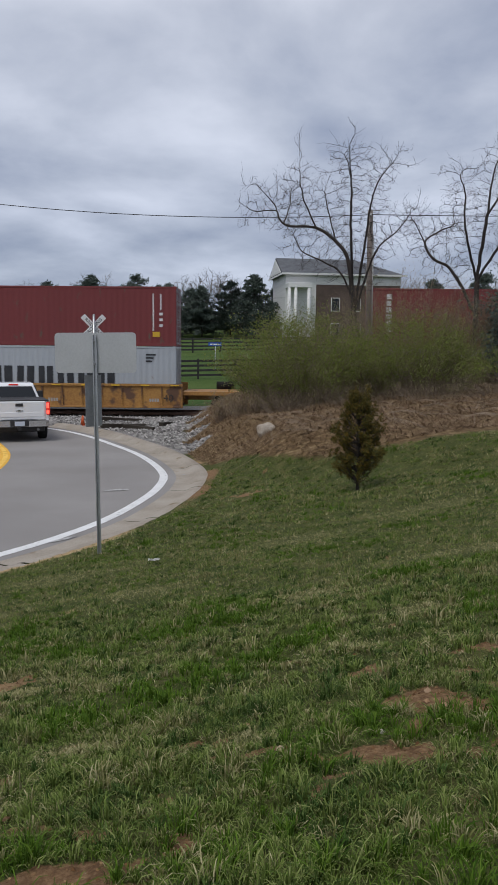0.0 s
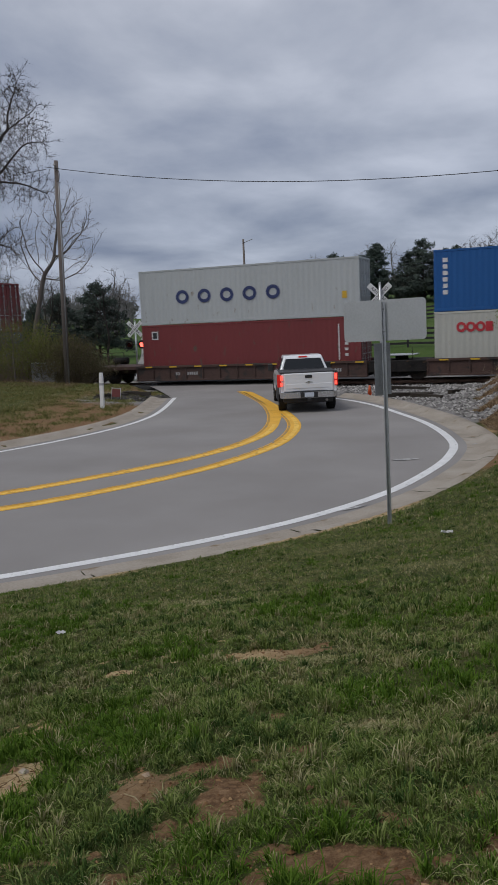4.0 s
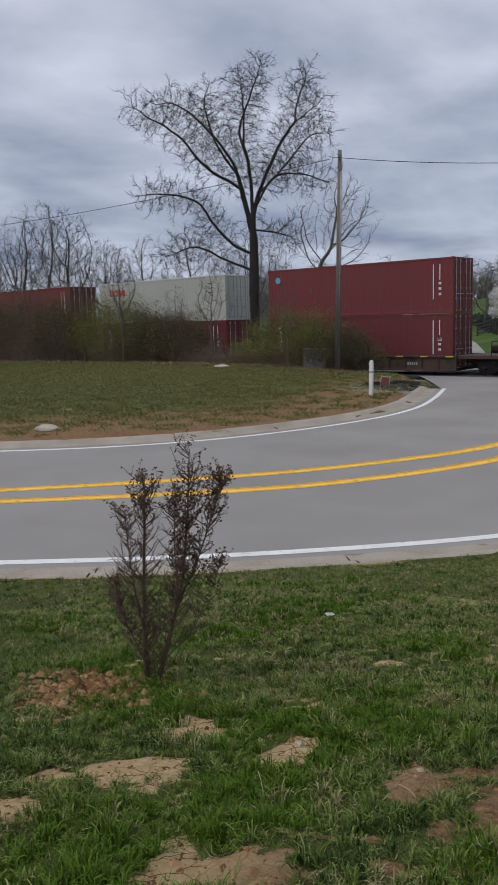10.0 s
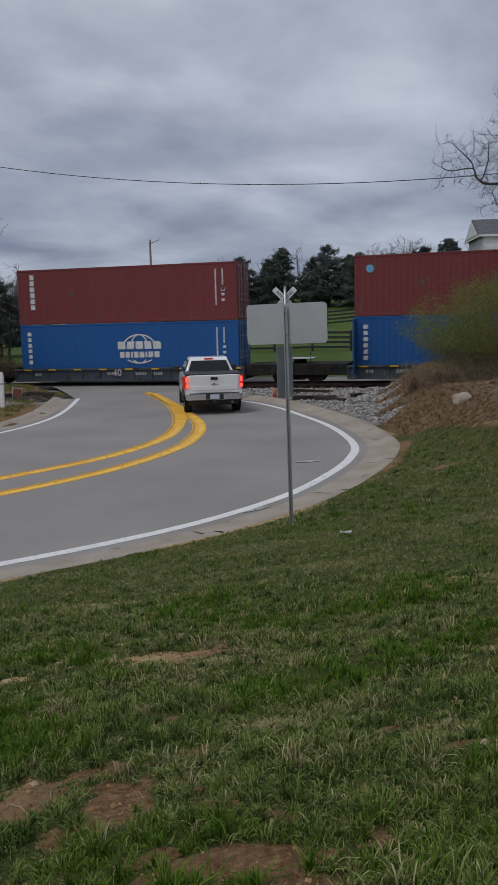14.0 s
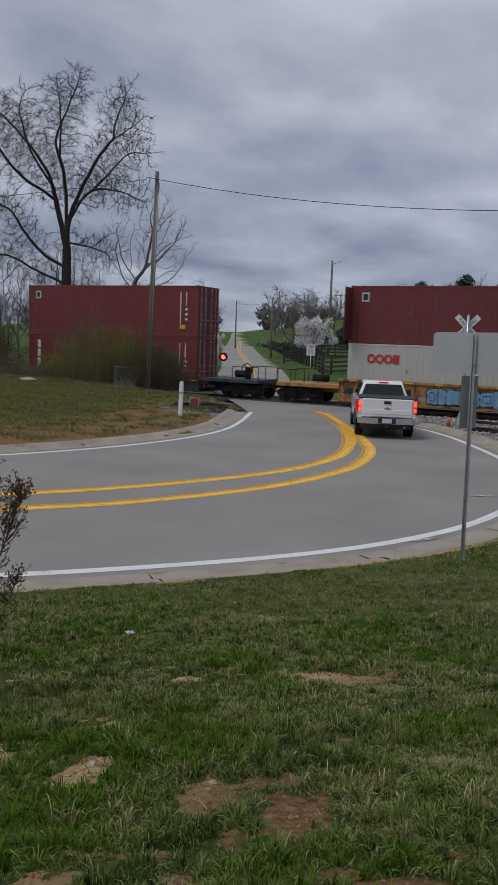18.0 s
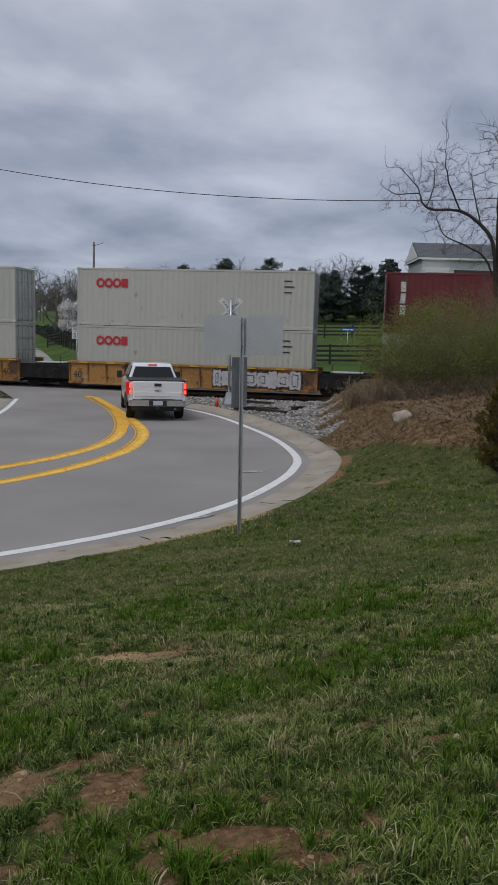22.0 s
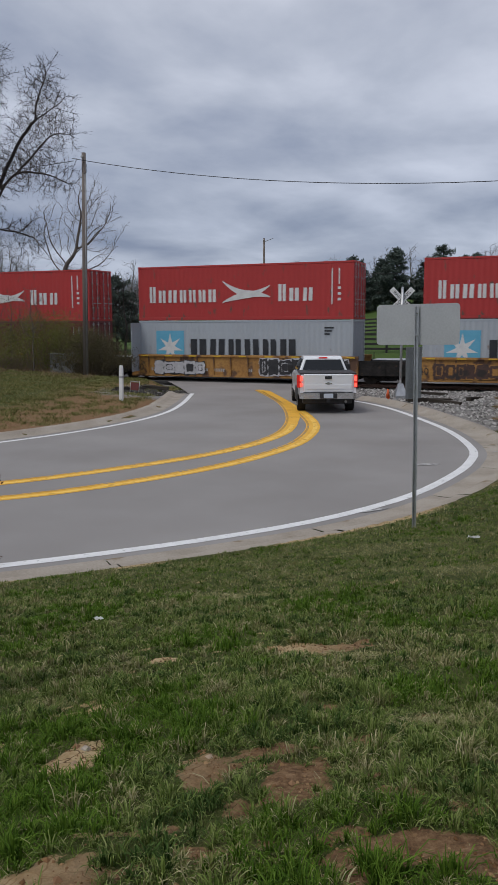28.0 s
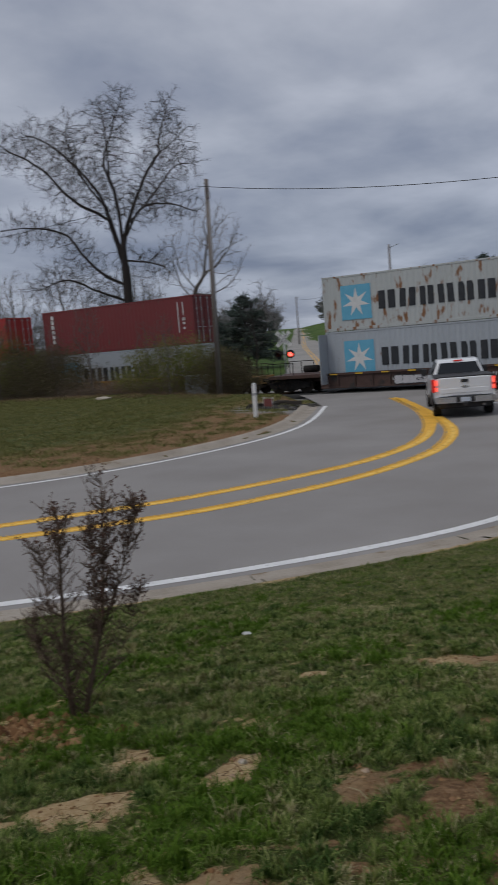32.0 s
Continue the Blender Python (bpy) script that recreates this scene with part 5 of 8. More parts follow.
def pickup(x, y, turn):
    t = tagged(empty("pickup_truck", pose(x, y, 0.0, 0, 0, turn)), "white crew-cab pickup truck waiting at the crossing, brake lights lit", "pickup truck")
    # lower body: cross-sections from tail to nose
    def ring(yy, w, z0, z1, tuck=0.05):
        return [(-w + tuck, yy, z0), (w - tuck, yy, z0), (w, yy, z0 + 0.16), (w, yy, z1 - 0.1), (w - 0.05, yy, z1), (-w + 0.05, yy, z1), (-w, yy, z1 - 0.1), (-w, yy, z0 + 0.16)]
    body = lofted([ring(0.12, 0.96, 0.52, 1.34), ring(0.5, 0.985, 0.5, 1.345), ring(2.0, 1.0, 0.42, 1.33), ring(4.3, 1.0, 0.42, 1.28), ring(5.2, 0.985, 0.42, 1.2), ring(5.62, 0.93, 0.45, 1.1), ring(5.78, 0.86, 0.5, 1.0)])
    part("body", rounded(body, 0.025), CAR_WHITE, t, smooth=False)
    part("bed_rail", box(-0.97, 0.97, 0.14, 1.95, 1.345, 1.40, 0.015), BLACK_PLASTIC, t, "black bed cover and rail caps")
    cab = lofted([[(-0.9, a, 1.3), (0.9, a, 1.3), (wt, b, zt), (-wt, b, zt)] for a, b, wt, zt in ((1.98, 2.2, 0.70, 1.80), (2.1, 2.5, 0.70, 1.875), (3.2, 3.3, 0.70, 1.885), (4.55, 3.75, 0.68, 1.84))])
    part("cab", rounded(cab, 0.045), CAR_WHITE, t)
    part("rear_window", lofted([[(-0.76, 1.985 + q, 1.405), (0.76, 1.985 + q, 1.405), (0.63, 2.165 + q, 1.765), (-0.63, 2.165 + q, 1.765)] for q in (-0.012, 0.03)]), DARK_GLASS, t)
    part("windscreen", lofted([[(-0.78, 4.47 + q, 1.36), (0.78, 4.47 + q, 1.36), (0.63, 3.82 + q, 1.79), (-0.63, 3.82 + q, 1.79)] for q in (-0.03, 0.03)]), DARK_GLASS, t)
    for s in (-1, 1):
        for a0, a1, b0, b1 in ((2.2, 3.05, 2.38, 3.05), (3.13, 4.2, 3.13, 3.72)):
            part("side_window", lofted([[(s * (0.905 + q), a0, 1.37), (s * (0.905 + q), a1, 1.37), (s * (0.745 + q), b1, 1.78), (s * (0.745 + q), b0, 1.78)] for q in (-0.02, 0.012)]), DARK_GLASS, t)
        lamp = part("tail_lamp", rounded(box(s * 0.975 - 0.095, s * 0.975 + 0.03, 0.08, 0.3, 0.9, 1.33), 0.02), TAIL_RED, t, "red tail lamp, lit")
        part("brake_lamp", rounded(box(s * 0.93 - 0.045, s * 0.93 + 0.045, 0.066, 0.1, 1.12, 1.3), 0.012), BRAKE_GLOW, lamp, "glowing red brake lamp")
        part("brake_lamp", rounded(box(s * 0.93 - 0.045, s * 0.93 + 0.045, 0.068, 0.1, 0.93, 1.06), 0.012), BRAKE_GLOW, lamp)
        m = bmesh.new()
        add_box(m, s * 1.02 - 0.02, s * 1.02 + 0.02, 4.0, 4.06, 1.28, 1.34)
        add_box(m, s * 1.12 - 0.1, s * 1.12 + 0.1, 3.98, 4.1, 1.24, 1.52, 0.03)
        part("wing_mirror", finish(m), BLACK_PLASTIC, t)
        part("wheel_arch", lofted([[(s * 1.005 + q, 1.24 + 0.52 * math.cos(a), 0.42 + 0.5 * math.sin(a)) for a in np.linspace(0, math.pi, 9)] for q in (-0.05, 0.008)]), BLACK_PLASTIC, t)
    tail = bmesh.new()
    add_box(tail, -0.845, 0.845, 0.07, 0.14, 0.74, 1.36, 0.025)
    add_box(tail, -0.8, 0.8, 0.055, 0.075, 0.84, 1.0, 0.01)
    gate = part("tailgate", finish(tail), CAR_WHITE, t)
    part("handle", rounded(box(-0.12, 0.12, 0.045, 0.075, 1.19, 1.29), 0.01), BLACK_PLASTIC, gate, "black tailgate handle")
    part("badge", prism([(-0.12, 1.06), (-0.04, 1.06), (-0.04, 1.085), (0.04, 1.085), (0.04, 1.06), (0.12, 1.06), (0.14, 1.03), (0.04, 1.03), (0.04, 1.005), (-0.04, 1.005), (-0.04, 1.03), (-0.10, 1.03)], "y", 0.045, 0.06), CHROME, gate, "small metal badge")
    part("seam", box(-0.85, 0.85, 0.1, 0.125, 0.725, 0.745), BLACK_PLASTIC, gate)
    bump = bmesh.new()
    add_prism(bump, [(-0.98, 0.0 + 0.25), (-0.96, 0.06), (-0.85, -0.02), (0.85, -0.02), (0.96, 0.06), (0.98, 0.25)], "z", 0.52, 0.72)
    bp = part("rear_bumper", rounded(bump, 0.015), CHROME, t, "chrome rear bumper")
    part("step_pad", box(-0.55, 0.55, 0.0, 0.2, 0.72, 0.735), BLACK_PLASTIC, bp)
    part("number_plate", box(-0.16, 0.16, -0.035, -0.02, 0.55, 0.70, 0.004), PLATE, bp, "pale blank number plate")
    part("bumper_recess", box(-0.3, 0.3, -0.028, -0.016, 0.53, 0.715), BLACK_PLASTIC, bp)
    part("hitch", box(-0.06, 0.06, -0.06, 0.3, 0.4, 0.5, 0.01), BLACK_PLASTIC, t)
    part("high_brake_lamp", rounded(box(-0.16, 0.16, 2.19, 2.26, 1.805, 1.85), 0.01), TAIL_RED, t, "high red brake lamp")
    part("underbody", box(-0.85, 0.85, 0.3, 5.5, 0.32, 0.55, 0.03), BLACK_PLASTIC, t)
    part("exhaust", tube([(0.62, 0.2, 0.4), (0.62, 0.7, 0.4)], 0.045, 8), DULL_STEEL, t)
    tyre = bmesh.new()
    prof = [(-0.13, 0.27), (-0.14, 0.36), (-0.115, 0.40), (0.115, 0.40), (0.14, 0.36), (0.13, 0.27)]
    rings = [[tyre.verts.new((a, r * math.cos(q), r * math.sin(q))) for q in (2 * math.pi * k / 28 for k in range(28))] for a, r in prof]
    for r0, r1 in zip(rings, rings[1:] + rings[:1]):
        for k in range(28):
            tyre.faces.new((r0[k], r0[(k + 1) % 28], r1[(k + 1) % 28], r1[k]))
    tyre_me = mesh_of("tyre", finish(tyre, True), RUBBER, True)
    rim = bmesh.new()
    add_tube(rim, [(-0.09, 0, 0), (0.09, 0, 0)], 0.272, 24)
    for k in range(6):
        a = 2 * math.pi * k / 6
        add_tube(rim, [(0.1, 0, 0), (0.105, 0.24 * math.cos(a), 0.24 * math.sin(a))], 0.032, 6)
    rim_me = mesh_of("rim", finish(rim), RIM)
    for wx in (-0.86, 0.86):
        for wy in (1.22, 4.85):
            w = part("wheel", rim_me, None, t)
            w.location, w.rotation_euler = (wx, wy, 0.40), (0, 0, 0 if wx > 0 else math.pi)
            part("tyre", tyre_me, None, w)
    return t


pickup(-7.80, 26.55, 21.5)

# ---- signs, masts, poles ----
def road_sign_back(x, y, turn):
    z = gz_at(x, y)
    s = tagged(empty("road_sign", pose(x, y, z, 0, -0.7, turn)), "bare aluminium back of a wide road sign on a steel post", "road sign")
    pl = bmesh.new()
    out = []
    w, h0, h1, r = 0.56, 3.325 - z - 0.535, 3.325 - z, 0.05
    for cx, cz, a0 in ((w - r, h1 - r, 0), (-w + r, h1 - r, 90), (-w + r, h0 + r, 180), (w - r, h0 + r, 270)):
        out += [(cx + r * math.cos(radians(a0 + q)), cz + r * math.sin(radians(a0 + q))) for q in (0, 30, 60, 90)]
    add_prism(pl, out, "y", 0.03, 0.034)
    part("sign_plate", finish(pl), SIGN_BACK, s)
    post = bmesh.new()
    add_prism(post, [(u * 0.72, v * 0.72) for u, v in ((-0.04, -0.012), (-0.022, -0.012), (-0.014, 0.024), (0.014, 0.024), (0.022, -0.012), (0.04, -0.012), (0.04, -0.006), (0.026, -0.006), (0.018, 0.03), (-0.018, 0.03), (-0.026, -0.006), (-0.04, -0.006))], "z", -0.3, h1 - 0.03)
    part("post", finish(post), GALVANISED, s)
    for zz in (h0 + 0.12, h1 - 0.12):
        part("bolt", tube([(0, -0.025, zz), (0, 0.05, zz)], 0.012, 6), DULL_STEEL, s)
    mk = part("marker_plate", box(-0.15, 0.15, -0.002, 0.002, h0 - 0.72, h0 - 0.03, 0.001), DULL_STEEL, s, "narrow grey marker plate")
    mk.matrix_basis = pose(-0.05, 0.06, 0, 0, 0, 62)
    return s


SIGN_BACK = varied("sign_aluminium", [(0.46, 0.465, 0.46), (0.54, 0.545, 0.54)], 2.0, 40, rough=0.38, metal=0.45, bump=0.04, depth=0.004)
road_sign_back(-2.03, 10.78, -6)

BOARD_WHITE = varied("board_white", [(0.66, 0.66, 0.65), (0.78, 0.78, 0.77)], 4, 30, rough=0.5, bump=0)
LAMP_OFF = plain("lamp_lens_dark", (0.05, 0.008, 0.008), 0.15)
LAMP_LIT = plain("lamp_lens_lit", (0.9, 0.1, 0.08), 0.2, glow=((1.0, 0.10, 0.07), 3.0))
ORANGE_PLASTIC = plain("orange_plastic", (0.62, 0.11, 0.03), 0.6)


def crossing_signal(x, y, turn, lit, label, lamp=2.42, cross=3.95):
    z = gz_at(x, y)
    s = tagged(empty("crossing_signal", pose(x, y, z, 0, 0, turn)), label, "crossing signal")
    part("mast", tube([(0, 0, 0), (0, 0, cross + 0.45)], 0.055, 10), GALVANISED, s)
    part("mast_cap", tube([(0, 0, cross + 0.45), (0, 0, cross + 0.51)], [0.065, 0.03], 10), GALVANISED, s)
    part("base", lofted([[(a * w, b * w, zz) for a, b in ((-1, -1), (1, -1), (1, 1), (-1, 1))] for w, zz in ((0.24, -0.1), (0.24, 0.12), (0.12, 0.5), (0.1, 0.6))]), GALVANISED, s)
    for k, (ry, words) in enumerate(((45, "CROSSING"), (-45, "RAILROAD"))):
        arm = part("cross_arm", box(-0.61, 0.61, -0.006, 0.006, -0.115, 0.115, 0.003), BOARD_WHITE, s, "white crossbuck board with black letters")
        arm.matrix_basis = pose(0, -0.075 - 0.014 * k, cross) @ pose(0, 0, 0, 0, ry, 0)
        for side in (-1, 1):
            text(arm, words, 0.19, pose(0, -0.009 if side < 0 else 0.009, 0, 90, 0, 0) if side < 0 else pose(0, 0.009, 0, 90, 0, 180), DECAL_BLACK)
    part("lamp_bar", tube([(-0.42, 0, lamp), (0.42, 0, lamp)], 0.035, 8), UNDERSIDE, s)
    for k, u in enumerate((-0.40, 0.40)):
        d = part("lamp_disc", tube([(u, -0.09, lamp), (u, -0.075, lamp)], 0.27, 24), UNDERSIDE, s, "black round lamp background")
        part("lens", tube([(u, -0.125, lamp), (u, -0.092, lamp)], [0.135, 0.15], 18), LAMP_LIT if k == lit else LAMP_OFF, d, "glowing red lens" if k == lit else "dark red lens")
        part("hood", lofted([[(u + 0.165 * math.cos(a), yy, lamp + 0.165 * math.sin(a)) for a in np.linspace(0.15, math.pi - 0.15, 9)] + [(u + 0.15 * math.cos(a), yy, lamp + 0.15 * math.sin(a)) for a in np.linspace(math.pi - 0.15, 0.15, 9)] for yy in (-0.33, -0.09)]), UNDERSIDE, d)
        part("lamp_housing", tube([(u, -0.075, lamp), (u, 0.16, lamp)], [0.15, 0.11], 14), UNDERSIDE, d)
    return s


crossing_signal(-24.3, 44.9, 12, 1, "railroad crossing signal with white crossbuck, red lamp flashing", 2.24, 3.2)
crossing_signal(-6.55, 32.7, -158, 0, "railroad crossing signal seen from behind, white crossbuck")
for x, y in ((-6.95, 32.2),):
    cone = bmesh.new()
    add_box(cone, -0.12, 0.12, -0.12, 0.12, 0.0, 0.03)
    add_tube(cone, [(0, 0, 0.03), (0, 0, 0.42)], [0.09, 0.03], 12)
    part("x", cone, ORANGE_PLASTIC).name = "traffic_cone"
    tc_ob = scene.objects[-1]
    tc_ob.location = (x, y, gz_at(x, y) - 0.005)
    tagged(tc_ob, "small faded orange marker cone standing on gravel", "traffic cone")


wb = tagged(empty("warning_board", pose(-17.1, 29.6, gz_at(-17.1, 29.6), 0, 6, 18)), "small faded red board in a white frame by the verge", "sign")
part("board", box(-0.17, 0.17, -0.008, 0.008, 0.14, 0.46, 0.003), plain("faded_red", (0.17, 0.045, 0.04), 0.7), wb)
for u in (-0.185, 0.185):
    part("leg", tube([(u, 0, -0.1), (u, 0, 0.54)], 0.012, 6), GALVANISED, wb)
part("top_rail", tube([(-0.185, 0, 0.5), (0.185, 0, 0.5)], 0.012, 6), GALVANISED, wb)


def utility_pole(x, y, top, lean, arm=0.0, label=""):
    z = gz_at(x, y)
    p = tagged(empty("utility_pole", pose(x, y, z, lean[0], lean[1], 0)), label or "weathered wooden utility pole", "utility pole")
    part("pole", tube([(0, 0, -0.4), (0, 0, (top - z) * 0.5), (0, 0, top - z)], [0.15, 0.13, 0.105], 12), WOOD_POLE, p)
    part("insulator", tube([(0.0, -0.12, top - z - 0.25), (0.0, -0.2, top - z - 0.2)], [0.03, 0.06], 8), DULL_STEEL, p)
    if arm:
        part("lamp_arm", tube([(0, 0, top - z - 0.4), (arm, 0, top - z - 0.05)], 0.03, 6), DULL_STEEL, p)
    else:
        part("wire_coil", tube([(0.12 + 0.14 * math.cos(q), -0.13, top - z - 0.75 + 0.28 * math.sin(q)) for q in (2 * math.pi * j / 14 for j in range(15))], 0.012, 5), BLACK_PLASTIC, p)
        part("conduit", tube([(0.13, -0.08, 0), (0.12, -0.08, top - z - 1.0)], 0.03, 6), DULL_STEEL, p)
    return p


utility_pole(-23.6, 36.0, 11.55, (0, 1.6))
utility_pole(4.65, 34.0, 8.85, (0, -0.5))
utility_pole(-32.1, 85.0, 12.3, (0, 0), 1.1, "thin grey utility pole in the pasture")
utility_pole(-46.0, 100.0, 9.2, (0, 0), 0.8, "thin grey utility pole by the far lane")
utility_pole(-72, 140.0, 11.0, (0, 0), 0.8, "thin grey utility pole by the far lane")


def cable(name, a, b, sag, r=0.016, label=""):
    a, b = Vector(a), Vector(b)
    pts = [a.lerp(b, k / 24) - Vector((0, 0, sag * 4 * (k / 24) * (1 - k / 24))) for k in range(25)]
    return tagged(part(name, tube(pts, r, 5), BLACK_PLASTIC), label, "cable")


cable("overhead_cable", (-23.9, 35.9, 11.3), (4.65, 33.9, 8.65), 0.95, label="thin black overhead cable strung between two poles")
cable("overhead_cable", (-23.9, 36.0, 11.2), (-75.0, 34.0, 11.5), 0.9, label="thin black overhead cable running off along the tracks")
cable("overhead_cable", (4.65, 33.9, 8.65), (55.0, 27.0, 10.5), 0.9, label="thin black overhead cable beyond the trees")
cable("overhead_cable", (-32.1, 84.9, 8.6), (-46.0, 99.9, 8.6), 0.4, 0.02, label="thin dark cable over the far lane")
cable("overhead_cable", (-32.1, 84.9, 8.6), (10.5, 92, 9.5), 0.7, 0.02, label="thin dark cable over the pasture")
cable("overhead_cable", (-46.0, 99.9, 8.6), (-72, 139.9, 10.6), 0.4, 0.02, label="thin dark cable along the far lane")

post_z = gz_at(-15.95, 26.6)
pp = tagged(empty("marker_post", pose(-15.95, 26.6, post_z, 0, 1.5, 0)), "white plastic marker post in the grass by the kerb", "marker post")
mp_bm = lofted([[(a * w, b * 0.045, zz) for a, b in ((-1, -1), (1, -1), (1, 1), (-1, 1))] for w, zz in ((0.075, -0.1), (0.075, 1.2), (0.05, 1.34))])
part("post", rounded(mp_bm, 0.01), BOARD_WHITE, pp)
part("cap", box(-0.078, 0.078, -0.048, 0.048, 0.86, 0.95), varied("post_grey_band", [(0.3, 0.31, 0.32), (0.4, 0.41, 0.42)], 5, 40), pp, "grey band")

cz_ = gz_at(-25.7, 37.4)
cab_ = tagged(empty("relay_cabinet", pose(-25.8, 37.4, cz_, 0, 0, 0)), "dull grey metal relay cabinet among bushes", "cabinet")
part("case", rounded(box(-0.75, 0.75, -0.35, 0.35, 0.1, 1.35), 0.02), DULL_STEEL, cab_)
for u in (-0.37, 0.37):
    dr = part("door", box(u - 0.34, u + 0.34, -0.365, -0.35, 0.18, 1.28, 0.004), DULL_STEEL, cab_)
    part("handle", box(u - 0.03, u + 0.03, -0.39, -0.365, 0.65, 0.85, 0.005), BLACK_PLASTIC, dr)
part("cabinet_lid", rounded(box(-0.8, 0.8, -0.4, 0.4, 1.35, 1.42), 0.01), GALVANISED, cab_)
part("plinth", box(-0.7, 0.7, -0.3, 0.3, -0.2, 0.1), CONCRETE, cab_)

sgz = gz_at(-20.9, 52)
sp = tagged(empty("speed_limit_sign", pose(-20.9, 52, sgz, 0, 0, 14)), "white speed limit sign on a thin steel post", "road sign")
part("sign_plate", box(-0.3, 0.3, -0.006, 0.006, 3.12 - sgz - 0.76, 3.12 - sgz, 0.003), BOARD_WHITE, sp)
part("post", tube([(0, 0.03, -0.2), (0, 0.03, 3.0 - sgz)], 0.03, 6), GALVANISED, sp)
text(sp, "SPEED", 0.15, pose(0, -0.008, 3.12 - sgz - 0.12, 90), DECAL_BLACK)
text(sp, "LIMIT", 0.15, pose(0, -0.008, 3.12 - sgz - 0.26, 90), DECAL_BLACK)
text(sp, "55", 0.42, pose(0, -0.008, 3.12 - sgz - 0.54, 90), DECAL_BLACK)
bz = gz_at(-3.3, 62)
bs = tagged(empty("street_name_sign", pose(-3.3, 62, bz, 0, 0, 0)), "blue street name sign with an unreadable white name", "road sign")
part("sign_plate", box(-0.52, 0.52, -0.006, 0.006, 3.4 - bz, 3.68 - bz, 0.003), plain("sign_blue", (0.02, 0.08, 0.36), 0.5), bs)
part("post", tube([(0, 0.03, -0.2), (0, 0.03, 3.5 - bz)], 0.03, 6), GALVANISED, bs)
part("name_bar", box(-0.4, 0.4, -0.01, -0.006, 3.49 - bz, 3.58 - bz), BOARD_WHITE, bs, "white bar in place of a name")

# ---- plank fences of the pasture ----
fence_post_me = mesh_of("post", box(-0.07, 0.07, -0.07, 0.07, -0.3, 1.42, 0.012), BLACK_FENCE)
FBOARDS = {}


def plank_fence(points, step=2.45, boards=4, label="black four-plank pasture fence"):
    f = tagged(empty("plank_fence"), label, "fence", group="pasture fences")
    line = smooth_line(points, step)
    line = even(line, max(2, int(np.linalg.norm(np.diff(line, axis=0), axis=1).sum() / step)))
    zs = [gz_at(*p) for p in line]
    for k, (p, z) in enumerate(zip(line, zs)):
        put(part("post", fence_post_me, None, f), p[0], p[1], z)
        if k + 1 < len(line):
            q, z2 = line[k + 1], zs[k + 1]
            d = Vector((q[0] - p[0], q[1] - p[1], z2 - z))
            key = round(d.length, 2)
            if key not in FBOARDS:
                FBOARDS[key] = mesh_of("plank", box(0, d.length, -0.095, -0.07, -0.075, 0.075, 0.004), BLACK_FENCE)
            for b in range(boards):
                o = part("plank", FBOARDS[key], None, f)
                o.matrix_basis = Matrix.Translation((p[0], p[1], z + 0.28 + b * 0.33)) @ d.to_track_quat("X", "Z").to_matrix().to_4x4()
    return f


plank_fence([(-24.5, 63), (-21.0, 57.5), (-14, 55.5), (-5, 56.5), (6, 58.5), (22, 60)])
plank_fence([(-37, 84), (-22, 74), (-8, 75.5), (0, 78), (14, 82)])
plank_fence([(-23.6, 61.5), (-34.6, 82), (-48.2, 108), (-62.2, 135)])


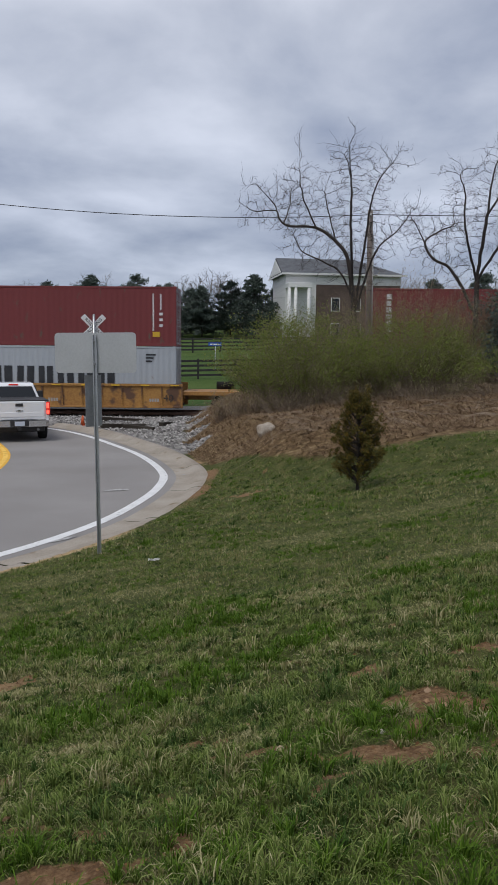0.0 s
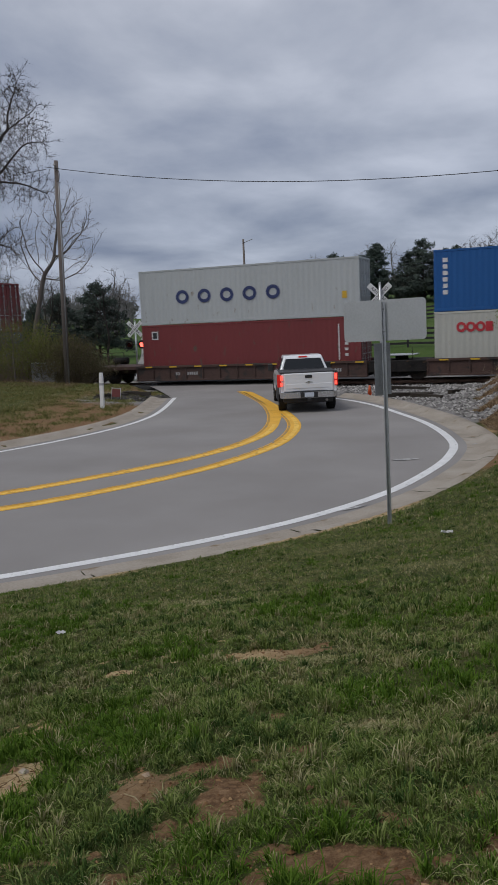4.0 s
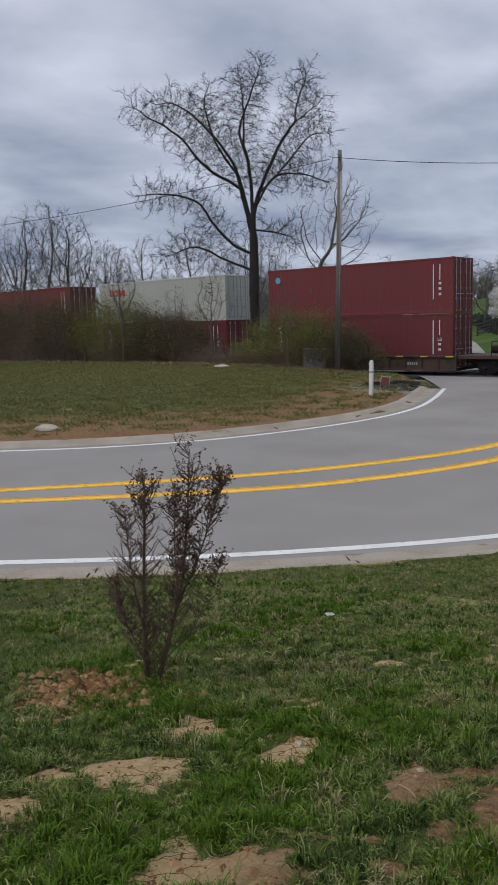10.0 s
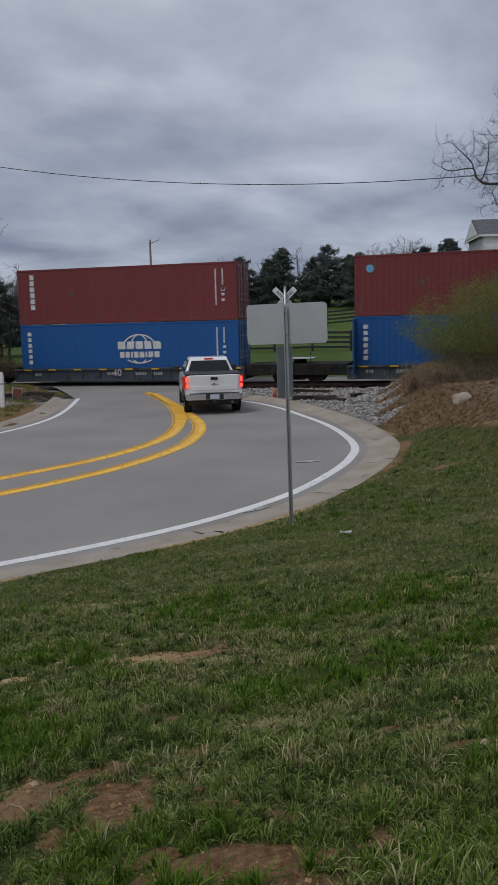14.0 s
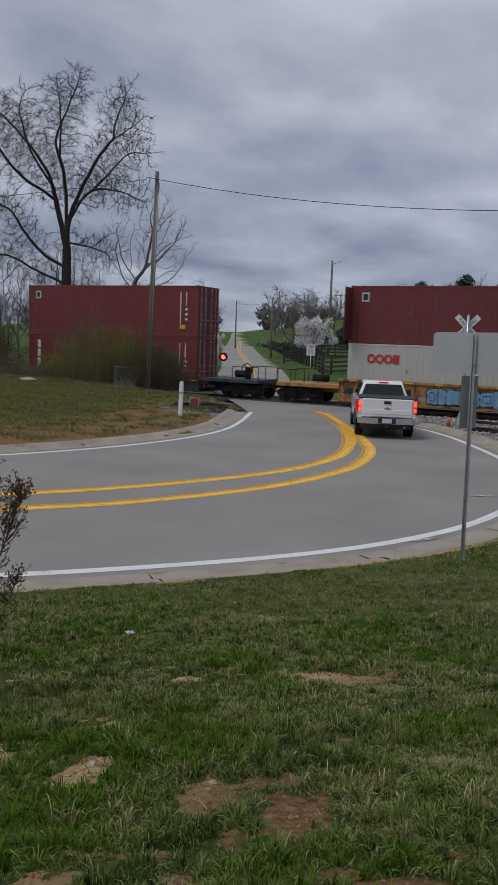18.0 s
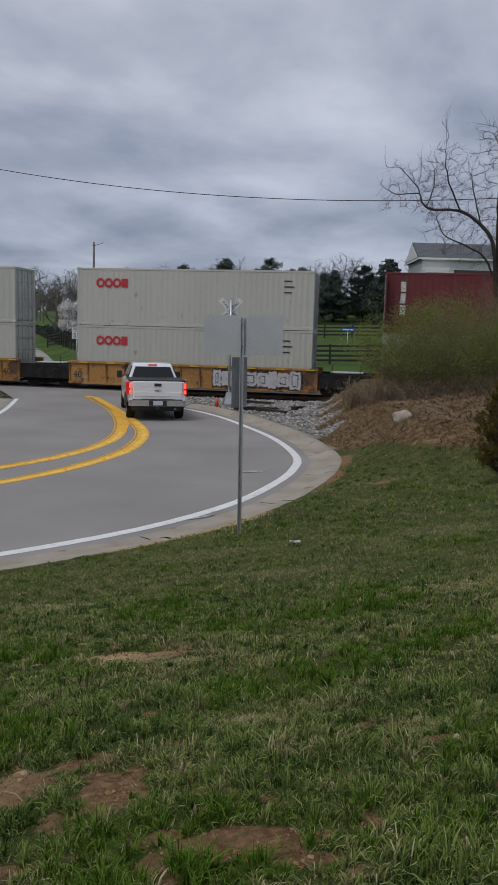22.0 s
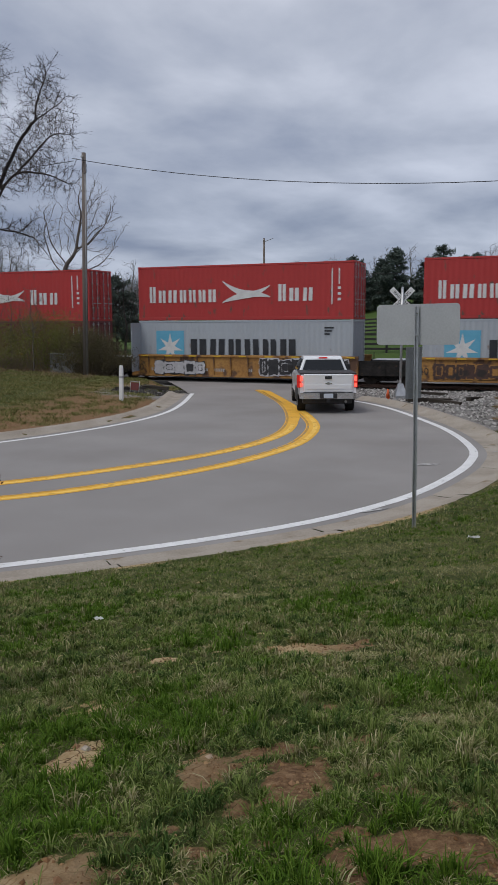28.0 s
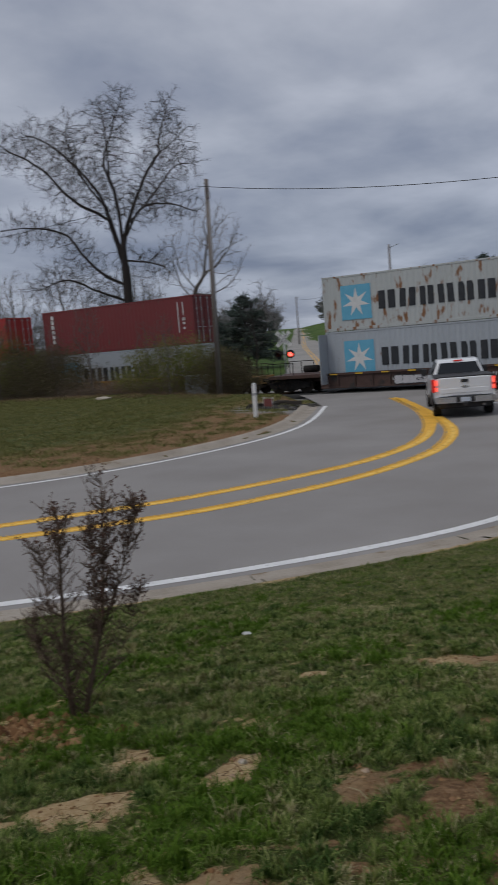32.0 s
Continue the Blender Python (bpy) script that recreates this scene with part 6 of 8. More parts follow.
# ---- trees ----
def grow_tree(seed, trunk, crown, n=900, step=0.35, kill=0.55, reach=6.0, r_tip=0.012, power=1.9, r0=0.3, wander=0.25, twig=0.5, per=2, limbs=(), fuzz=1.0, rise=0.25):
    """Limbs that grow towards free places in the crown (ellipsoids x, y, z, rx, ry, rz, share) and about the given main limbs (rows of x, z), joined into limbs and twigs."""
    rnd = np.random.RandomState(seed)
    pts = []
    for cx, cy, cz, rx, ry, rz, share in crown:
        m = int(n * share)
        u = rnd.normal(size=(m, 3))
        u = u / np.linalg.norm(u, axis=1)[:, None] * (rnd.rand(m, 1) ** 0.4)
        pts.append(u * (rx, ry, rz) + (cx, cy, cz))
    nodes, parent = [], []
    for k in range(len(trunk) - 1):
        p, q = np.array(trunk[k], float), np.array(trunk[k + 1], float)
        m = max(1, int(np.linalg.norm(q - p) / step))
        for j in range(m):
            parent.append(len(nodes) - 1)
            nodes.append(p + (q - p) * (j + 1) / m)
    for row in limbs:
        ctrl = np.array(row, float).reshape(-1, 2)
        at = int(np.argmin([np.hypot(v[0] - ctrl[0, 0], v[2] - ctrl[0, 1]) for v in nodes]))
        way = smooth_line([(nodes[at][0], nodes[at][2])] + [tuple(c) for c in ctrl[1:]], step)[1:]
        way = way[: max(2, int(len(way) * 0.92))]
        slant = rnd.normal() * 0.35
        for j, (px_, pz_) in enumerate(way):
            parent.append(at)
            at = len(nodes)
            wob = rnd.normal(size=3) * step * 0.13
            nodes.append(np.array([px_, nodes[parent[-1]][1] + slant * step, pz_]) + wob)
        tail = np.array(nodes[-len(way):])
        m = int(n * len(way) / 40)
        pick = tail[(len(way) * (0.25 + 0.75 * rnd.rand(m))).astype(int).clip(0, len(way) - 1)]
        cloud = rnd.normal(size=(m, 3)) * fuzz + (0, 0, 0.1 * fuzz)
        pts.append(pick + cloud)
    pts = np.concatenate(pts)
    best, near = np.full(len(pts), 1e9), np.zeros(len(pts), int)

    def seen(first):
        for k in range(first, len(nodes)):
            dd = np.linalg.norm(pts - nodes[k], axis=1)
            hit = dd < best
            best[hit] = dd[hit]
            near[hit] = k

    seen(len(nodes) * 3 // 5 if not len(limbs) else 0)
    shoots = {}
    for _ in range(140):
        live = (best < reach) & (best > kill)
        if not live.any():
            break
        first = len(nodes)
        for k in np.unique(near[live]):
            if shoots.get(k, 0) > 2:
                continue
            shoots[k] = shoots.get(k, 0) + 1
            v = pts[live & (near == k)] - nodes[k]
            d = (v / np.linalg.norm(v, axis=1)[:, None]).sum(0)
            up_ = nodes[k] - nodes[max(0, parent[k])]
            d = d / (np.linalg.norm(d) + 1e-6) + 0.45 * up_ / (np.linalg.norm(up_) + 1e-6) + rnd.normal(size=3) * wander
            nodes.append(nodes[k] + d / np.linalg.norm(d) * step)
            parent.append(k)
        if len(nodes) == first:
            break
        seen(first)
        keep = best > kill
        pts, best, near = pts[keep], best[keep], near[keep]
        if len(pts) == 0 or len(nodes) > 6000:
            break
    count = len(nodes)
    thick = np.zeros(count)
    kids_ = [[] for _ in range(count)]
    for k in range(count - 1, -1, -1):
        thick[k] = max(thick[k], 1.0)
        if parent[k] >= 0:
            thick[parent[k]] += thick[k]
            kids_[parent[k]].append(k)
    rad = thick ** (1 / power)
    rad = r_tip + (rad - 1) / max(1e-6, rad.max() - 1) * (r0 - r_tip)
    boughs, twigs = ([], []), ([], [])

    def tube_into(store, line, radii, sides):
        V, F = store
        base, ref = len(V), None
        line = [Vector(p) for p in line]
        for k, p in enumerate(line):
            d = (line[min(k + 1, len(line) - 1)] - line[max(k - 1, 0)]).normalized()
            a = d.orthogonal().normalized() if ref is None else (ref - d * ref.dot(d)).normalized()
            ref = a
            b = d.cross(a)
            for j in range(sides):
                q = 2 * math.pi * j / sides
                V.append(tuple(p + (a * math.cos(q) + b * math.sin(q)) * radii[k]))
        for k in range(len(line) - 1):
            for j in range(sides):
                F.append((base + k * sides + j, base + k * sides + (j + 1) % sides, base + (k + 1) * sides + (j + 1) % sides, base + (k + 1) * sides + j))

    starts = [(-1, 0)]
    while starts:
        frm, k = starts.pop()
        line, radii = ([nodes[frm]], [rad[k]]) if frm >= 0 else ([np.array(trunk[0], float)], [r0 * 1.3])
        while True:
            line.append(nodes[k])
            radii.append(rad[k])
            if not kids_[k]:
                break
            nxt = max(kids_[k], key=lambda c: thick[c])
            starts += [(k, c) for c in kids_[k] if c != nxt]
            k = nxt
        if len(line) > 3:
            mid_line = [line[0]] + [(line[j - 1] + 2 * line[j] + line[j + 1]) / 4 for j in range(1, len(line) - 1)] + [line[-1]]
        else:
            mid_line = line
        big = radii[0] > r_tip * 3.2
        tube_into(boughs if big else twigs, mid_line, radii, 9 if radii[0] > 0.5 * r0 else (6 if big else 3))
        for j in range(2 if big else 1, len(mid_line)):
            if radii[j] < r_tip * 3.5:
                d = mid_line[j] - mid_line[j - 1]
                d = d / (np.linalg.norm(d) + 1e-9)
                for _ in range(per):
                    v = d + rnd.normal(size=3) * 0.55 + (0, 0, rise)
                    v = v / np.linalg.norm(v) * twig * rnd.uniform(0.5, 1.2)
                    w = v + rnd.normal(size=3) * 0.25 * twig
                    tube_into(twigs, [mid_line[j], mid_line[j] + v * 0.5, mid_line[j] + w], [r_tip * 0.7, r_tip * 0.55, r_tip * 0.3], 3)
    return boughs, twigs


def bare_tree(name, x, y, label, mat=BARK, turn=0, **kw):
    boughs, twigs = grow_tree(**kw)
    t = tagged(empty(name, pose(x, y, gz_at(x, y), 0, 0, turn)), label, "tree")
    cast("trunk", *boughs, mat, t, True)
    cast("crown", *twigs, mat, t, True)
    return t


bare_tree("bare_tree", -38.55, 47.8, "tall bare tree with a wide dark crown behind the tracks", turn=38, seed=5, trunk=[(0, 0, -0.4), (-0.05, 0, 4.5), (0.0, 0, 8.6), (-0.05, 0, 11.2)], crown=[],
          limbs=[(-0.1, 9.0, -0.8, 12.6, -1.4, 14.6, -3.1, 17.0, -5.3, 19.0, -7.9, 19.5), (-0.05, 11.2, -0.2, 14.4, -0.8, 16.6, 0.0, 18.8, 1.2, 21.9), (0.1, 10.6, 0.9, 13.4, 2.1, 15.8, 3.2, 17.4, 4.6, 18.6, 5.9, 19.7),
                 (3.2, 17.4, 3.6, 19.4, 4.5, 21.6), (0.5, 12.4, 2.6, 14.4, 4.5, 16.4, 6.2, 16.2), (-0.3, 7.9, -1.7, 8.8, -3.1, 10.4, -3.9, 11.7, -6.0, 12.4, -9.0, 12.4), (-1.2, 12.6, -3.4, 14.2, -5.1, 16.1, -7.2, 17.2, -8.3, 18.0),
                 (0.2, 11.3, 1.6, 13.2, 3.7, 13.2, 5.4, 12.4), (-0.3, 6.8, -2.1, 7.5, -4.3, 8.5, -6.9, 7.6), (-0.9, 13.6, -2.4, 15.6, -3.2, 18.0, -3.0, 19.6), (0.0, 9.6, 1.9, 9.4, 3.4, 9.0), (-0.3, 15.6, -0.5, 18.4, -0.7, 21.0)],
          n=1000, fuzz=0.62, step=0.26, kill=0.27, reach=2.0, r_tip=0.012, r0=0.36, wander=0.16, twig=0.48, per=3, power=1.8)
bare_tree("bare_tree", -33.4, 46.8, "slender bare tree beside the utility pole", mat=BARK_PALE, turn=36, seed=8, trunk=[(0, 0, -0.3), (0.3, 0, 3), (1.0, 0, 6)],
          crown=[(2.9, 0, 9.6, 2.4, 2.0, 3.4, 0.7), (0.5, 0, 9.0, 2.0, 1.6, 2.4, 0.3)], n=650, step=0.35, kill=0.5, r_tip=0.012, r0=0.16, wander=0.3, twig=0.6)
spreading = bare_tree("bare_tree", 3.7, 31.0, "leafless spreading tree with crooked limbs above bushes", seed=23, trunk=[(0, 0, -0.3), (0.05, 0, 1.5), (-0.05, 0, 3.2)], crown=[],
          limbs=[(-0.05, 3.2, -0.3, 5.2, -0.8, 5.9, -1.5, 6.4, -2.8, 6.6, -3.1, 7.3, -3.7, 8.0, -4.2, 8.6), (-3.1, 7.2, -4.0, 7.15, -4.3, 7.4), (-0.2, 3.4, -0.6, 4.6, -1.5, 5.1, -2.1, 5.4, -2.5, 6.2, -2.7, 6.6), (-0.05, 3.2, -0.3, 6.1, -0.35, 7.6, -0.6, 8.6, -1.0, 9.1),
                 (-0.05, 3.0, 0.3, 6.1, 0.5, 7.5, 1.1, 8.4, 1.7, 8.5), (0.0, 2.9, 0.8, 5.4, 1.7, 6.3, 2.4, 7.3), (-1.5, 6.4, -2.1, 7.6, -2.25, 8.9), (-0.8, 5.9, -1.1, 7.3, -1.2, 8.2), (-0.35, 7.6, -0.5, 9.3), (-2.8, 6.6, -2.5, 7.6, -2.6, 8.4)],
          n=300, fuzz=0.34, step=0.12, kill=0.15, reach=1.1, r_tip=0.006, r0=0.12, wander=0.14, twig=0.36, per=1, power=1.9, rise=0.5)
crooked = bare_tree("bare_tree", 8.3, 31.5, "leafless crooked tree beside evergreen growth", seed=31, trunk=[(0, 0, -0.3), (0.1, 0, 2), (0.1, 0, 4.2)], crown=[],
          limbs=[(0.1, 4.2, 0.3, 6.4, 0.45, 8.0, 0.9, 9.4), (0.0, 2.6, -0.7, 4.4, -1.4, 4.9, -1.7, 5.5, -1.4, 5.9, -0.2, 6.5, 0.2, 6.7), (-1.7, 5.5, -1.95, 6.2, -2.2, 6.7), (0.1, 3.8, -0.6, 5.9, -0.7, 7.2, -1.3, 8.1), (0.2, 4.0, 1.2, 6.0, 2.0, 7.6, 2.6, 8.4), (0.3, 6.4, 1.3, 8.2, 1.5, 9.0)],
          n=300, fuzz=0.36, step=0.12, kill=0.15, reach=1.1, r_tip=0.006, r0=0.12, wander=0.14, twig=0.36, per=1, power=1.9, rise=0.5)
for ob in (spreading, crooked):
    ob.matrix_basis = ob.matrix_basis @ Matrix.Scale(0.97, 4)
scrub_crown = [(0, 0, 7.6, 3.0, 3.0, 4.2, 0.8), (0.8, 0.3, 5.0, 3.2, 2.8, 2.2, 0.2)]
scrub = [bare_tree("bare_tree", x, 58, "grey bare tree in the scrub along the tracks", mat=m, seed=sd, trunk=[(0, 0, -0.3), (0.2, 0, 1.6), (lean_, 0, 3.6)], crown=scrub_crown, n=620, step=0.32, kill=0.45, r_tip=0.011, r0=0.17, wander=0.18, twig=0.55, per=3) for x, m, sd, lean_ in ((-61, BARK_PALE, 41, 0.3), (-67.5, BARK, 43, -0.4))]
for k, (x, y, s, r) in enumerate(((-52, 55, 0.95, 80), (-72, 57, 1.3, 130), (-79, 60, 1.45, 200), (-87, 62, 1.4, 20), (-57, 50, 0.85, 300), (-46, 54, 0.78, 240), (-44, 57, 0.8, 40), (-42, 62, 0.7, 10), (-98, 64, 1.3, 70), (-34, 58, 0.6, 150), (-64, 50, 0.9, 10), (-75, 52, 1.0, 100), (-92, 58, 1.3, 230), (-49, 60, 0.95, 190))):
    copy_thing(scrub[k % 2], pose(x, y, gz_at(x, y), 0, 0, r) @ Matrix.Scale(s, 4))
front_sapling = bare_tree("bare_sapling", -40.8, 36.5, "thin pale sapling in front of the passing train", mat=BARK_PALE, seed=51, trunk=[(0, 0, -0.3), (0.05, 0, 1), (0, 0, 2.4)], crown=[(0, 0, 5.2, 1.3, 1.2, 2.6, 1.0)], n=260, step=0.28, kill=0.36, r_tip=0.011, r0=0.075, wander=0.25, twig=0.45)
for x, y, s, r in ((-45.5, 37.0, 0.95, 90), (-33.5, 37.2, 0.82, 200), (-27.3, 36.6, 0.6, 40), (-29.5, 37.6, 0.62, 140), (-52, 37, 1.0, 10), (-36.6, 37.4, 0.7, 300)):
    copy_thing(front_sapling, pose(x, y, gz_at(x, y), 0, 0, r) @ Matrix.Scale(s, 4))
far_bare = bare_tree("bare_tree", -39.5, 91.8, "round-crowned bare tree on the far hill", mat=BARK_PALE, seed=61, trunk=[(0, 0, -0.3), (0.1, 0, 1.0), (0, 0, 2.0)], crown=[(0, 0, 4.9, 2.7, 2.7, 3.1, 1.0)], n=300, step=0.32, kill=0.48, r_tip=0.018, r0=0.16, wander=0.3, twig=0.6, per=2)
for x, y, s, r in ((-7.0, 108, 1.0, 30), (-4.6, 112, 0.95, 130), (-11, 122, 0.9, 210), (-20, 126, 0.8, 90), (-64, 150, 1.2, 0), (-52, 140, 1.0, 60), (5.5, 104, 1.1, 200), (17, 100, 1.0, 100)):
    copy_thing(far_bare, pose(x, y, gz_at(x, y), 0, 0, r) @ Matrix.Scale(s, 4))


# ---- leafy growth ----
def leaf_cloud(rnd, centres, n, size, flat=0.6):
    """Small leaves as bent quads about the given centres (x, y, z, radius)."""
    V, F = [], []
    for _ in range(n):
        cx, cy, cz, cr = centres[rnd.randrange(len(centres))]
        u = Vector((rnd.gauss(0, 1), rnd.gauss(0, 1), rnd.gauss(0, flat)))
        p = Vector((cx, cy, cz)) + u.normalized() * cr * rnd.random() ** 0.45
        a = Vector((rnd.uniform(-1, 1), rnd.uniform(-1, 1), rnd.uniform(-1, 1))).normalized()
        b = a.orthogonal().normalized() * size * rnd.uniform(0.5, 0.9)
        a = a * size * rnd.uniform(0.8, 1.6)
        k = len(V)
        V += [tuple(p - a), tuple(p + b), tuple(p + a), tuple(p - b)]
        F.append((k, k + 1, k + 2, k + 3))
    return V, F


def bush_parts(seed, w, d, h, stems, leaves, size, lean=0.5, thick=0.018, dome=False):
    rnd = random.Random(seed)
    SV, SF, tips = [], [], []

    def thin(pts, r):
        base = len(SV)
        for k, p in enumerate(pts):
            rr = r * (1 - 0.8 * k / (len(pts) - 1))
            for j in range(3):
                q = 2.094 * j
                SV.append((p[0] + rr * math.cos(q), p[1] + rr * math.sin(q), p[2]))
        for k in range(len(pts) - 1):
            for j in range(3):
                SF.append((base + 3 * k + j, base + 3 * k + (j + 1) % 3, base + 3 * k + 3 + (j + 1) % 3, base + 3 * k + 3 + j))

    for _ in range(stems):
        a, rr = rnd.uniform(0, 6.283), math.sqrt(rnd.random())
        x, y = 0.35 * w * rr * math.cos(a), 0.35 * d * rr * math.sin(a)
        dx, dy = 0.5 * w * rr * math.cos(a) * lean * 1.6 + rnd.gauss(0, 0.25), 0.5 * d * rr * math.sin(a) * lean * 1.6 + rnd.gauss(0, 0.25)
        top = h * rnd.uniform(0.72, 1.0) * (1 - 0.62 * rr ** 2.4) if dome else h * rnd.uniform(0.6, 1.0) * (1 - 0.35 * rr * rr)
        pts = [Vector((x + dx * t ** 1.4, y + dy * t ** 1.4, -0.15 + top * t)) + Vector((rnd.gauss(0, 0.05), rnd.gauss(0, 0.05), 0)) * t for t in (0, 0.3, 0.6, 0.85, 1.0)]
        thin(pts, thick)
        for q in range(5):
            k = rnd.randint(1, 4)
            d2 = Vector((rnd.gauss(0, 1), rnd.gauss(0, 1), rnd.uniform(0.2, 1.2))).normalized() * h * rnd.uniform(0.12, 0.26)
            thin([pts[k], pts[k] + d2 * 0.5 + Vector((0, 0, 0.03)), pts[k] + d2], thick * 0.45)
            if not dome or k > 1 or rnd.random() < 0.4:
                tips.append((*(pts[k] + d2 * 0.7), h * 0.09))
        tips += [(*pts[3], h * 0.09), (*pts[4], h * 0.07)]
    LV, LF = leaf_cloud(rnd, tips, leaves, size, 1.0)
    return (SV, SF), (LV, LF)


TWIG_DARK = varied("twig_dark_brown", [(0.09, 0.06, 0.043), (0.17, 0.12, 0.09)], 8, 60, rough=0.9, bump=0)
STEM_BROWN = varied("stem_brown", [(0.17, 0.13, 0.095), (0.29, 0.23, 0.18)], 4, 40, rough=0.9, bump=0)
LEAF_SPRING = island_material("leaf_spring_green", [(0.085, 0.115, 0.02), (0.15, 0.19, 0.036), (0.23, 0.265, 0.07), (0.17, 0.155, 0.07)], through=0.4)
LEAF_MOSS = island_material("leaf_mossy_green", [(0.095, 0.12, 0.025), (0.16, 0.185, 0.042), (0.23, 0.24, 0.07), (0.16, 0.14, 0.07)], through=0.4)
LEAF_OLIVE = island_material("leaf_olive_brown", [(0.14, 0.12, 0.06), (0.23, 0.20, 0.09), (0.32, 0.27, 0.155), (0.21, 0.155, 0.105)], through=0.4)
LEAF_BROWN = island_material("leaf_dark_brown_green", [(0.06, 0.055, 0.03), (0.105, 0.095, 0.045), (0.15, 0.13, 0.07), (0.10, 0.078, 0.055)], through=0.3)
LEAF_DARK = island_material("leaf_evergreen", [(0.035, 0.05, 0.043), (0.062, 0.082, 0.068), (0.10, 0.12, 0.10)])
LEAF_BLOSSOM = island_material("blossom_white", [(0.42, 0.40, 0.40), (0.6, 0.58, 0.57), (0.7, 0.69, 0.68)])
LEAF_RUST = island_material("leaf_russet", [(0.045, 0.022, 0.015), (0.085, 0.04, 0.028), (0.11, 0.06, 0.04), (0.06, 0.035, 0.03)])
LEAF_BRONZE = island_material("leaf_bronze_green", [(0.03, 0.032, 0.007), (0.065, 0.058, 0.012), (0.13, 0.08, 0.016), (0.045, 0.055, 0.012)])
DEAD_STRAW = island_material("straw", [(0.075, 0.042, 0.024), (0.165, 0.105, 0.06), (0.34, 0.25, 0.155), (0.12, 0.068, 0.042)])


def bush(name, x, y, w, d, h, seed, leaf, label, stems=120, leaves=4000, size=0.045, z=None, thick=0.018, dome=False):
    s, l = bush_parts(seed, w, d, h, stems, leaves, size, thick=thick, dome=dome)
    b = tagged(empty(name, pose(x, y, gz_at(x, y) if z is None else z)), label, "bush")
    cast("brushwood", *s, STEM_BROWN, b)
    cast("foliage", *l, leaf, b)
    return b


for k, (x, y, w, d, h) in enumerate(((1.55, 26.0, 4.0, 3.0, 3.15), (0.75, 26.3, 2.0, 2.0, 2.2), (5.2, 26.3, 3.6, 2.8, 2.85), (3.4, 26.9, 2.2, 2.2, 2.2), (6.1, 26.8, 1.8, 2.0, 2.0))):
    bush("bush", x, y, w, d, h, 100 + k, LEAF_SPRING, "dense twiggy bush in fresh yellow-green leaf", 240, (20000, 9000, 17000, 8000, 8000)[k], 0.024, thick=0.009, dome=True)
for k, (x, y, w, d, h) in enumerate(((2.4, 29.0, 3.0, 2.4, 3.4), (5.4, 29.4, 3.6, 2.4, 4.3), (7.9, 29.6, 2.6, 2.0, 3.6))):
    bush("bush", x, y, w, d, h, 105 + k, LEAF_OLIVE, "twiggy olive bush behind the greener ones", 320, 9000, 0.018, thick=0.009)
for k, (x, y, w, d, h) in enumerate(((10.2, 29.0, 3.2, 3.0, 5.4), (12.4, 30.0, 4.2, 3.2, 5.8), (9.2, 28.0, 2.0, 2.0, 3.0))):
    bush("evergreen_bush", x, y, w, d, h, 130 + k, LEAF_DARK, "dark evergreen bush below bare trees", 160, 18000, 0.04, dome=True)
for k, (x, y, w, d, h) in enumerate(((0.9, 24.3, 1.6, 0.9, 0.9), (-0.2, 25.0, 1.4, 0.9, 1.0), (3.0, 24.4, 1.8, 0.9, 0.8), (5.2, 24.2, 2.0, 0.9, 0.8), (7.4, 24.4, 2.2, 1.0, 0.9), (-1.0, 26.6, 1.0, 0.8, 1.1))):
    bush("brushwood_clump", x, y, w, d, h, 140 + k, LEAF_OLIVE, "low brown tangle of dead brush on the bank", 90, 700, 0.018, thick=0.008)
for k, (x, y, w, d, h, g) in enumerate(((-24.5, 37.5, 2.6, 1.5, 2.3, 0), (-27.6, 37.6, 4.3, 1.8, 3.0, 1), (-30.6, 37.7, 2.6, 1.6, 1.7, 2), (-33.4, 37.6, 4.0, 1.9, 1.9, 2), (-36.9, 37.8, 3.6, 1.9, 3.1, 0), (-39.6, 37.8, 3.2, 2.0, 3.3, 0),
                                               (-42.9, 37.6, 5.0, 2.2, 4.1, 1), (-48.2, 37.4, 4.2, 2.4, 3.9, 0), (-52.2, 37.2, 6.4, 2.6, 4.4, 0), (-58, 36.8, 6.0, 2.6, 4.6, 0), (-64, 36, 6, 2.8, 4.8, 1))):
    bush("bush", x, y, w * 1.3, d, h * (1.0 if g == 2 else 1.3), 150 + k, (LEAF_BROWN, LEAF_MOSS, DEAD_STRAW)[g], ("dark brown tangled bush beside the tracks, budding", "tangled bush beside the tracks in first green leaf", "low tangle of dead straw-brown stalks and briars")[g], (300, 300, 420)[g], (24000, 24000, 1500)[g], (0.03, 0.03, 0.03)[g], thick=0.014, dome=g < 2)


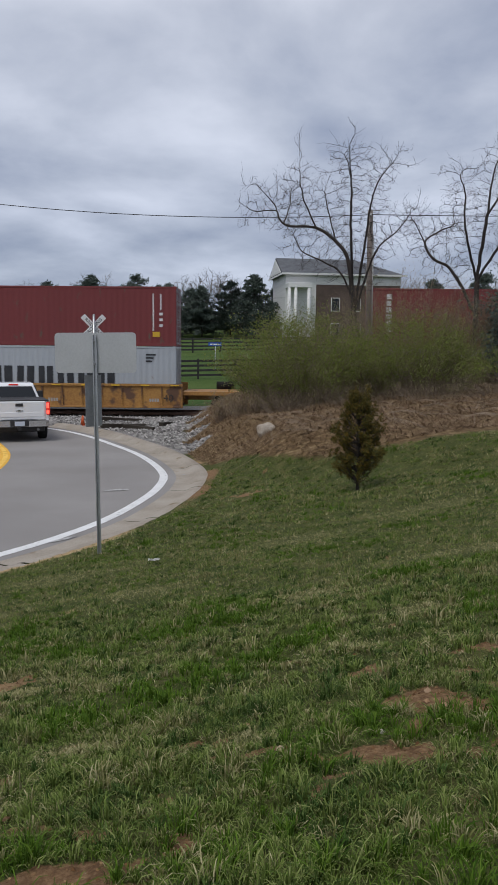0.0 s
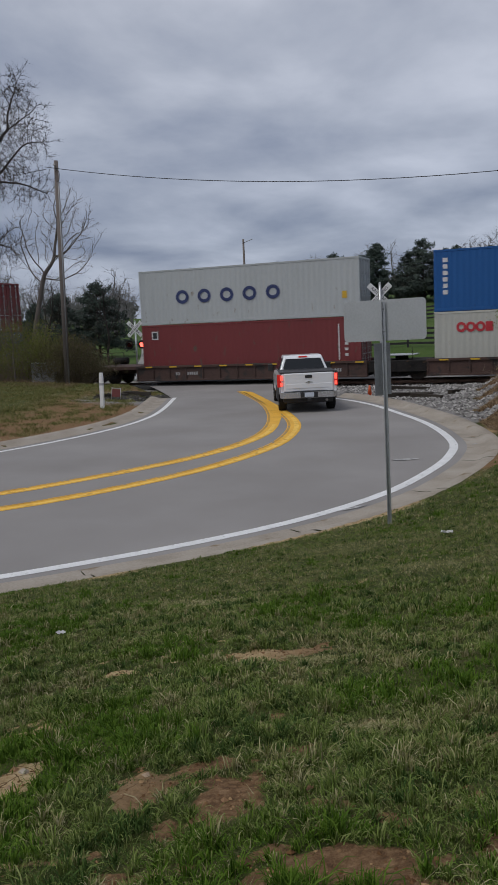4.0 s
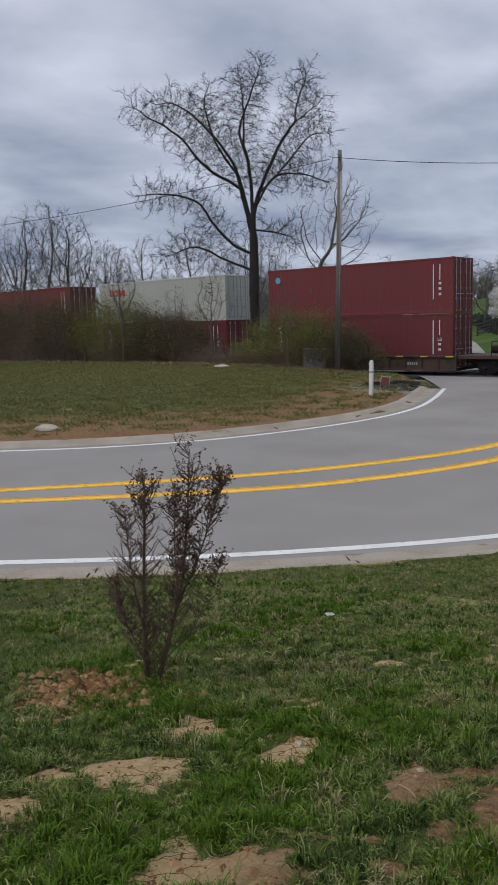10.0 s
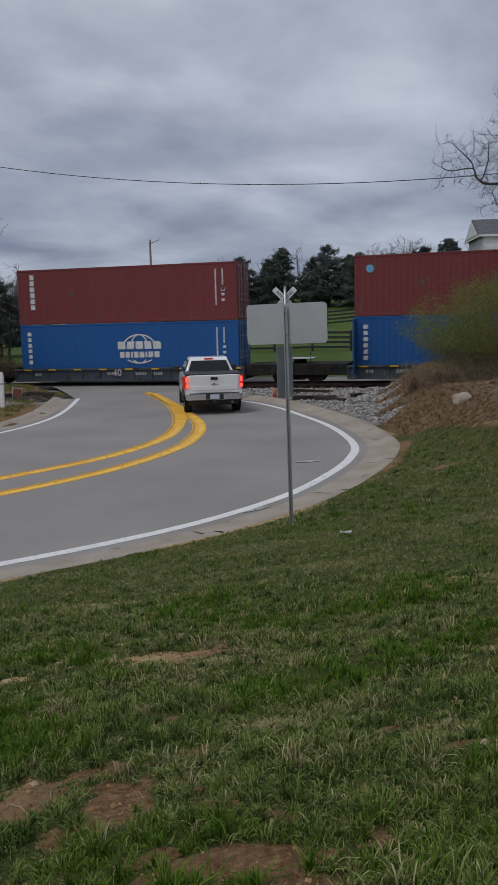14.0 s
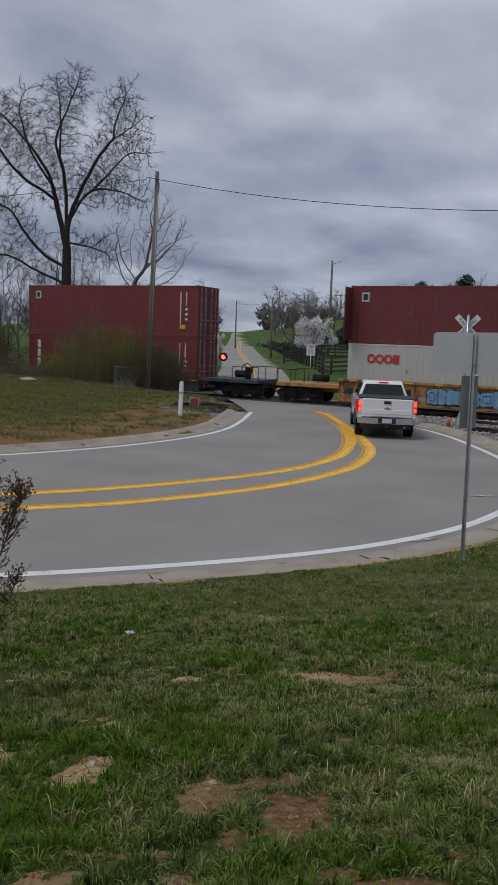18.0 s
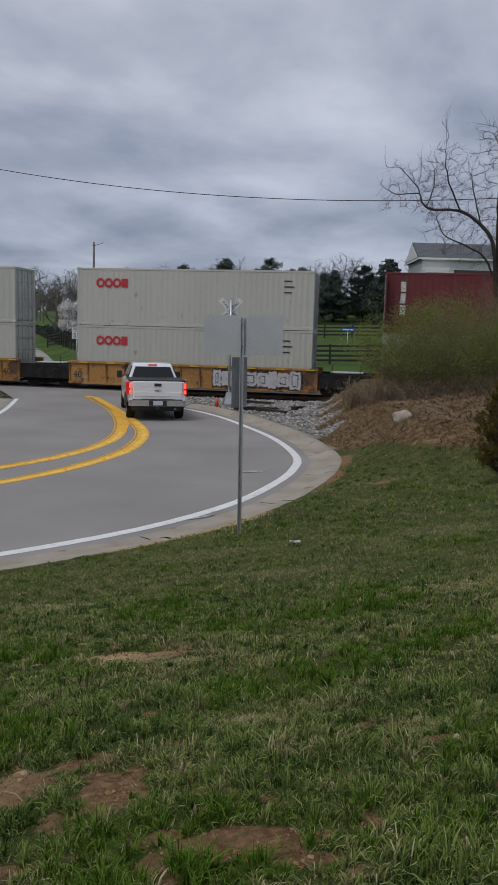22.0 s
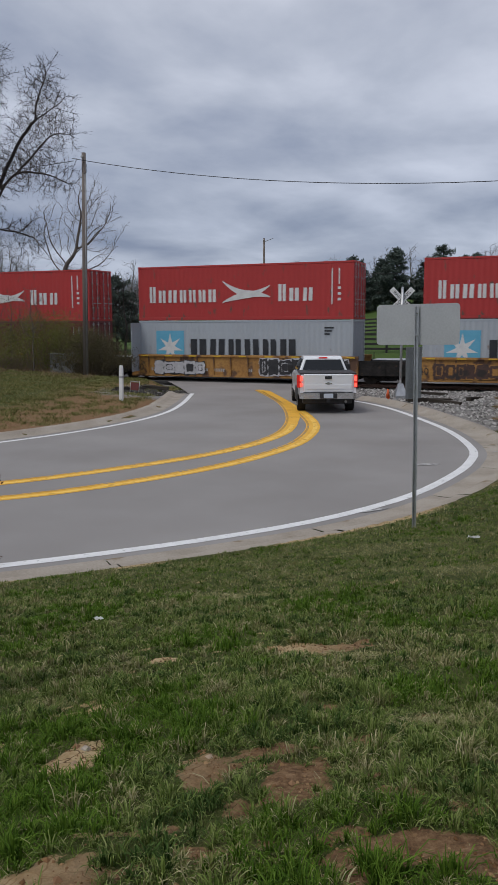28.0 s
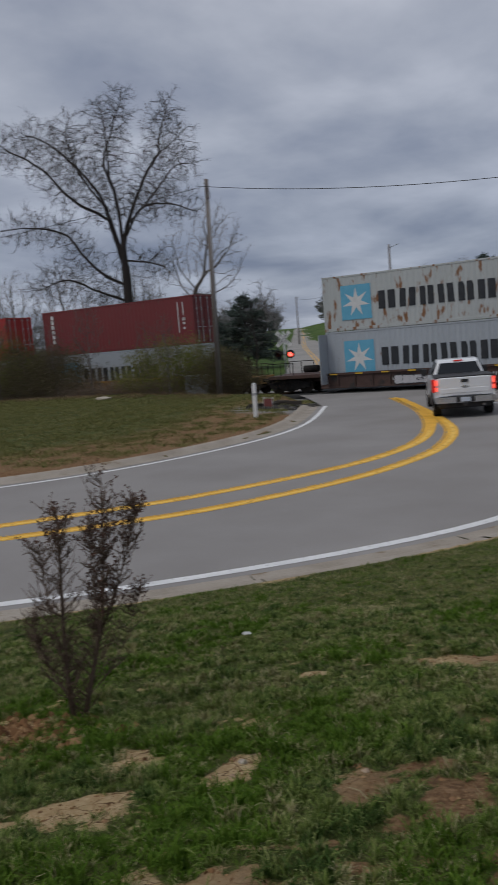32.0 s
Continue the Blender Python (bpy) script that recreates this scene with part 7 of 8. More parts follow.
def evergreen(name, x, y, h, w, seed, label, n=15000, size=0.085):
    """Whorls of drooping boughs, with sprays of needles along each."""
    rnd = random.Random(seed)
    e = tagged(empty(name, pose(x, y, gz_at(x, y))), label, "tree")
    part("trunk", tube([(0, 0, -0.3), (0, 0, h * 0.5), (0, 0, h * 0.97)], [h * 0.022, h * 0.015, 0.02], 7), BARK, e)
    limbs, centres = bmesh.new(), []
    for k in range(150):
        t = rnd.random() ** 0.95
        a = rnd.uniform(0, 6.283)
        ln = w * 0.5 * (1.02 - t) ** 0.62 * rnd.uniform(0.6, 1.15)
        z = h * (0.05 + 0.92 * t)
        rise = rnd.uniform(-0.05, 0.35)
        p0, p1 = Vector((0, 0, z)), Vector((ln * math.cos(a), ln * math.sin(a), z + rise * ln))
        mid_ = p0.lerp(p1, 0.55) + Vector((0, 0, 0.1 * ln))
        add_tube(limbs, [p0, mid_, p1], [0.035, 0.02, 0.008], 4, cap=False)
        for q in range(max(2, int(ln / 0.28))):
            s_ = rnd.uniform(0.25, 1.02)
            p = p0.lerp(mid_, s_ / 0.55) if s_ < 0.55 else mid_.lerp(p1, (s_ - 0.55) / 0.45)
            centres.append((p.x + rnd.gauss(0, 0.12), p.y + rnd.gauss(0, 0.12), p.z + rnd.gauss(0.05, 0.1), rnd.uniform(0.2, 0.42)))
    part("brushwood", limbs, BARK, e)
    cast("crown", *leaf_cloud(rnd, centres, n, size, 0.5), LEAF_DARK, e)
    return e


pines = [evergreen("evergreen_tree", -30.6, 95, 6.9, 6.6, 201, "dark green conifer at the edge of the pasture"), evergreen("evergreen_tree", -24.9, 96, 6.9, 7.2, 202, "broad dark green conifer at the edge of the pasture"), evergreen("evergreen_tree", -19.7, 96, 7.0, 6.4, 203, "dark green conifer with gaps in its crown")]
for k, (x, y, s, v, r) in enumerate(((-14.5, 97, 1.05, 1, 40), (-10.5, 95, 0.9, 0, 90), (-6.8, 96, 0.85, 2, 10), (-3.4, 97, 0.95, 1, 200), (-0.6, 94, 1.05, 0, 140), (2.2, 99, 0.9, 2, 60), (-28, 99, 0.8, 1, 20), (-22.3, 100, 0.85, 0, 170), (-17, 101, 0.8, 2, 250), (-12.5, 101, 0.85, 1, 300), (-8.5, 101, 0.8, 0, 20), (-34.5, 98, 0.55, 2, 0), (-41.2, 68.7, 1.05, 1, 30), (-44.0, 66.5, 0.9, 0, 100), (-52, 74, 0.8, 2, 10), (19, 90, 1.0, 1, 80), (24, 88, 1.1, 0, 10))):
    copy_thing(pines[v], pose(x, y, gz_at(x, y), 0, 0, r) @ Matrix.Scale(s, 4))

rnd_b = random.Random(77)
bl = tagged(empty("blossom_tree", pose(-33.0, 82.0, gz_at(-33.0, 82.0) - 0.1)), "low tree covered in white spring blossom", "tree")
bl_c = [(rnd_b.gauss(0, 1.0), rnd_b.gauss(0, 0.9), 1.6 + 2.6 * rnd_b.random(), 0.55) for _ in range(46)]
part("trunk", tube([(0, 0, -0.2), (0.1, 0, 0.8), (0, 0.1, 2.2)], [0.14, 0.11, 0.05], 7), BARK, bl)
lm = bmesh.new()
for c in bl_c:
    add_tube(lm, [(0.05, 0, 0.9), (c[0] * 0.5, c[1] * 0.5, c[2] * 0.75), c[:3]], [0.05, 0.03, 0.01], 4, cap=False)
part("brushwood", lm, BARK, bl)
cast("crown", *leaf_cloud(rnd_b, bl_c, 6000, 0.07, 0.8), LEAF_BLOSSOM, bl)
for k, (x, y, w, d, h) in enumerate(((-35.4, 86, 3.4, 1.6, 1.5), (-38.8, 92.4, 4, 1.8, 1.5), (-43.6, 101.5, 5, 2, 1.5), (-49.6, 113, 6, 2, 1.5))):
    bush("hedge_bush", x, y, w, d, h, 170 + k, LEAF_DARK, "low dark hedge bush along the far lane", 60, 3000, 0.08)

# far woods close the view along the lane and behind the pasture
def woods(name, places, seeds, label):
    """Many small-twigged trees in one mesh."""
    kinds = []
    for sd in seeds:
        a, b = grow_tree(seed=sd, trunk=[(0, 0, -0.3), (0.1, 0, 1.2), (0, 0, 2.6)], crown=[(0, 0, 5.6, 2.7, 2.7, 3.6, 1.0)], n=60, step=0.65, kill=0.8, r_tip=0.03, r0=0.17, wander=0.35, twig=1.0, per=2)
        V = np.array(a[0] + b[0])
        F = np.array([f for f in a[1]] + [tuple(i + len(a[0]) for i in f) for f in b[1]])
        kinds.append((V, F))
    VV, FF, off = [], [], 0
    r_ = np.random.RandomState(seeds[0])
    for x, y, s_ in places:
        V, F = kinds[r_.randint(len(kinds))]
        q = r_.uniform(0, 6.283)
        c_, n_ = math.cos(q), math.sin(q)
        VV.append(np.stack([V[:, 0] * c_ - V[:, 1] * n_, V[:, 0] * n_ + V[:, 1] * c_, V[:, 2]], 1) * s_ + (x, y, float(height(np.array([x]), np.array([y]))[0]) - 0.2))
        FF.append(F + off)
        off += len(V)
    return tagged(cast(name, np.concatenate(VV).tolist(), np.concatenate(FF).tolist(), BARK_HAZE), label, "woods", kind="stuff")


# bark lightened and greyed: aerial haze painted into the colour
BARK_HAZE = varied("bark_haze_tint", [(0.12, 0.115, 0.115), (0.20, 0.19, 0.185)], 0.5, 4, rough=0.95, bump=0)
rnd_w = random.Random(91)
far_places = [(x, y, rnd_w.uniform(1.0, 1.7)) for x, y in [(-165 + rnd_w.uniform(-75, 72), 205 + rnd_w.uniform(-45, 60)) for _ in range(60)] if abs((x + 22.9 + 0.519 * (y - 48)) * 0.887) > 8]
far_places += [(-70 + rnd_w.uniform(0, 190), 175 + rnd_w.uniform(-10, 40), rnd_w.uniform(0.8, 1.3)) for _ in range(36)]
for _ in range(34):
    y = rnd_w.uniform(96, 215)
    far_places.append((-22.9 - 0.519 * (y - 48) - rnd_w.uniform(6.5, 30), y, rnd_w.uniform(0.85, 1.35)))
for _ in range(22):
    y = rnd_w.uniform(170, 260)
    far_places.append((-22.9 - 0.519 * (y - 48) + rnd_w.uniform(8, 45), y, rnd_w.uniform(0.8, 1.2)))
woods("far_woods", far_places, (701, 702, 703), "leafless woods on the far ridge, greyed in colour for haze")
woods("scrub_woods", [(-100 + rnd_w.uniform(-50, 38), 78 + rnd_w.uniform(-8, 26), rnd_w.uniform(0.7, 1.15)) for _ in range(46)], (711, 712), "leafless scrub behind the tracks, bark greyed in colour for haze")
wood_c = []
for _ in range(260):
    x, y = rnd_w.uniform(-260, 150), 290 + rnd_w.uniform(-10, 40)
    if abs((x + 22.9 + 0.519 * (y - 48)) * 0.887) > 9:
        wood_c.append((x, y, float(height(np.array([x]), np.array([y]))[0]) + rnd_w.uniform(0.5, 7.0), rnd_w.uniform(2.2, 3.6)))
# haze over the ridge is likewise put into these pale grey-greens
FAR_WOOD = island_material("far_wood", [(0.10, 0.105, 0.10), (0.14, 0.14, 0.13), (0.12, 0.13, 0.11), (0.17, 0.16, 0.155)])
tagged(cast("ridge_woods", *leaf_cloud(rnd_w, wood_c, 30000, 0.5, 0.9), FAR_WOOD), "grey-green thicket closing the view, greyed in colour for haze", "woods", kind="stuff")

hedge_c = []
for _ in range(150):
    x, y = rnd_w.uniform(-40, 26), rnd_w.uniform(98, 104)
    hedge_c.append((x, y, gz_at(x, y) + rnd_w.uniform(0.2, 1.0) * (2.6 + 1.4 * noise.noise((x * 0.15, 0, 0))), rnd_w.uniform(0.7, 1.3)))
HEDGE = island_material("hedgerow_leaf", [(0.05, 0.055, 0.05), (0.085, 0.09, 0.075), (0.12, 0.115, 0.10), (0.07, 0.085, 0.065)])
tagged(cast("hedgerow", *leaf_cloud(rnd_w, hedge_c, 26000, 0.12, 0.9), HEDGE), "dark mixed hedgerow behind the pasture fence", "hedge", kind="stuff")

# ---- the house on the rise ----
SIDING = varied("white_siding", [(0.60, 0.60, 0.58), (0.72, 0.72, 0.70)], 1, 20, rough=0.6, bump=0.1, depth=0.01, stretch=(0.2, 0.2, 8))
ROOF_GREY = varied("grey_shingle", [(0.09, 0.095, 0.105), (0.14, 0.145, 0.155)], 1.5, 25, rough=0.85, bump=0.3, depth=0.02)
BRICK_FAR = varied("brown_brick", [(0.085, 0.065, 0.055), (0.13, 0.095, 0.08)], 1.5, 30, rough=0.9, bump=0.2, depth=0.01)
hz = gz_at(8, 92)
house = tagged(empty("house", pose(2.85, 90, hz, 0, 0, 9)), "two-storey house with white upper wall, columned porch and grey hipped roof", "house")
E_, R_ = 7.3, 9.3
part("wall", box(3.4, 13, 0, 8, -1.5, 6.1), BRICK_FAR, house, "brown brick wall")
part("wall", box(0, 3.4, 0, 8, -1.5, 6.1), SIDING, house, "white wall behind the porch")
part("wall", box(-0.03, 13.03, -0.03, 8.03, 6.1, E_), SIDING, house, "white upper wall")
roof = bmesh.new()
rv = [roof.verts.new(p) for p in ((-0.45, -0.5, E_ - 0.1), (13.6, -0.5, E_ - 0.1), (13.6, 8.5, E_ - 0.1), (-0.45, 8.5, E_ - 0.1), (-0.45, 4, R_), (8.6, 4, R_))]
for q in ((0, 1, 5, 4), (1, 2, 5), (2, 3, 4, 5), (3, 2, 1, 0), (0, 4, 3)):
    roof.faces.new([rv[k] for k in q])
part("roof", finish(roof), ROOF_GREY, house)
part("gable", prism([(0.5, E_ + 0.08), (7.5, E_ + 0.08), (4, R_ - 0.22)], "x", -0.5, -0.46), SIDING, house, "white gable triangle")
part("eave_board", box(-0.5, 13.6, -0.56, -0.5, E_ - 0.22, E_ - 0.02), SIDING, house)
part("eave_board", box(-0.52, -0.46, -0.5, 8.5, E_ - 0.22, E_ - 0.02), SIDING, house)
part("porch_beam", box(-0.1, 2.5, -2.0, 0, 5.6, 6.1, 0.03), SIDING, house, "white beam over the porch columns")
for u in (0.05, 0.75, 2.2):
    part("column", tube([(u, -1.8, -1.2), (u, -1.8, 5.6)], [0.22, 0.18], 12), SIDING, house, "white round column")
part("porch_floor", box(-0.3, 2.7, -2.2, 0, -1.5, -1.2), CONCRETE, house)
for u, v in ((5.6, 3.2), (8, 3.2), (11, 3.2), (5.6, 0.4), (8, 0.4), (11, 0.4)):
    w = part("window", box(u - 0.5, u + 0.5, -0.09, -0.01, v, v + 1.5), SIDING, house)
    part("pane", box(u - 0.42, u + 0.42, -0.12, -0.09, v + 0.08, v + 1.42), DARK_GLASS, w)
part("wall", box(13, 16.5, 1.5, 7, -1.5, 3.4), BRICK_FAR, house)
bm = bmesh.new()
add_prism(bm, [(1.1, 3.4), (7.4, 3.4), (4.2, 5.6)], "x", 13, 16.9)
part("roof", finish(bm), ROOF_GREY, house)
fh = tagged(empty("house", pose(-66, 166, gz_at(-66, 166) - 0.2, 0, 0, 20)), "small white house far off by the lane", "house")
part("wall", box(-1.6, 1.6, -2, 2, -0.3, 1.9), SIDING, fh)
part("roof", prism([(-1.9, 1.9), (1.9, 1.9), (0, 3.0)], "y", -2.2, 2.2), ROOF_GREY, fh)
part("window", box(-0.4, 0.4, -2.03, -2.0, 0.5, 1.3), DARK_GLASS, fh)

# ---- shrubs on the lawn ----
def young_conifer(x, y, h, w):
    rnd = random.Random(301)
    c, lb = [], bmesh.new()
    for k in range(210):
        t = rnd.random() ** 0.9
        a = rnd.uniform(0, 6.283)
        rr = w * 0.5 * (0.55 + 0.45 * math.sin(math.pi * min(1, 0.1 + 1.05 * t))) * (1 if t < 0.75 else 1 - 1.7 * (t - 0.75)) * rnd.uniform(0.35, 1.05)
        z = 0.2 + h * 0.8 * t
        q = Vector((rr * math.cos(a), rr * math.sin(a), z + 0.06 + 0.1 * rnd.random()))
        add_tube(lb, [(0, 0, max(0.1, z - 0.18)), (q.x * 0.6, q.y * 0.6, z - 0.05), q], [0.009, 0.006, 0.002], 3, cap=False)
        for s_ in range(3):
            c.append((q.x * (1 - 0.12 * s_) + rnd.gauss(0, 0.02), q.y * (1 - 0.12 * s_) + rnd.gauss(0, 0.02), q.z - 0.05 * s_ + rnd.gauss(0, 0.02), 0.055))
    s = tagged(empty("young_conifer", pose(x, y, gz_at(x, y))), "small bronze-green conifer planted on the lawn", "shrub")
    part("trunk", tube([(0, 0, -0.1), (0.02, 0, h * 0.4), (0, 0, h * 0.9)], [0.03, 0.024, 0.008], 6), BARK, s)
    part("brushwood", lb, BARK, s)
    cast("foliage", *leaf_cloud(rnd, c, 15000, 0.014, 1.4), LEAF_BRONZE, s)
    for k in range(5):
        part("leader", tube([(0.02 * k - 0.04, 0.01, h * 0.78), (0.06 * (k - 2), 0.02 * k, h * (0.97 + 0.03 * (k % 2)))], [0.006, 0.002], 4), BARK, s)


young_conifer(1.8, 13.45, 1.72, 1.02)


def bare_shrub(x, y, turn):
    rnd = random.Random(311)
    s = tagged(empty("dry_shrub", pose(x, y, gz_at(x, y), 0, 0, turn)), "thin two-stemmed shrub with russet dead foliage in bare soil", "shrub")
    tips = []
    for right, main in ((False, [(-0.02, 0, -0.06), (-0.03, 0.01, 0.25), (-0.02, 0.0, 0.55), (0.0, 0, 0.9), (0.015, 0.01, 1.2)]),
                        (True, [(0.02, 0, -0.06), (0.11, -0.01, 0.25), (0.2, 0.0, 0.58), (0.245, 0.01, 0.95), (0.27, 0.01, 1.34)])):
        part("stem", tube(main, [0.019, 0.013, 0.010, 0.007, 0.003], 7), TWIG_DARK, s)
        tw = bmesh.new()
        forks = [([Vector(p) for p in main], 1.0, 100)]
        if right:
            forks.append(([Vector((0.17, 0, 0.45)), Vector((0.29, 0.03, 0.68)), Vector((0.37, 0.02, 0.9)), Vector((0.42, 0.0, 1.06)), Vector((0.44, 0, 1.15))], 0.7, 70))
            forks.append(([Vector((0.13, 0, 0.3)), Vector((0.17, -0.05, 0.55)), Vector((0.16, -0.06, 0.8)), Vector((0.17, -0.05, 1.0)), Vector((0.18, -0.05, 1.1))], 0.6, 45))
            forks.append(([Vector((0.05, 0, 0.1)), Vector((0.22, 0.06, 0.22)), Vector((0.33, 0.08, 0.4)), Vector((0.4, 0.1, 0.55)), Vector((0.43, 0.1, 0.65))], 0.5, 30))
        else:
            forks.append(([Vector((-0.03, 0, 0.12)), Vector((-0.11, 0.04, 0.3)), Vector((-0.15, 0.05, 0.42)), Vector((-0.17, 0.04, 0.52)), Vector((-0.18, 0.04, 0.6))], 0.6, 50))
            forks.append(([Vector((-0.03, 0, 0.3)), Vector((-0.07, -0.03, 0.55)), Vector((-0.09, -0.03, 0.75)), Vector((-0.1, -0.02, 0.9)), Vector((-0.1, 0, 0.98))], 0.6, 45))
        for f_no, (line, fat, count) in enumerate(forks):
            if f_no:
                add_tube(tw, line, [0.008 * fat, 0.007 * fat, 0.005 * fat, 0.004 * fat, 0.0015], 5, cap=False)
            for k in range(int(count * 1.1)):
                t = rnd.uniform(0.04, 0.99)
                i = min(3, int(t * 4))
                p = line[i].lerp(line[i + 1], t * 4 - i)
                a = rnd.uniform(0, 6.283)
                ln = rnd.uniform(0.08, 0.24) * (1.2 - 0.65 * t) * (1.0 if f_no == 0 else 0.75)
                q = p + Vector((math.cos(a) * ln * 0.7, math.sin(a) * ln * 0.7, ln * rnd.uniform(0.5, 1.0)))
                m_ = p.lerp(q, 0.5) + Vector((math.cos(a), math.sin(a), 0)) * ln * 0.1 + Vector((rnd.gauss(0, 0.008), rnd.gauss(0, 0.008), 0))
                add_tube(tw, [p, m_, q], [0.0036, 0.0028, 0.0014], 3, cap=False)
                for w in range(5):
                    r = p.lerp(m_, rnd.uniform(0.4, 1)) if w < 2 else m_.lerp(q, rnd.random())
                    e = r + Vector((rnd.gauss(0, 0.03), rnd.gauss(0, 0.03), rnd.uniform(0.0, 0.07)))
                    add_tube(tw, [r, e], [0.0021, 0.001], 3, cap=False)
                    if (right and e.z > 0.62 and e.x > 0.14) or (e.z > 1.02) or rnd.random() < 0.03:
                        tips.append((*e, 0.016))
        part("brushwood", tw, TWIG_DARK, s)
    cast("foliage", *leaf_cloud(rnd, tips, 1900, 0.0075, 1.6), LEAF_RUST, s)
    return s


bare_shrub(-3.31, 3.04, 48)


# ---- grass, dead growth, gravel ----
def blades(seed, x, y, h, w, lean=0.5, b=None, k=None):
    """One arching blade of three pieces at each place; b: the way it leans, k: how far."""
    r = np.random.RandomState(seed)
    n = len(x)
    z = ground_at(x, y) - 0.006
    b = r.uniform(0, 2 * np.pi, n) if b is None else b
    a = b + np.pi / 2 + r.normal(0, 0.5, n)
    k = lean * r.uniform(0.2, 1.0, n) if k is None else k
    base, side, out = np.stack([x, y, z], 1), np.stack([np.cos(a), np.sin(a), 0 * x], 1) * (w / 2)[:, None], np.stack([np.cos(b), np.sin(b), 0 * x], 1)
    up = np.array([0, 0, 1.0])
    rows = [(base, 1.0)]
    for reach_, rise_, wide in ((0.3, 0.6, 0.9), (0.72, 0.88, 0.65)):
        rows.append((base + out * (k * h * reach_)[:, None] + up * (h * rise_ * (1 - 0.22 * k * reach_))[:, None], wide))
    tip = base + out * (k * h * 1.1)[:, None] + up * (h * (1.0 - 0.42 * np.clip(k, 0, 1.9)))[:, None]
    V = np.stack([q for p, f in rows for q in (p - side * f, p + side * f)] + [tip], 1).reshape(-1, 3)
    i = np.arange(n) * 7
    Q = np.concatenate([np.stack([i, i + 1, i + 3, i + 2], 1), np.stack([i + 2, i + 3, i + 5, i + 4], 1)])
    return V, Q, np.stack([i + 4, i + 5, i + 6], 1)


def blade_object(name, sets, mat, label, category="grass"):
    V, Q, T, off = [], [], [], 0
    for v, q, t in sets:
        V.append(v)
        Q.append(q + off)
        T.append(t + off)
        off += len(v)
    V, Q, T = np.concatenate(V), np.concatenate(Q), np.concatenate(T)
    me = bpy.data.meshes.new(name)
    me.vertices.add(len(V))
    me.vertices.foreach_set("co", V.astype(np.float32).ravel())
    me.loops.add(Q.size + T.size)
    me.loops.foreach_set("vertex_index", np.r_[Q.ravel(), T.ravel()].astype(np.int32))
    me.polygons.add(len(Q) + len(T))
    me.polygons.foreach_set("loop_start", np.r_[np.arange(len(Q)) * 4, Q.size + np.arange(len(T)) * 3].astype(np.int32))
    me.polygons.foreach_set("use_smooth", np.ones(len(Q) + len(T), bool))
    me.update(calc_edges=True)
    me.validate()
    me.materials.append(mat)
    return tagged(new(name, me), label, category, kind="stuff")


def scatter(seed, x0, x1, y0, y1, per_m2):
    r = np.random.RandomState(seed)
    n = int((x1 - x0) * (y1 - y0) * per_m2)
    return r.uniform(x0, x1, n), r.uniform(y0, y1, n)


GRASS_GREEN = island_material("grass_green", [(0.05, 0.08, 0.014), (0.105, 0.152, 0.03), (0.17, 0.222, 0.055), (0.26, 0.29, 0.11)], 0.75, through=0.12)
GRASS_DEEP = island_material("grass_deep_green", [(0.02, 0.045, 0.008), (0.055, 0.10, 0.022), (0.095, 0.145, 0.04)], 0.75, through=0.12)
GRASS_LUSH = island_material("grass_lush", [(0.03, 0.07, 0.005), (0.075, 0.142, 0.014), (0.125, 0.20, 0.026)], 0.75, through=0.12)
GRASS_VERGE = island_material("grass_olive", [(0.07, 0.08, 0.022), (0.13, 0.14, 0.04), (0.20, 0.195, 0.068), (0.30, 0.26, 0.12)], 0.8, through=0.1)
GRASS_DRY = island_material("grass_dry", [(0.11, 0.13, 0.032), (0.19, 0.19, 0.07), (0.28, 0.26, 0.125), (0.42, 0.38, 0.225)], 0.8, through=0.1)


def slivers(seed, x, y, h, w, lean=0.5, b=None, k=None):
    """One three-cornered blade at each place."""
    r = np.random.RandomState(seed)
    n = len(x)
    z = ground_at(x, y) - 0.006
    b = r.uniform(0, 2 * np.pi, n) if b is None else b
    a = b + np.pi / 2 + r.normal(0, 0.6, n)
    k = lean * r.uniform(0.2, 1.0, n) if k is None else k
    base = np.stack([x, y, z], 1)
    u = np.stack([np.cos(a) * w / 2, np.sin(a) * w / 2, 0 * x], 1)
    V = np.stack([base - u, base + u, base + np.stack([np.cos(b) * k * h, np.sin(b) * k * h, h * (1.0 - 0.3 * np.clip(k, 0, 2))], 1)], 1).reshape(-1, 3)
    i = np.arange(n) * 3
    return V, np.zeros((0, 4), int), np.stack([i, i + 1, i + 2], 1)


def straw_share(x, y):
    v, ragged = np.zeros(len(x)), 1 + 0.7 * patchy(x, y, 7.0, 5.0)
    for px, py, a, b_ in THATCH:
        v = np.maximum(v, ease(1.5, 0.3, np.hypot((x - px) / a, (y - py) / b_) * ragged))
    return v


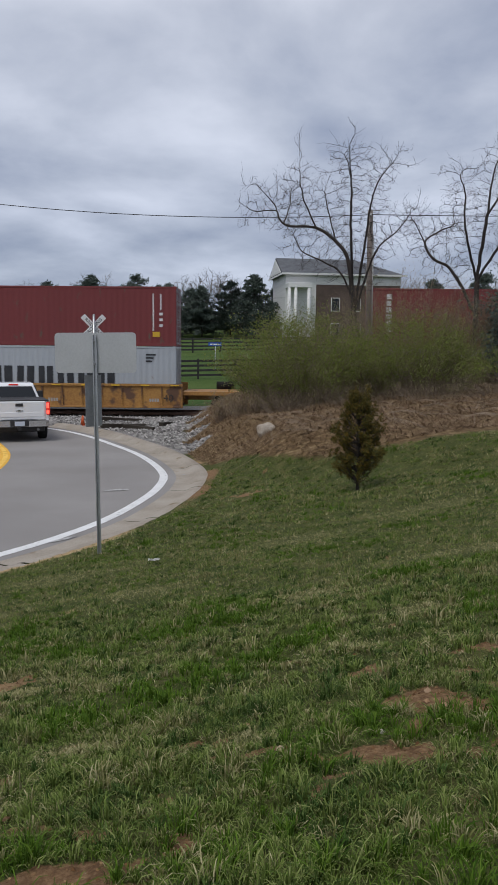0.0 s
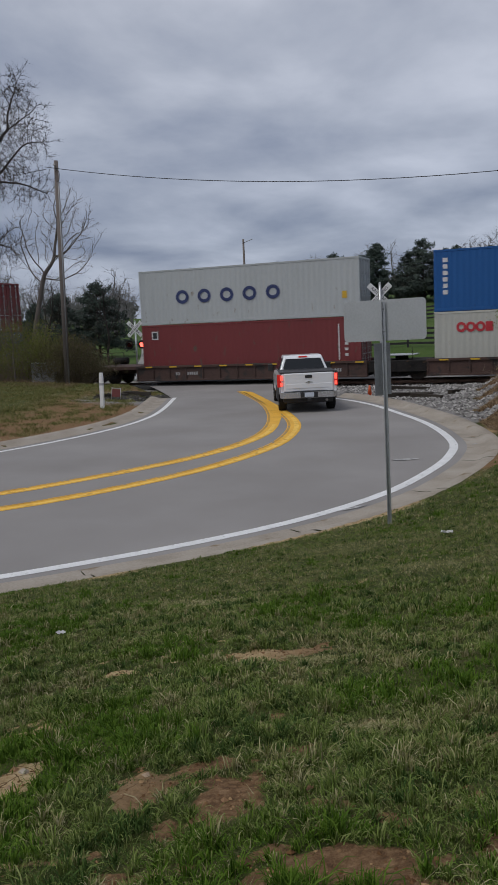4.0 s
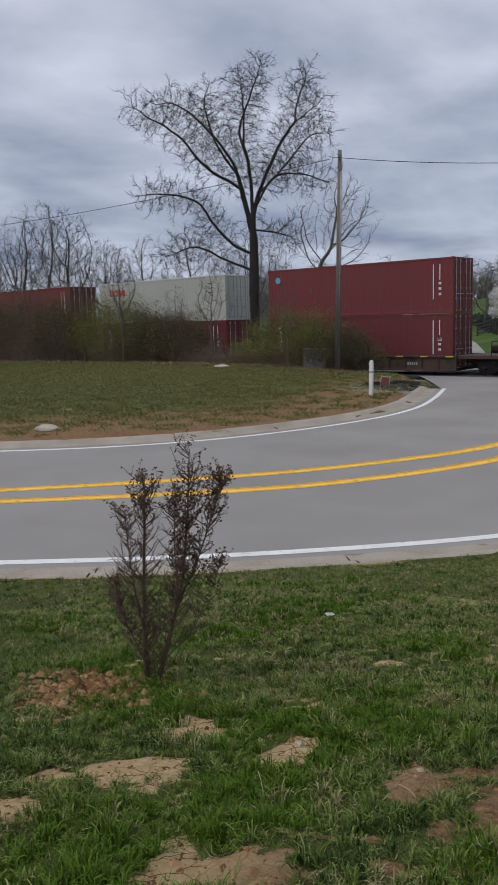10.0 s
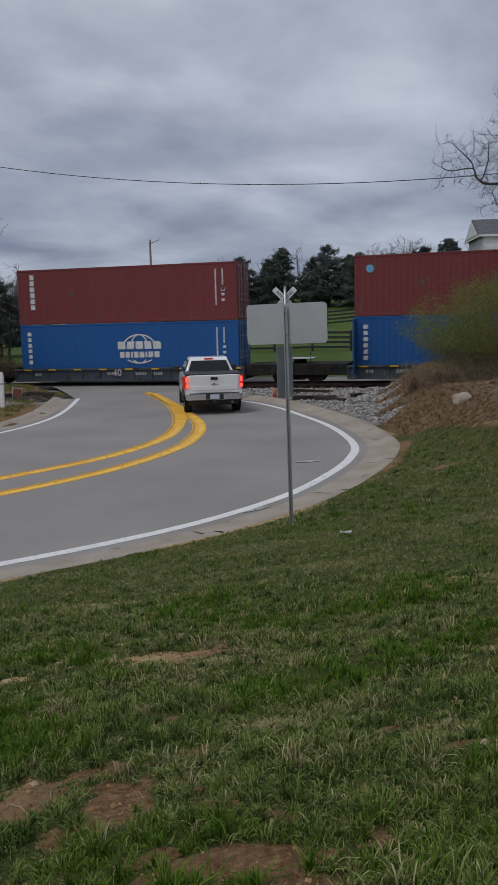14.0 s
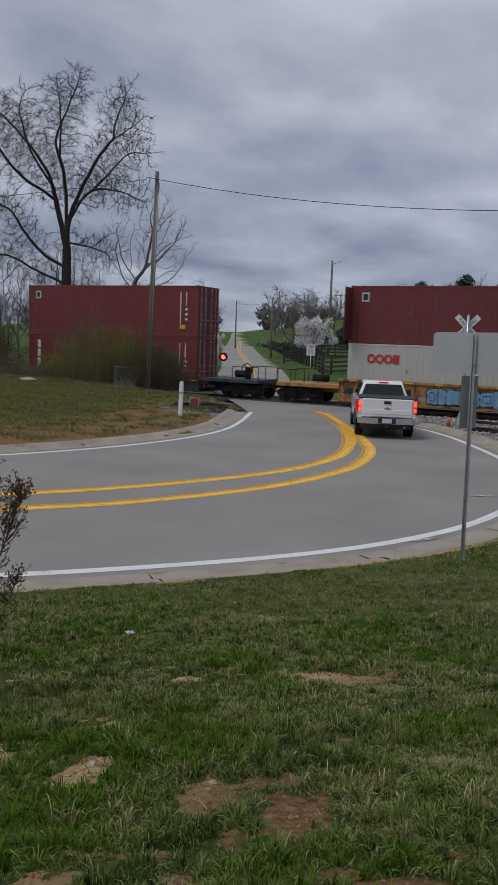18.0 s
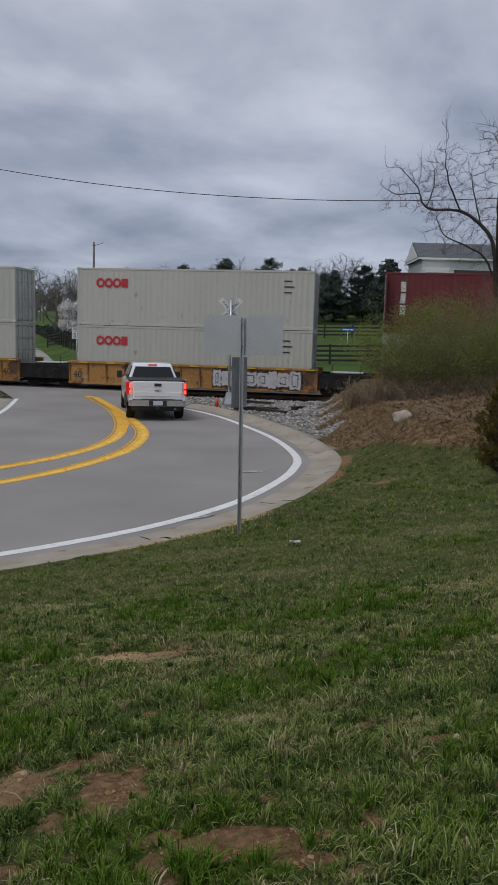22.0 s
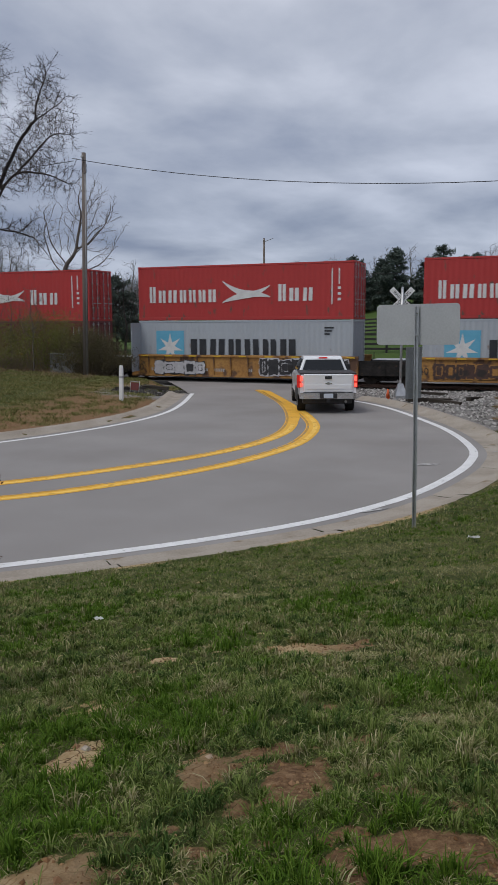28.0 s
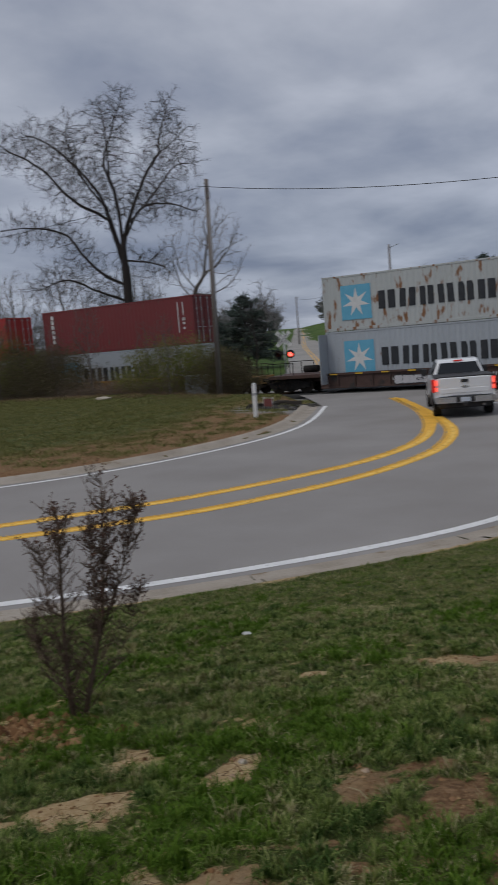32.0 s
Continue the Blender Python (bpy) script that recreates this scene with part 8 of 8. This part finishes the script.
def turf_kinds(seed, x, y, pale=0.0):
    """Which places stay free of grass, and the kind that grows in each: 0 green, 1 deep, 2 lush, 3 dry."""
    r = np.random.RandomState(seed)
    p1, p2, p3 = patchy(x, y, 1.1, 2.0), patchy(x, y, 4.2, 7.0), patchy(x, y, 2.4, 12.0)
    bare, brown, straw = bareness(x, y), ground_zones(x, y)[0], straw_share(x, y)
    u = r.rand(len(x))
    ok = (line_distance(x, y, KERB[::3]) > 0.13) & (bare + 0.35 * patchy(x, y, 14.0, 6.0) + 0.35 * (u - 0.5) < 0.5) & (brown + 0.3 * p2 < 0.45) & (p2 * 0.6 + 0.95 > u * 0.8)
    v = r.rand(len(x))
    kind = np.where(v < 0.30 - 0.5 * p3, 1, 0)
    kind = np.where((p1 + 0.2 * (v - 0.5) < -0.2), 2, kind)
    kind = np.where(r.rand(len(x)) < 0.10 + pale + 0.6 * np.clip(p3 + 0.3 * p2 + 0.5 * p1, 0, 1) + 0.25 * bare + 0.8 * straw, 3, kind)
    return ok, kind, p2, bare, straw


turf = [[], [], [], []]
# fields: seed, corners, tufts to the square metre, blades to a tuft, height, width, radius; then short growth between them
for seed, x0, x1, y0, y1, dens, per, hh, ww, rad, short in ((1, -4.2, 2.2, 1.0, 3.6, 430, 30, 0.066, 0.0042, 0.034, 14000), (2, -6.0, 3.5, 3.6, 6.5, 260, 24, 0.058, 0.0058, 0.042, 6000), (3, -8.0, 5.5, 6.5, 10.5, 130, 20, 0.05, 0.0088, 0.06, 2600),
                                                      (4, -8, 9, 10.5, 20, 34, 22, 0.07, 0.016, 0.10, 700), (5, -14, -6.0, -1, 6.5, 40, 20, 0.06, 0.012, 0.07, 450), (6, -6.0, -4.2, 0.5, 3.6, 220, 26, 0.066, 0.0062, 0.04, 5000)):
    cx, cy = scatter(seed, x0, x1, y0, y1, dens)
    ok, kind, p2, bare, straw = turf_kinds(seed + 20, cx, cy, (0.0, 0.0, 0.08, 0.2, 0.2, 0.1, 0.0)[seed])
    cx, cy, kind, p2, bare, straw = cx[ok], cy[ok], kind[ok], p2[ok], bare[ok], straw[ok]
    r = np.random.RandomState(seed + 50)
    size = (0.45 + 0.75 * r.rand(len(cx)) ** 1.5) * (1 + 0.7 * np.clip(p2, -0.5, 0.7)) * np.where(kind == 2, 1.1, 1.0) * (1 - 0.4 * np.clip(bare, 0, 1)) * (1 - 0.5 * straw)
    face = r.uniform(0, 2 * np.pi, len(cx))
    at = np.repeat(np.arange(len(cx)), per)
    n = len(at)
    q, d = r.uniform(0, 2 * np.pi, n), np.abs(r.normal(0, 0.6, n))
    x, y = cx[at] + np.cos(q) * d * rad * size[at], cy[at] + np.sin(q) * d * rad * size[at]
    b = np.where(r.rand(n) < 0.7, q, face[at]) + r.normal(0, 0.45, n)
    k = np.clip(0.15 + 0.75 * d + r.normal(0, 0.25, n) + 0.8 * straw[at], 0.05, 1.9)
    h, w = hh * size[at] * r.uniform(0.55, 1.1, n), ww * r.uniform(0.7, 1.25, n)
    make = blades if seed in (1, 2) else slivers
    for kd in range(4):
        sel = kind[at] == kd
        turf[kd].append(make(seed + 7, x[sel], y[sel], h[sel], w[sel], 1.0, b[sel], k[sel]))
    x, y = scatter(seed + 30, x0, x1, y0, y1, short)
    ok, kind, p2, bare, straw = turf_kinds(seed + 40, x, y, (0.0, 0.0, 0.08, 0.2, 0.2, 0.1, 0.0)[seed])
    x, y, kind = x[ok], y[ok], kind[ok]
    for kd in range(4):
        sel = kind == kd
        turf[kd].append(slivers(seed + 9, x[sel], y[sel], hh * (0.3 + 0.35 * r.rand(sel.sum())), ww * 0.9 * np.ones(sel.sum()), 1.6))
blade_object("lawn_grass", turf[0], GRASS_GREEN, "uneven tufts of green lawn grass on the slope")
blade_object("deep_grass", turf[1], GRASS_DEEP, "dark blue-green tufts in the lawn")
blade_object("lush_grass", turf[2], GRASS_LUSH, "brighter green patches in the lawn")
blade_object("dry_grass", turf[3], GRASS_DRY, "pale dry grass tufts among the green lawn")
# dead straw lying flat
x, y = scatter(81, -4, 4, 1.2, 12, 900)
keep = straw_share(x, y) + 0.35 * (bareness(x, y) > 0.25) * (np.random.RandomState(82).rand(len(x)) < 0.35) > np.random.RandomState(83).rand(len(x)) * 0.9 + 0.12
x, y = x[keep], y[keep]
blade_object("straw_thatch", [slivers(84, x, y, 0.012 + 0.01 * np.random.RandomState(85).rand(len(x)), 0.003 + 0.0011 * y, 4.5)], GRASS_DRY, "flat dead straw lying in thin patches of the lawn", "dead grass")

# brown dead growth on the bank and left verge
x, y = scatter(61, -5, 12, 16.5, 38, 420)
b_, g_, _ = ground_zones(x, y)
keep = (b_ + 0.7 * patchy(x, y, 1.9, 5.0) > 0.55) & (g_ < 0.4)
x, y = x[keep], y[keep]
hh = 0.05 + 0.13 * np.random.RandomState(5).rand(len(x)) * (0.3 + 1.4 * np.clip(patchy(x, y, 1.1, 9.0) + 0.4, 0, 1))
bank_set = [slivers(62, x, y, hh, np.full(len(x), 0.024), 3.2)]
x, y = scatter(63, -62, -22.5, 34.0, 37.6, 160)
keep = patchy(x, y, 0.7, 3.0) > -0.1
x, y = x[keep], y[keep]
bank_set.append(slivers(64, x, y, 0.08 + 0.3 * np.random.RandomState(6).rand(len(x)) ** 2, np.full(len(x), 0.022), 2.6))
blade_object("dead_growth", bank_set, DEAD_STRAW, "tangled straw-brown dead stalks on the bank", "dead grass")
x, y = scatter(65, -50, -13, 10, 37, 330)
df = line_distance(x, y, KERB_FAR[::3])
keep = (df < -0.5) & (0.6 * patchy(x, y, 0.6, 4.0) + 1.1 * patchy(x, y, 1.7, 6.0) - 0.055 * df > 0.22)
x, y = x[keep], y[keep]
cx, cy = scatter(95, -46, -13, 11, 36, 2.6)
dv = -line_distance(cx, cy, KERB_FAR[::3])
sel = (dv > 0.5) & (dv < 9)
at = np.repeat(np.flatnonzero(sel), 46)
rv_ = np.random.RandomState(96)
tx, ty = cx[at] + rv_.normal(0, 0.17, len(at)), cy[at] + rv_.normal(0, 0.17, len(at))
blade_object("verge_tufts", [slivers(97, tx, ty, 0.05 + 0.11 * rv_.rand(len(at)), np.full(len(at), 0.026), 1.2)], GRASS_VERGE, "scattered green tufts on the bare strip of the verge")
blade_object("verge_grass", [slivers(66, x, y, 0.03 + 0.07 * np.random.RandomState(7).rand(len(x)) * (1 + np.clip(patchy(x, y, 2.5, 5.0), -0.5, 0.9)), np.full(len(x), 0.028), 1.2)], GRASS_VERGE, "sparse green tufts on the thin soil verge")
x, y = scatter(67, -44, -13, 10, 37, 120)
df = line_distance(x, y, KERB_FAR[::3])
x, y = x[df < -0.4], y[df < -0.4]
blade_object("verge_dry_grass", [slivers(68, x, y, 0.02 + 0.04 * np.random.RandomState(8).rand(len(x)), np.full(len(x), 0.025), 1.4)], GRASS_DRY, "dry straw tufts on the thin soil verge")


def pebbles(name, x, y, size, label, mat):
    """Many small faceted stones in one mesh."""
    r = np.random.RandomState(len(x))
    base = np.array([(1, 0, 0), (-1, 0, 0), (0, 1, 0), (0, -1, 0), (0, 0, 1), (0, 0, -0.7)], float)
    tri = np.array([(0, 2, 4), (2, 1, 4), (1, 3, 4), (3, 0, 4), (2, 0, 5), (1, 2, 5), (3, 1, 5), (0, 3, 5)])
    n = len(x)
    V = base[None] * (0.6 + 0.8 * r.rand(n, 6, 1)) * (size * (0.5 + r.rand(n)))[:, None, None] * np.array([1, 1, 0.7])
    a = r.uniform(0, 6.283, n)
    c, s = np.cos(a)[:, None], np.sin(a)[:, None]
    V = np.stack([V[..., 0] * c - V[..., 1] * s, V[..., 0] * s + V[..., 1] * c, V[..., 2]], -1)
    V += np.stack([x, y, ground_at(x, y) + size * 0.25], -1)[:, None]
    F = tri[None] + 6 * np.arange(n)[:, None, None]
    return tagged(cast(name, V.reshape(-1, 3).tolist(), F.reshape(-1, 3).tolist(), mat), label, "gravel", kind="stuff")


PEBBLE = island_material("pebble", [(0.10, 0.095, 0.09), (0.2, 0.19, 0.18), (0.32, 0.31, 0.29), (0.45, 0.43, 0.41)], 0.95)
DARK_RUBBLE = island_material("dark_rubble", [(0.03, 0.028, 0.027), (0.06, 0.056, 0.052), (0.10, 0.092, 0.085)], 0.95)
x, y = scatter(71, -9.4, -1.0, 22.5, 38.5, 55)
_, g_, _ = ground_zones(x, y)
dk = line_distance(x, y, KERB[::3])
keep = (g_ + 0.3 * patchy(x, y, 1.4, 3.0) > 0.45) & (dk > 0.25)
pebbles("gravel", x[keep], y[keep], 0.055, "loose grey gravel beside the tracks", PEBBLE)
x, y = scatter(72, -62, 30, 37.6, 39.9, 26)
keep = (x < -20.6) | (x > -11.2)
pebbles("ballast", x[keep], y[keep], 0.06, "coarse grey track ballast", PEBBLE)
x, y = scatter(73, -19.5, -15.8, 28.8, 34.6, 60)
keep = np.hypot((x + 17.4) / 1.6, (y - 31.9) / 2.4) < 1
pebbles("rubble", x[keep], y[keep], 0.07, "dark heap of broken asphalt rubble by the crossing", DARK_RUBBLE)
x, y = scatter(74, -3, 2.5, 1.2, 4.5, 22)
keep = bareness(x, y) > 0.6
pebbles("soil_crumbs", x[keep], y[keep], 0.014, "crumbs of soil and small stones on bare patches", island_material("crumb", [(0.2, 0.11, 0.06), (0.33, 0.2, 0.11), (0.42, 0.33, 0.24)], 0.95))


CLOD = island_material("soil_clod", [(0.09, 0.045, 0.02), (0.17, 0.09, 0.042), (0.26, 0.15, 0.075), (0.38, 0.25, 0.13)], 0.95)
x, y = scatter(73, -4.2, 2.0, 1.2, 5.4, 900)
keep = bareness(x, y) + 0.2 * patchy(x, y, 8.0, 3.0) > 0.55
pebbles("soil_clods", x[keep], y[keep], 0.003 + 0.007 * np.random.RandomState(76).rand(keep.sum()) ** 3, "crumbs of brown soil on the bare patches", CLOD)
rc = np.random.RandomState(74)
pebbles("mound_clods", -3.52 + rc.normal(0, 0.24, 1900), 2.7 + rc.normal(0, 0.2, 1900), 0.006 + 0.03 * rc.rand(1900) ** 5, "clods of dug brown soil round the dry shrub", CLOD)
briar, rb = ([], []), random.Random(75)
for _ in range(170):
    px_, py_ = rb.uniform(0.2, 9.5), rb.uniform(18.2, 26)
    if float(ground_zones(np.array([px_]), np.array([py_]))[0][0]) < 0.5:
        continue
    a_, ln_ = rb.uniform(0, 6.283), rb.uniform(0.5, 1.5)
    hgt = rb.uniform(0.02, 0.16)
    base_ = len(briar[0])
    for q in range(6):
        t_ = q / 5
        bx, by = px_ + math.cos(a_) * ln_ * t_, py_ + math.sin(a_) * ln_ * t_
        bz = gz_at(bx, by) + 0.02 + hgt * 4 * t_ * (1 - t_)
        for j in range(3):
            briar[0].append((bx + 0.005 * math.cos(2.09 * j), by + 0.005 * math.sin(2.09 * j), bz + 0.005 * math.sin(2.09 * j + 1)))
    for q in range(5):
        for j in range(3):
            briar[1].append((base_ + 3 * q + j, base_ + 3 * q + (j + 1) % 3, base_ + 3 * q + 3 + (j + 1) % 3, base_ + 3 * q + 3 + j))
tagged(cast("briars", *briar, STEM_BROWN), "long arching dead briar stems on the bank", "dead stems", kind="stuff")


def stone(name, x, y, w, d, h, seed, mat, label):
    bm = bmesh.new()
    bmesh.ops.create_icosphere(bm, subdivisions=3, radius=1)
    for v in bm.verts:
        k = 1 + 0.28 * noise.noise(v.co * 1.3 + Vector((seed, 0, 0))) + 0.08 * noise.noise(v.co * 4 + Vector((0, seed, 0)))
        v.co = Vector((v.co.x * w * k, v.co.y * d * k, v.co.z * h * k))
    ob = part(name, finish(bm), mat)
    ob.location = (x, y, gz_at(x, y) + h * 0.35)
    return tagged(ob, label, "rock")


BOULDER = varied("boulder_stone", [(0.27, 0.22, 0.17), (0.38, 0.33, 0.27), (0.46, 0.42, 0.36)], 3, 25, rough=0.95, bump=0.5, depth=0.02)
stone("boulder", 0.33, 20.7, 0.27, 0.2, 0.2, 3.0, BOULDER, "pale tan boulder in the brown bank")
for k, (x, y, s) in enumerate(((-1.95, 2.62, 0.02), (0.62, 2.9, 0.018))):
    stone("stone", x, y, s, s * 0.8, s * 0.6, 5.0 + k, BOULDER, "small pale stone lying in the lawn")
for k, (x, y) in enumerate(((-19.3, 14.2), (-29.6, 33.6))):
    stone("boulder", x, y, 0.45, 0.3, 0.12, 9.0 + k, BOULDER, "flat pale stone lying on the verge")


def litter(x, y, w, seed):
    rnd = random.Random(seed)
    bm = bmesh.new()
    n = 5
    g = [[bm.verts.new((w * (i / n - 0.5), w * 0.7 * (j / n - 0.5), 0.02 + 0.25 * w * rnd.random())) for i in range(n + 1)] for j in range(n + 1)]
    for j in range(n):
        for i in range(n):
            bm.faces.new((g[j][i], g[j][i + 1], g[j + 1][i + 1], g[j + 1][i]))
    bmesh.ops.solidify(bm, geom=bm.faces[:], thickness=0.004)
    ob = part("litter", finish(bm), BOARD_WHITE)
    ob.location = (x, y, gz_at(x, y) + 0.035)
    return tagged(ob, "crumpled white paper litter lying on the grass", "litter")


litter(-1.07, 9.18, 0.13, 1)
litter(-3.4, 5.0, 0.07, 2)
litter(-2.55, 13.3, 0.09, 3)
# old timbers thrown down by the tracks
for k, (x, y, rz, ln) in enumerate(((-5.2, 31.6, 35, 1.9), (-4.5, 30.9, -20, 1.3), (-18.2, 31.2, 60, 1.5), (-17.6, 32.4, 20, 1.2), (-6.0, 34.5, 5, 2.2), (-3.6, 32.6, 70, 1.1))):
    ob = part("timber", rounded(box(-ln / 2, ln / 2, -0.1, 0.1, 0, 0.16), 0.015), SLEEPER)
    ob.matrix_basis = pose(x, y, gz_at(x, y) - 0.01, 0, 3, rz)
    tagged(ob, "broken dark timber thrown down beside the tracks", "timber")


def motions():
    """The train rolls past to the left at a steady speed; all else stands still."""
    for ob, x, z in RIDERS:
        walk(ob, [(t, pose(x - SPEED * t, TRACK_Y, z)) for t in (0, 8, 16, 24, 32)])


motions()
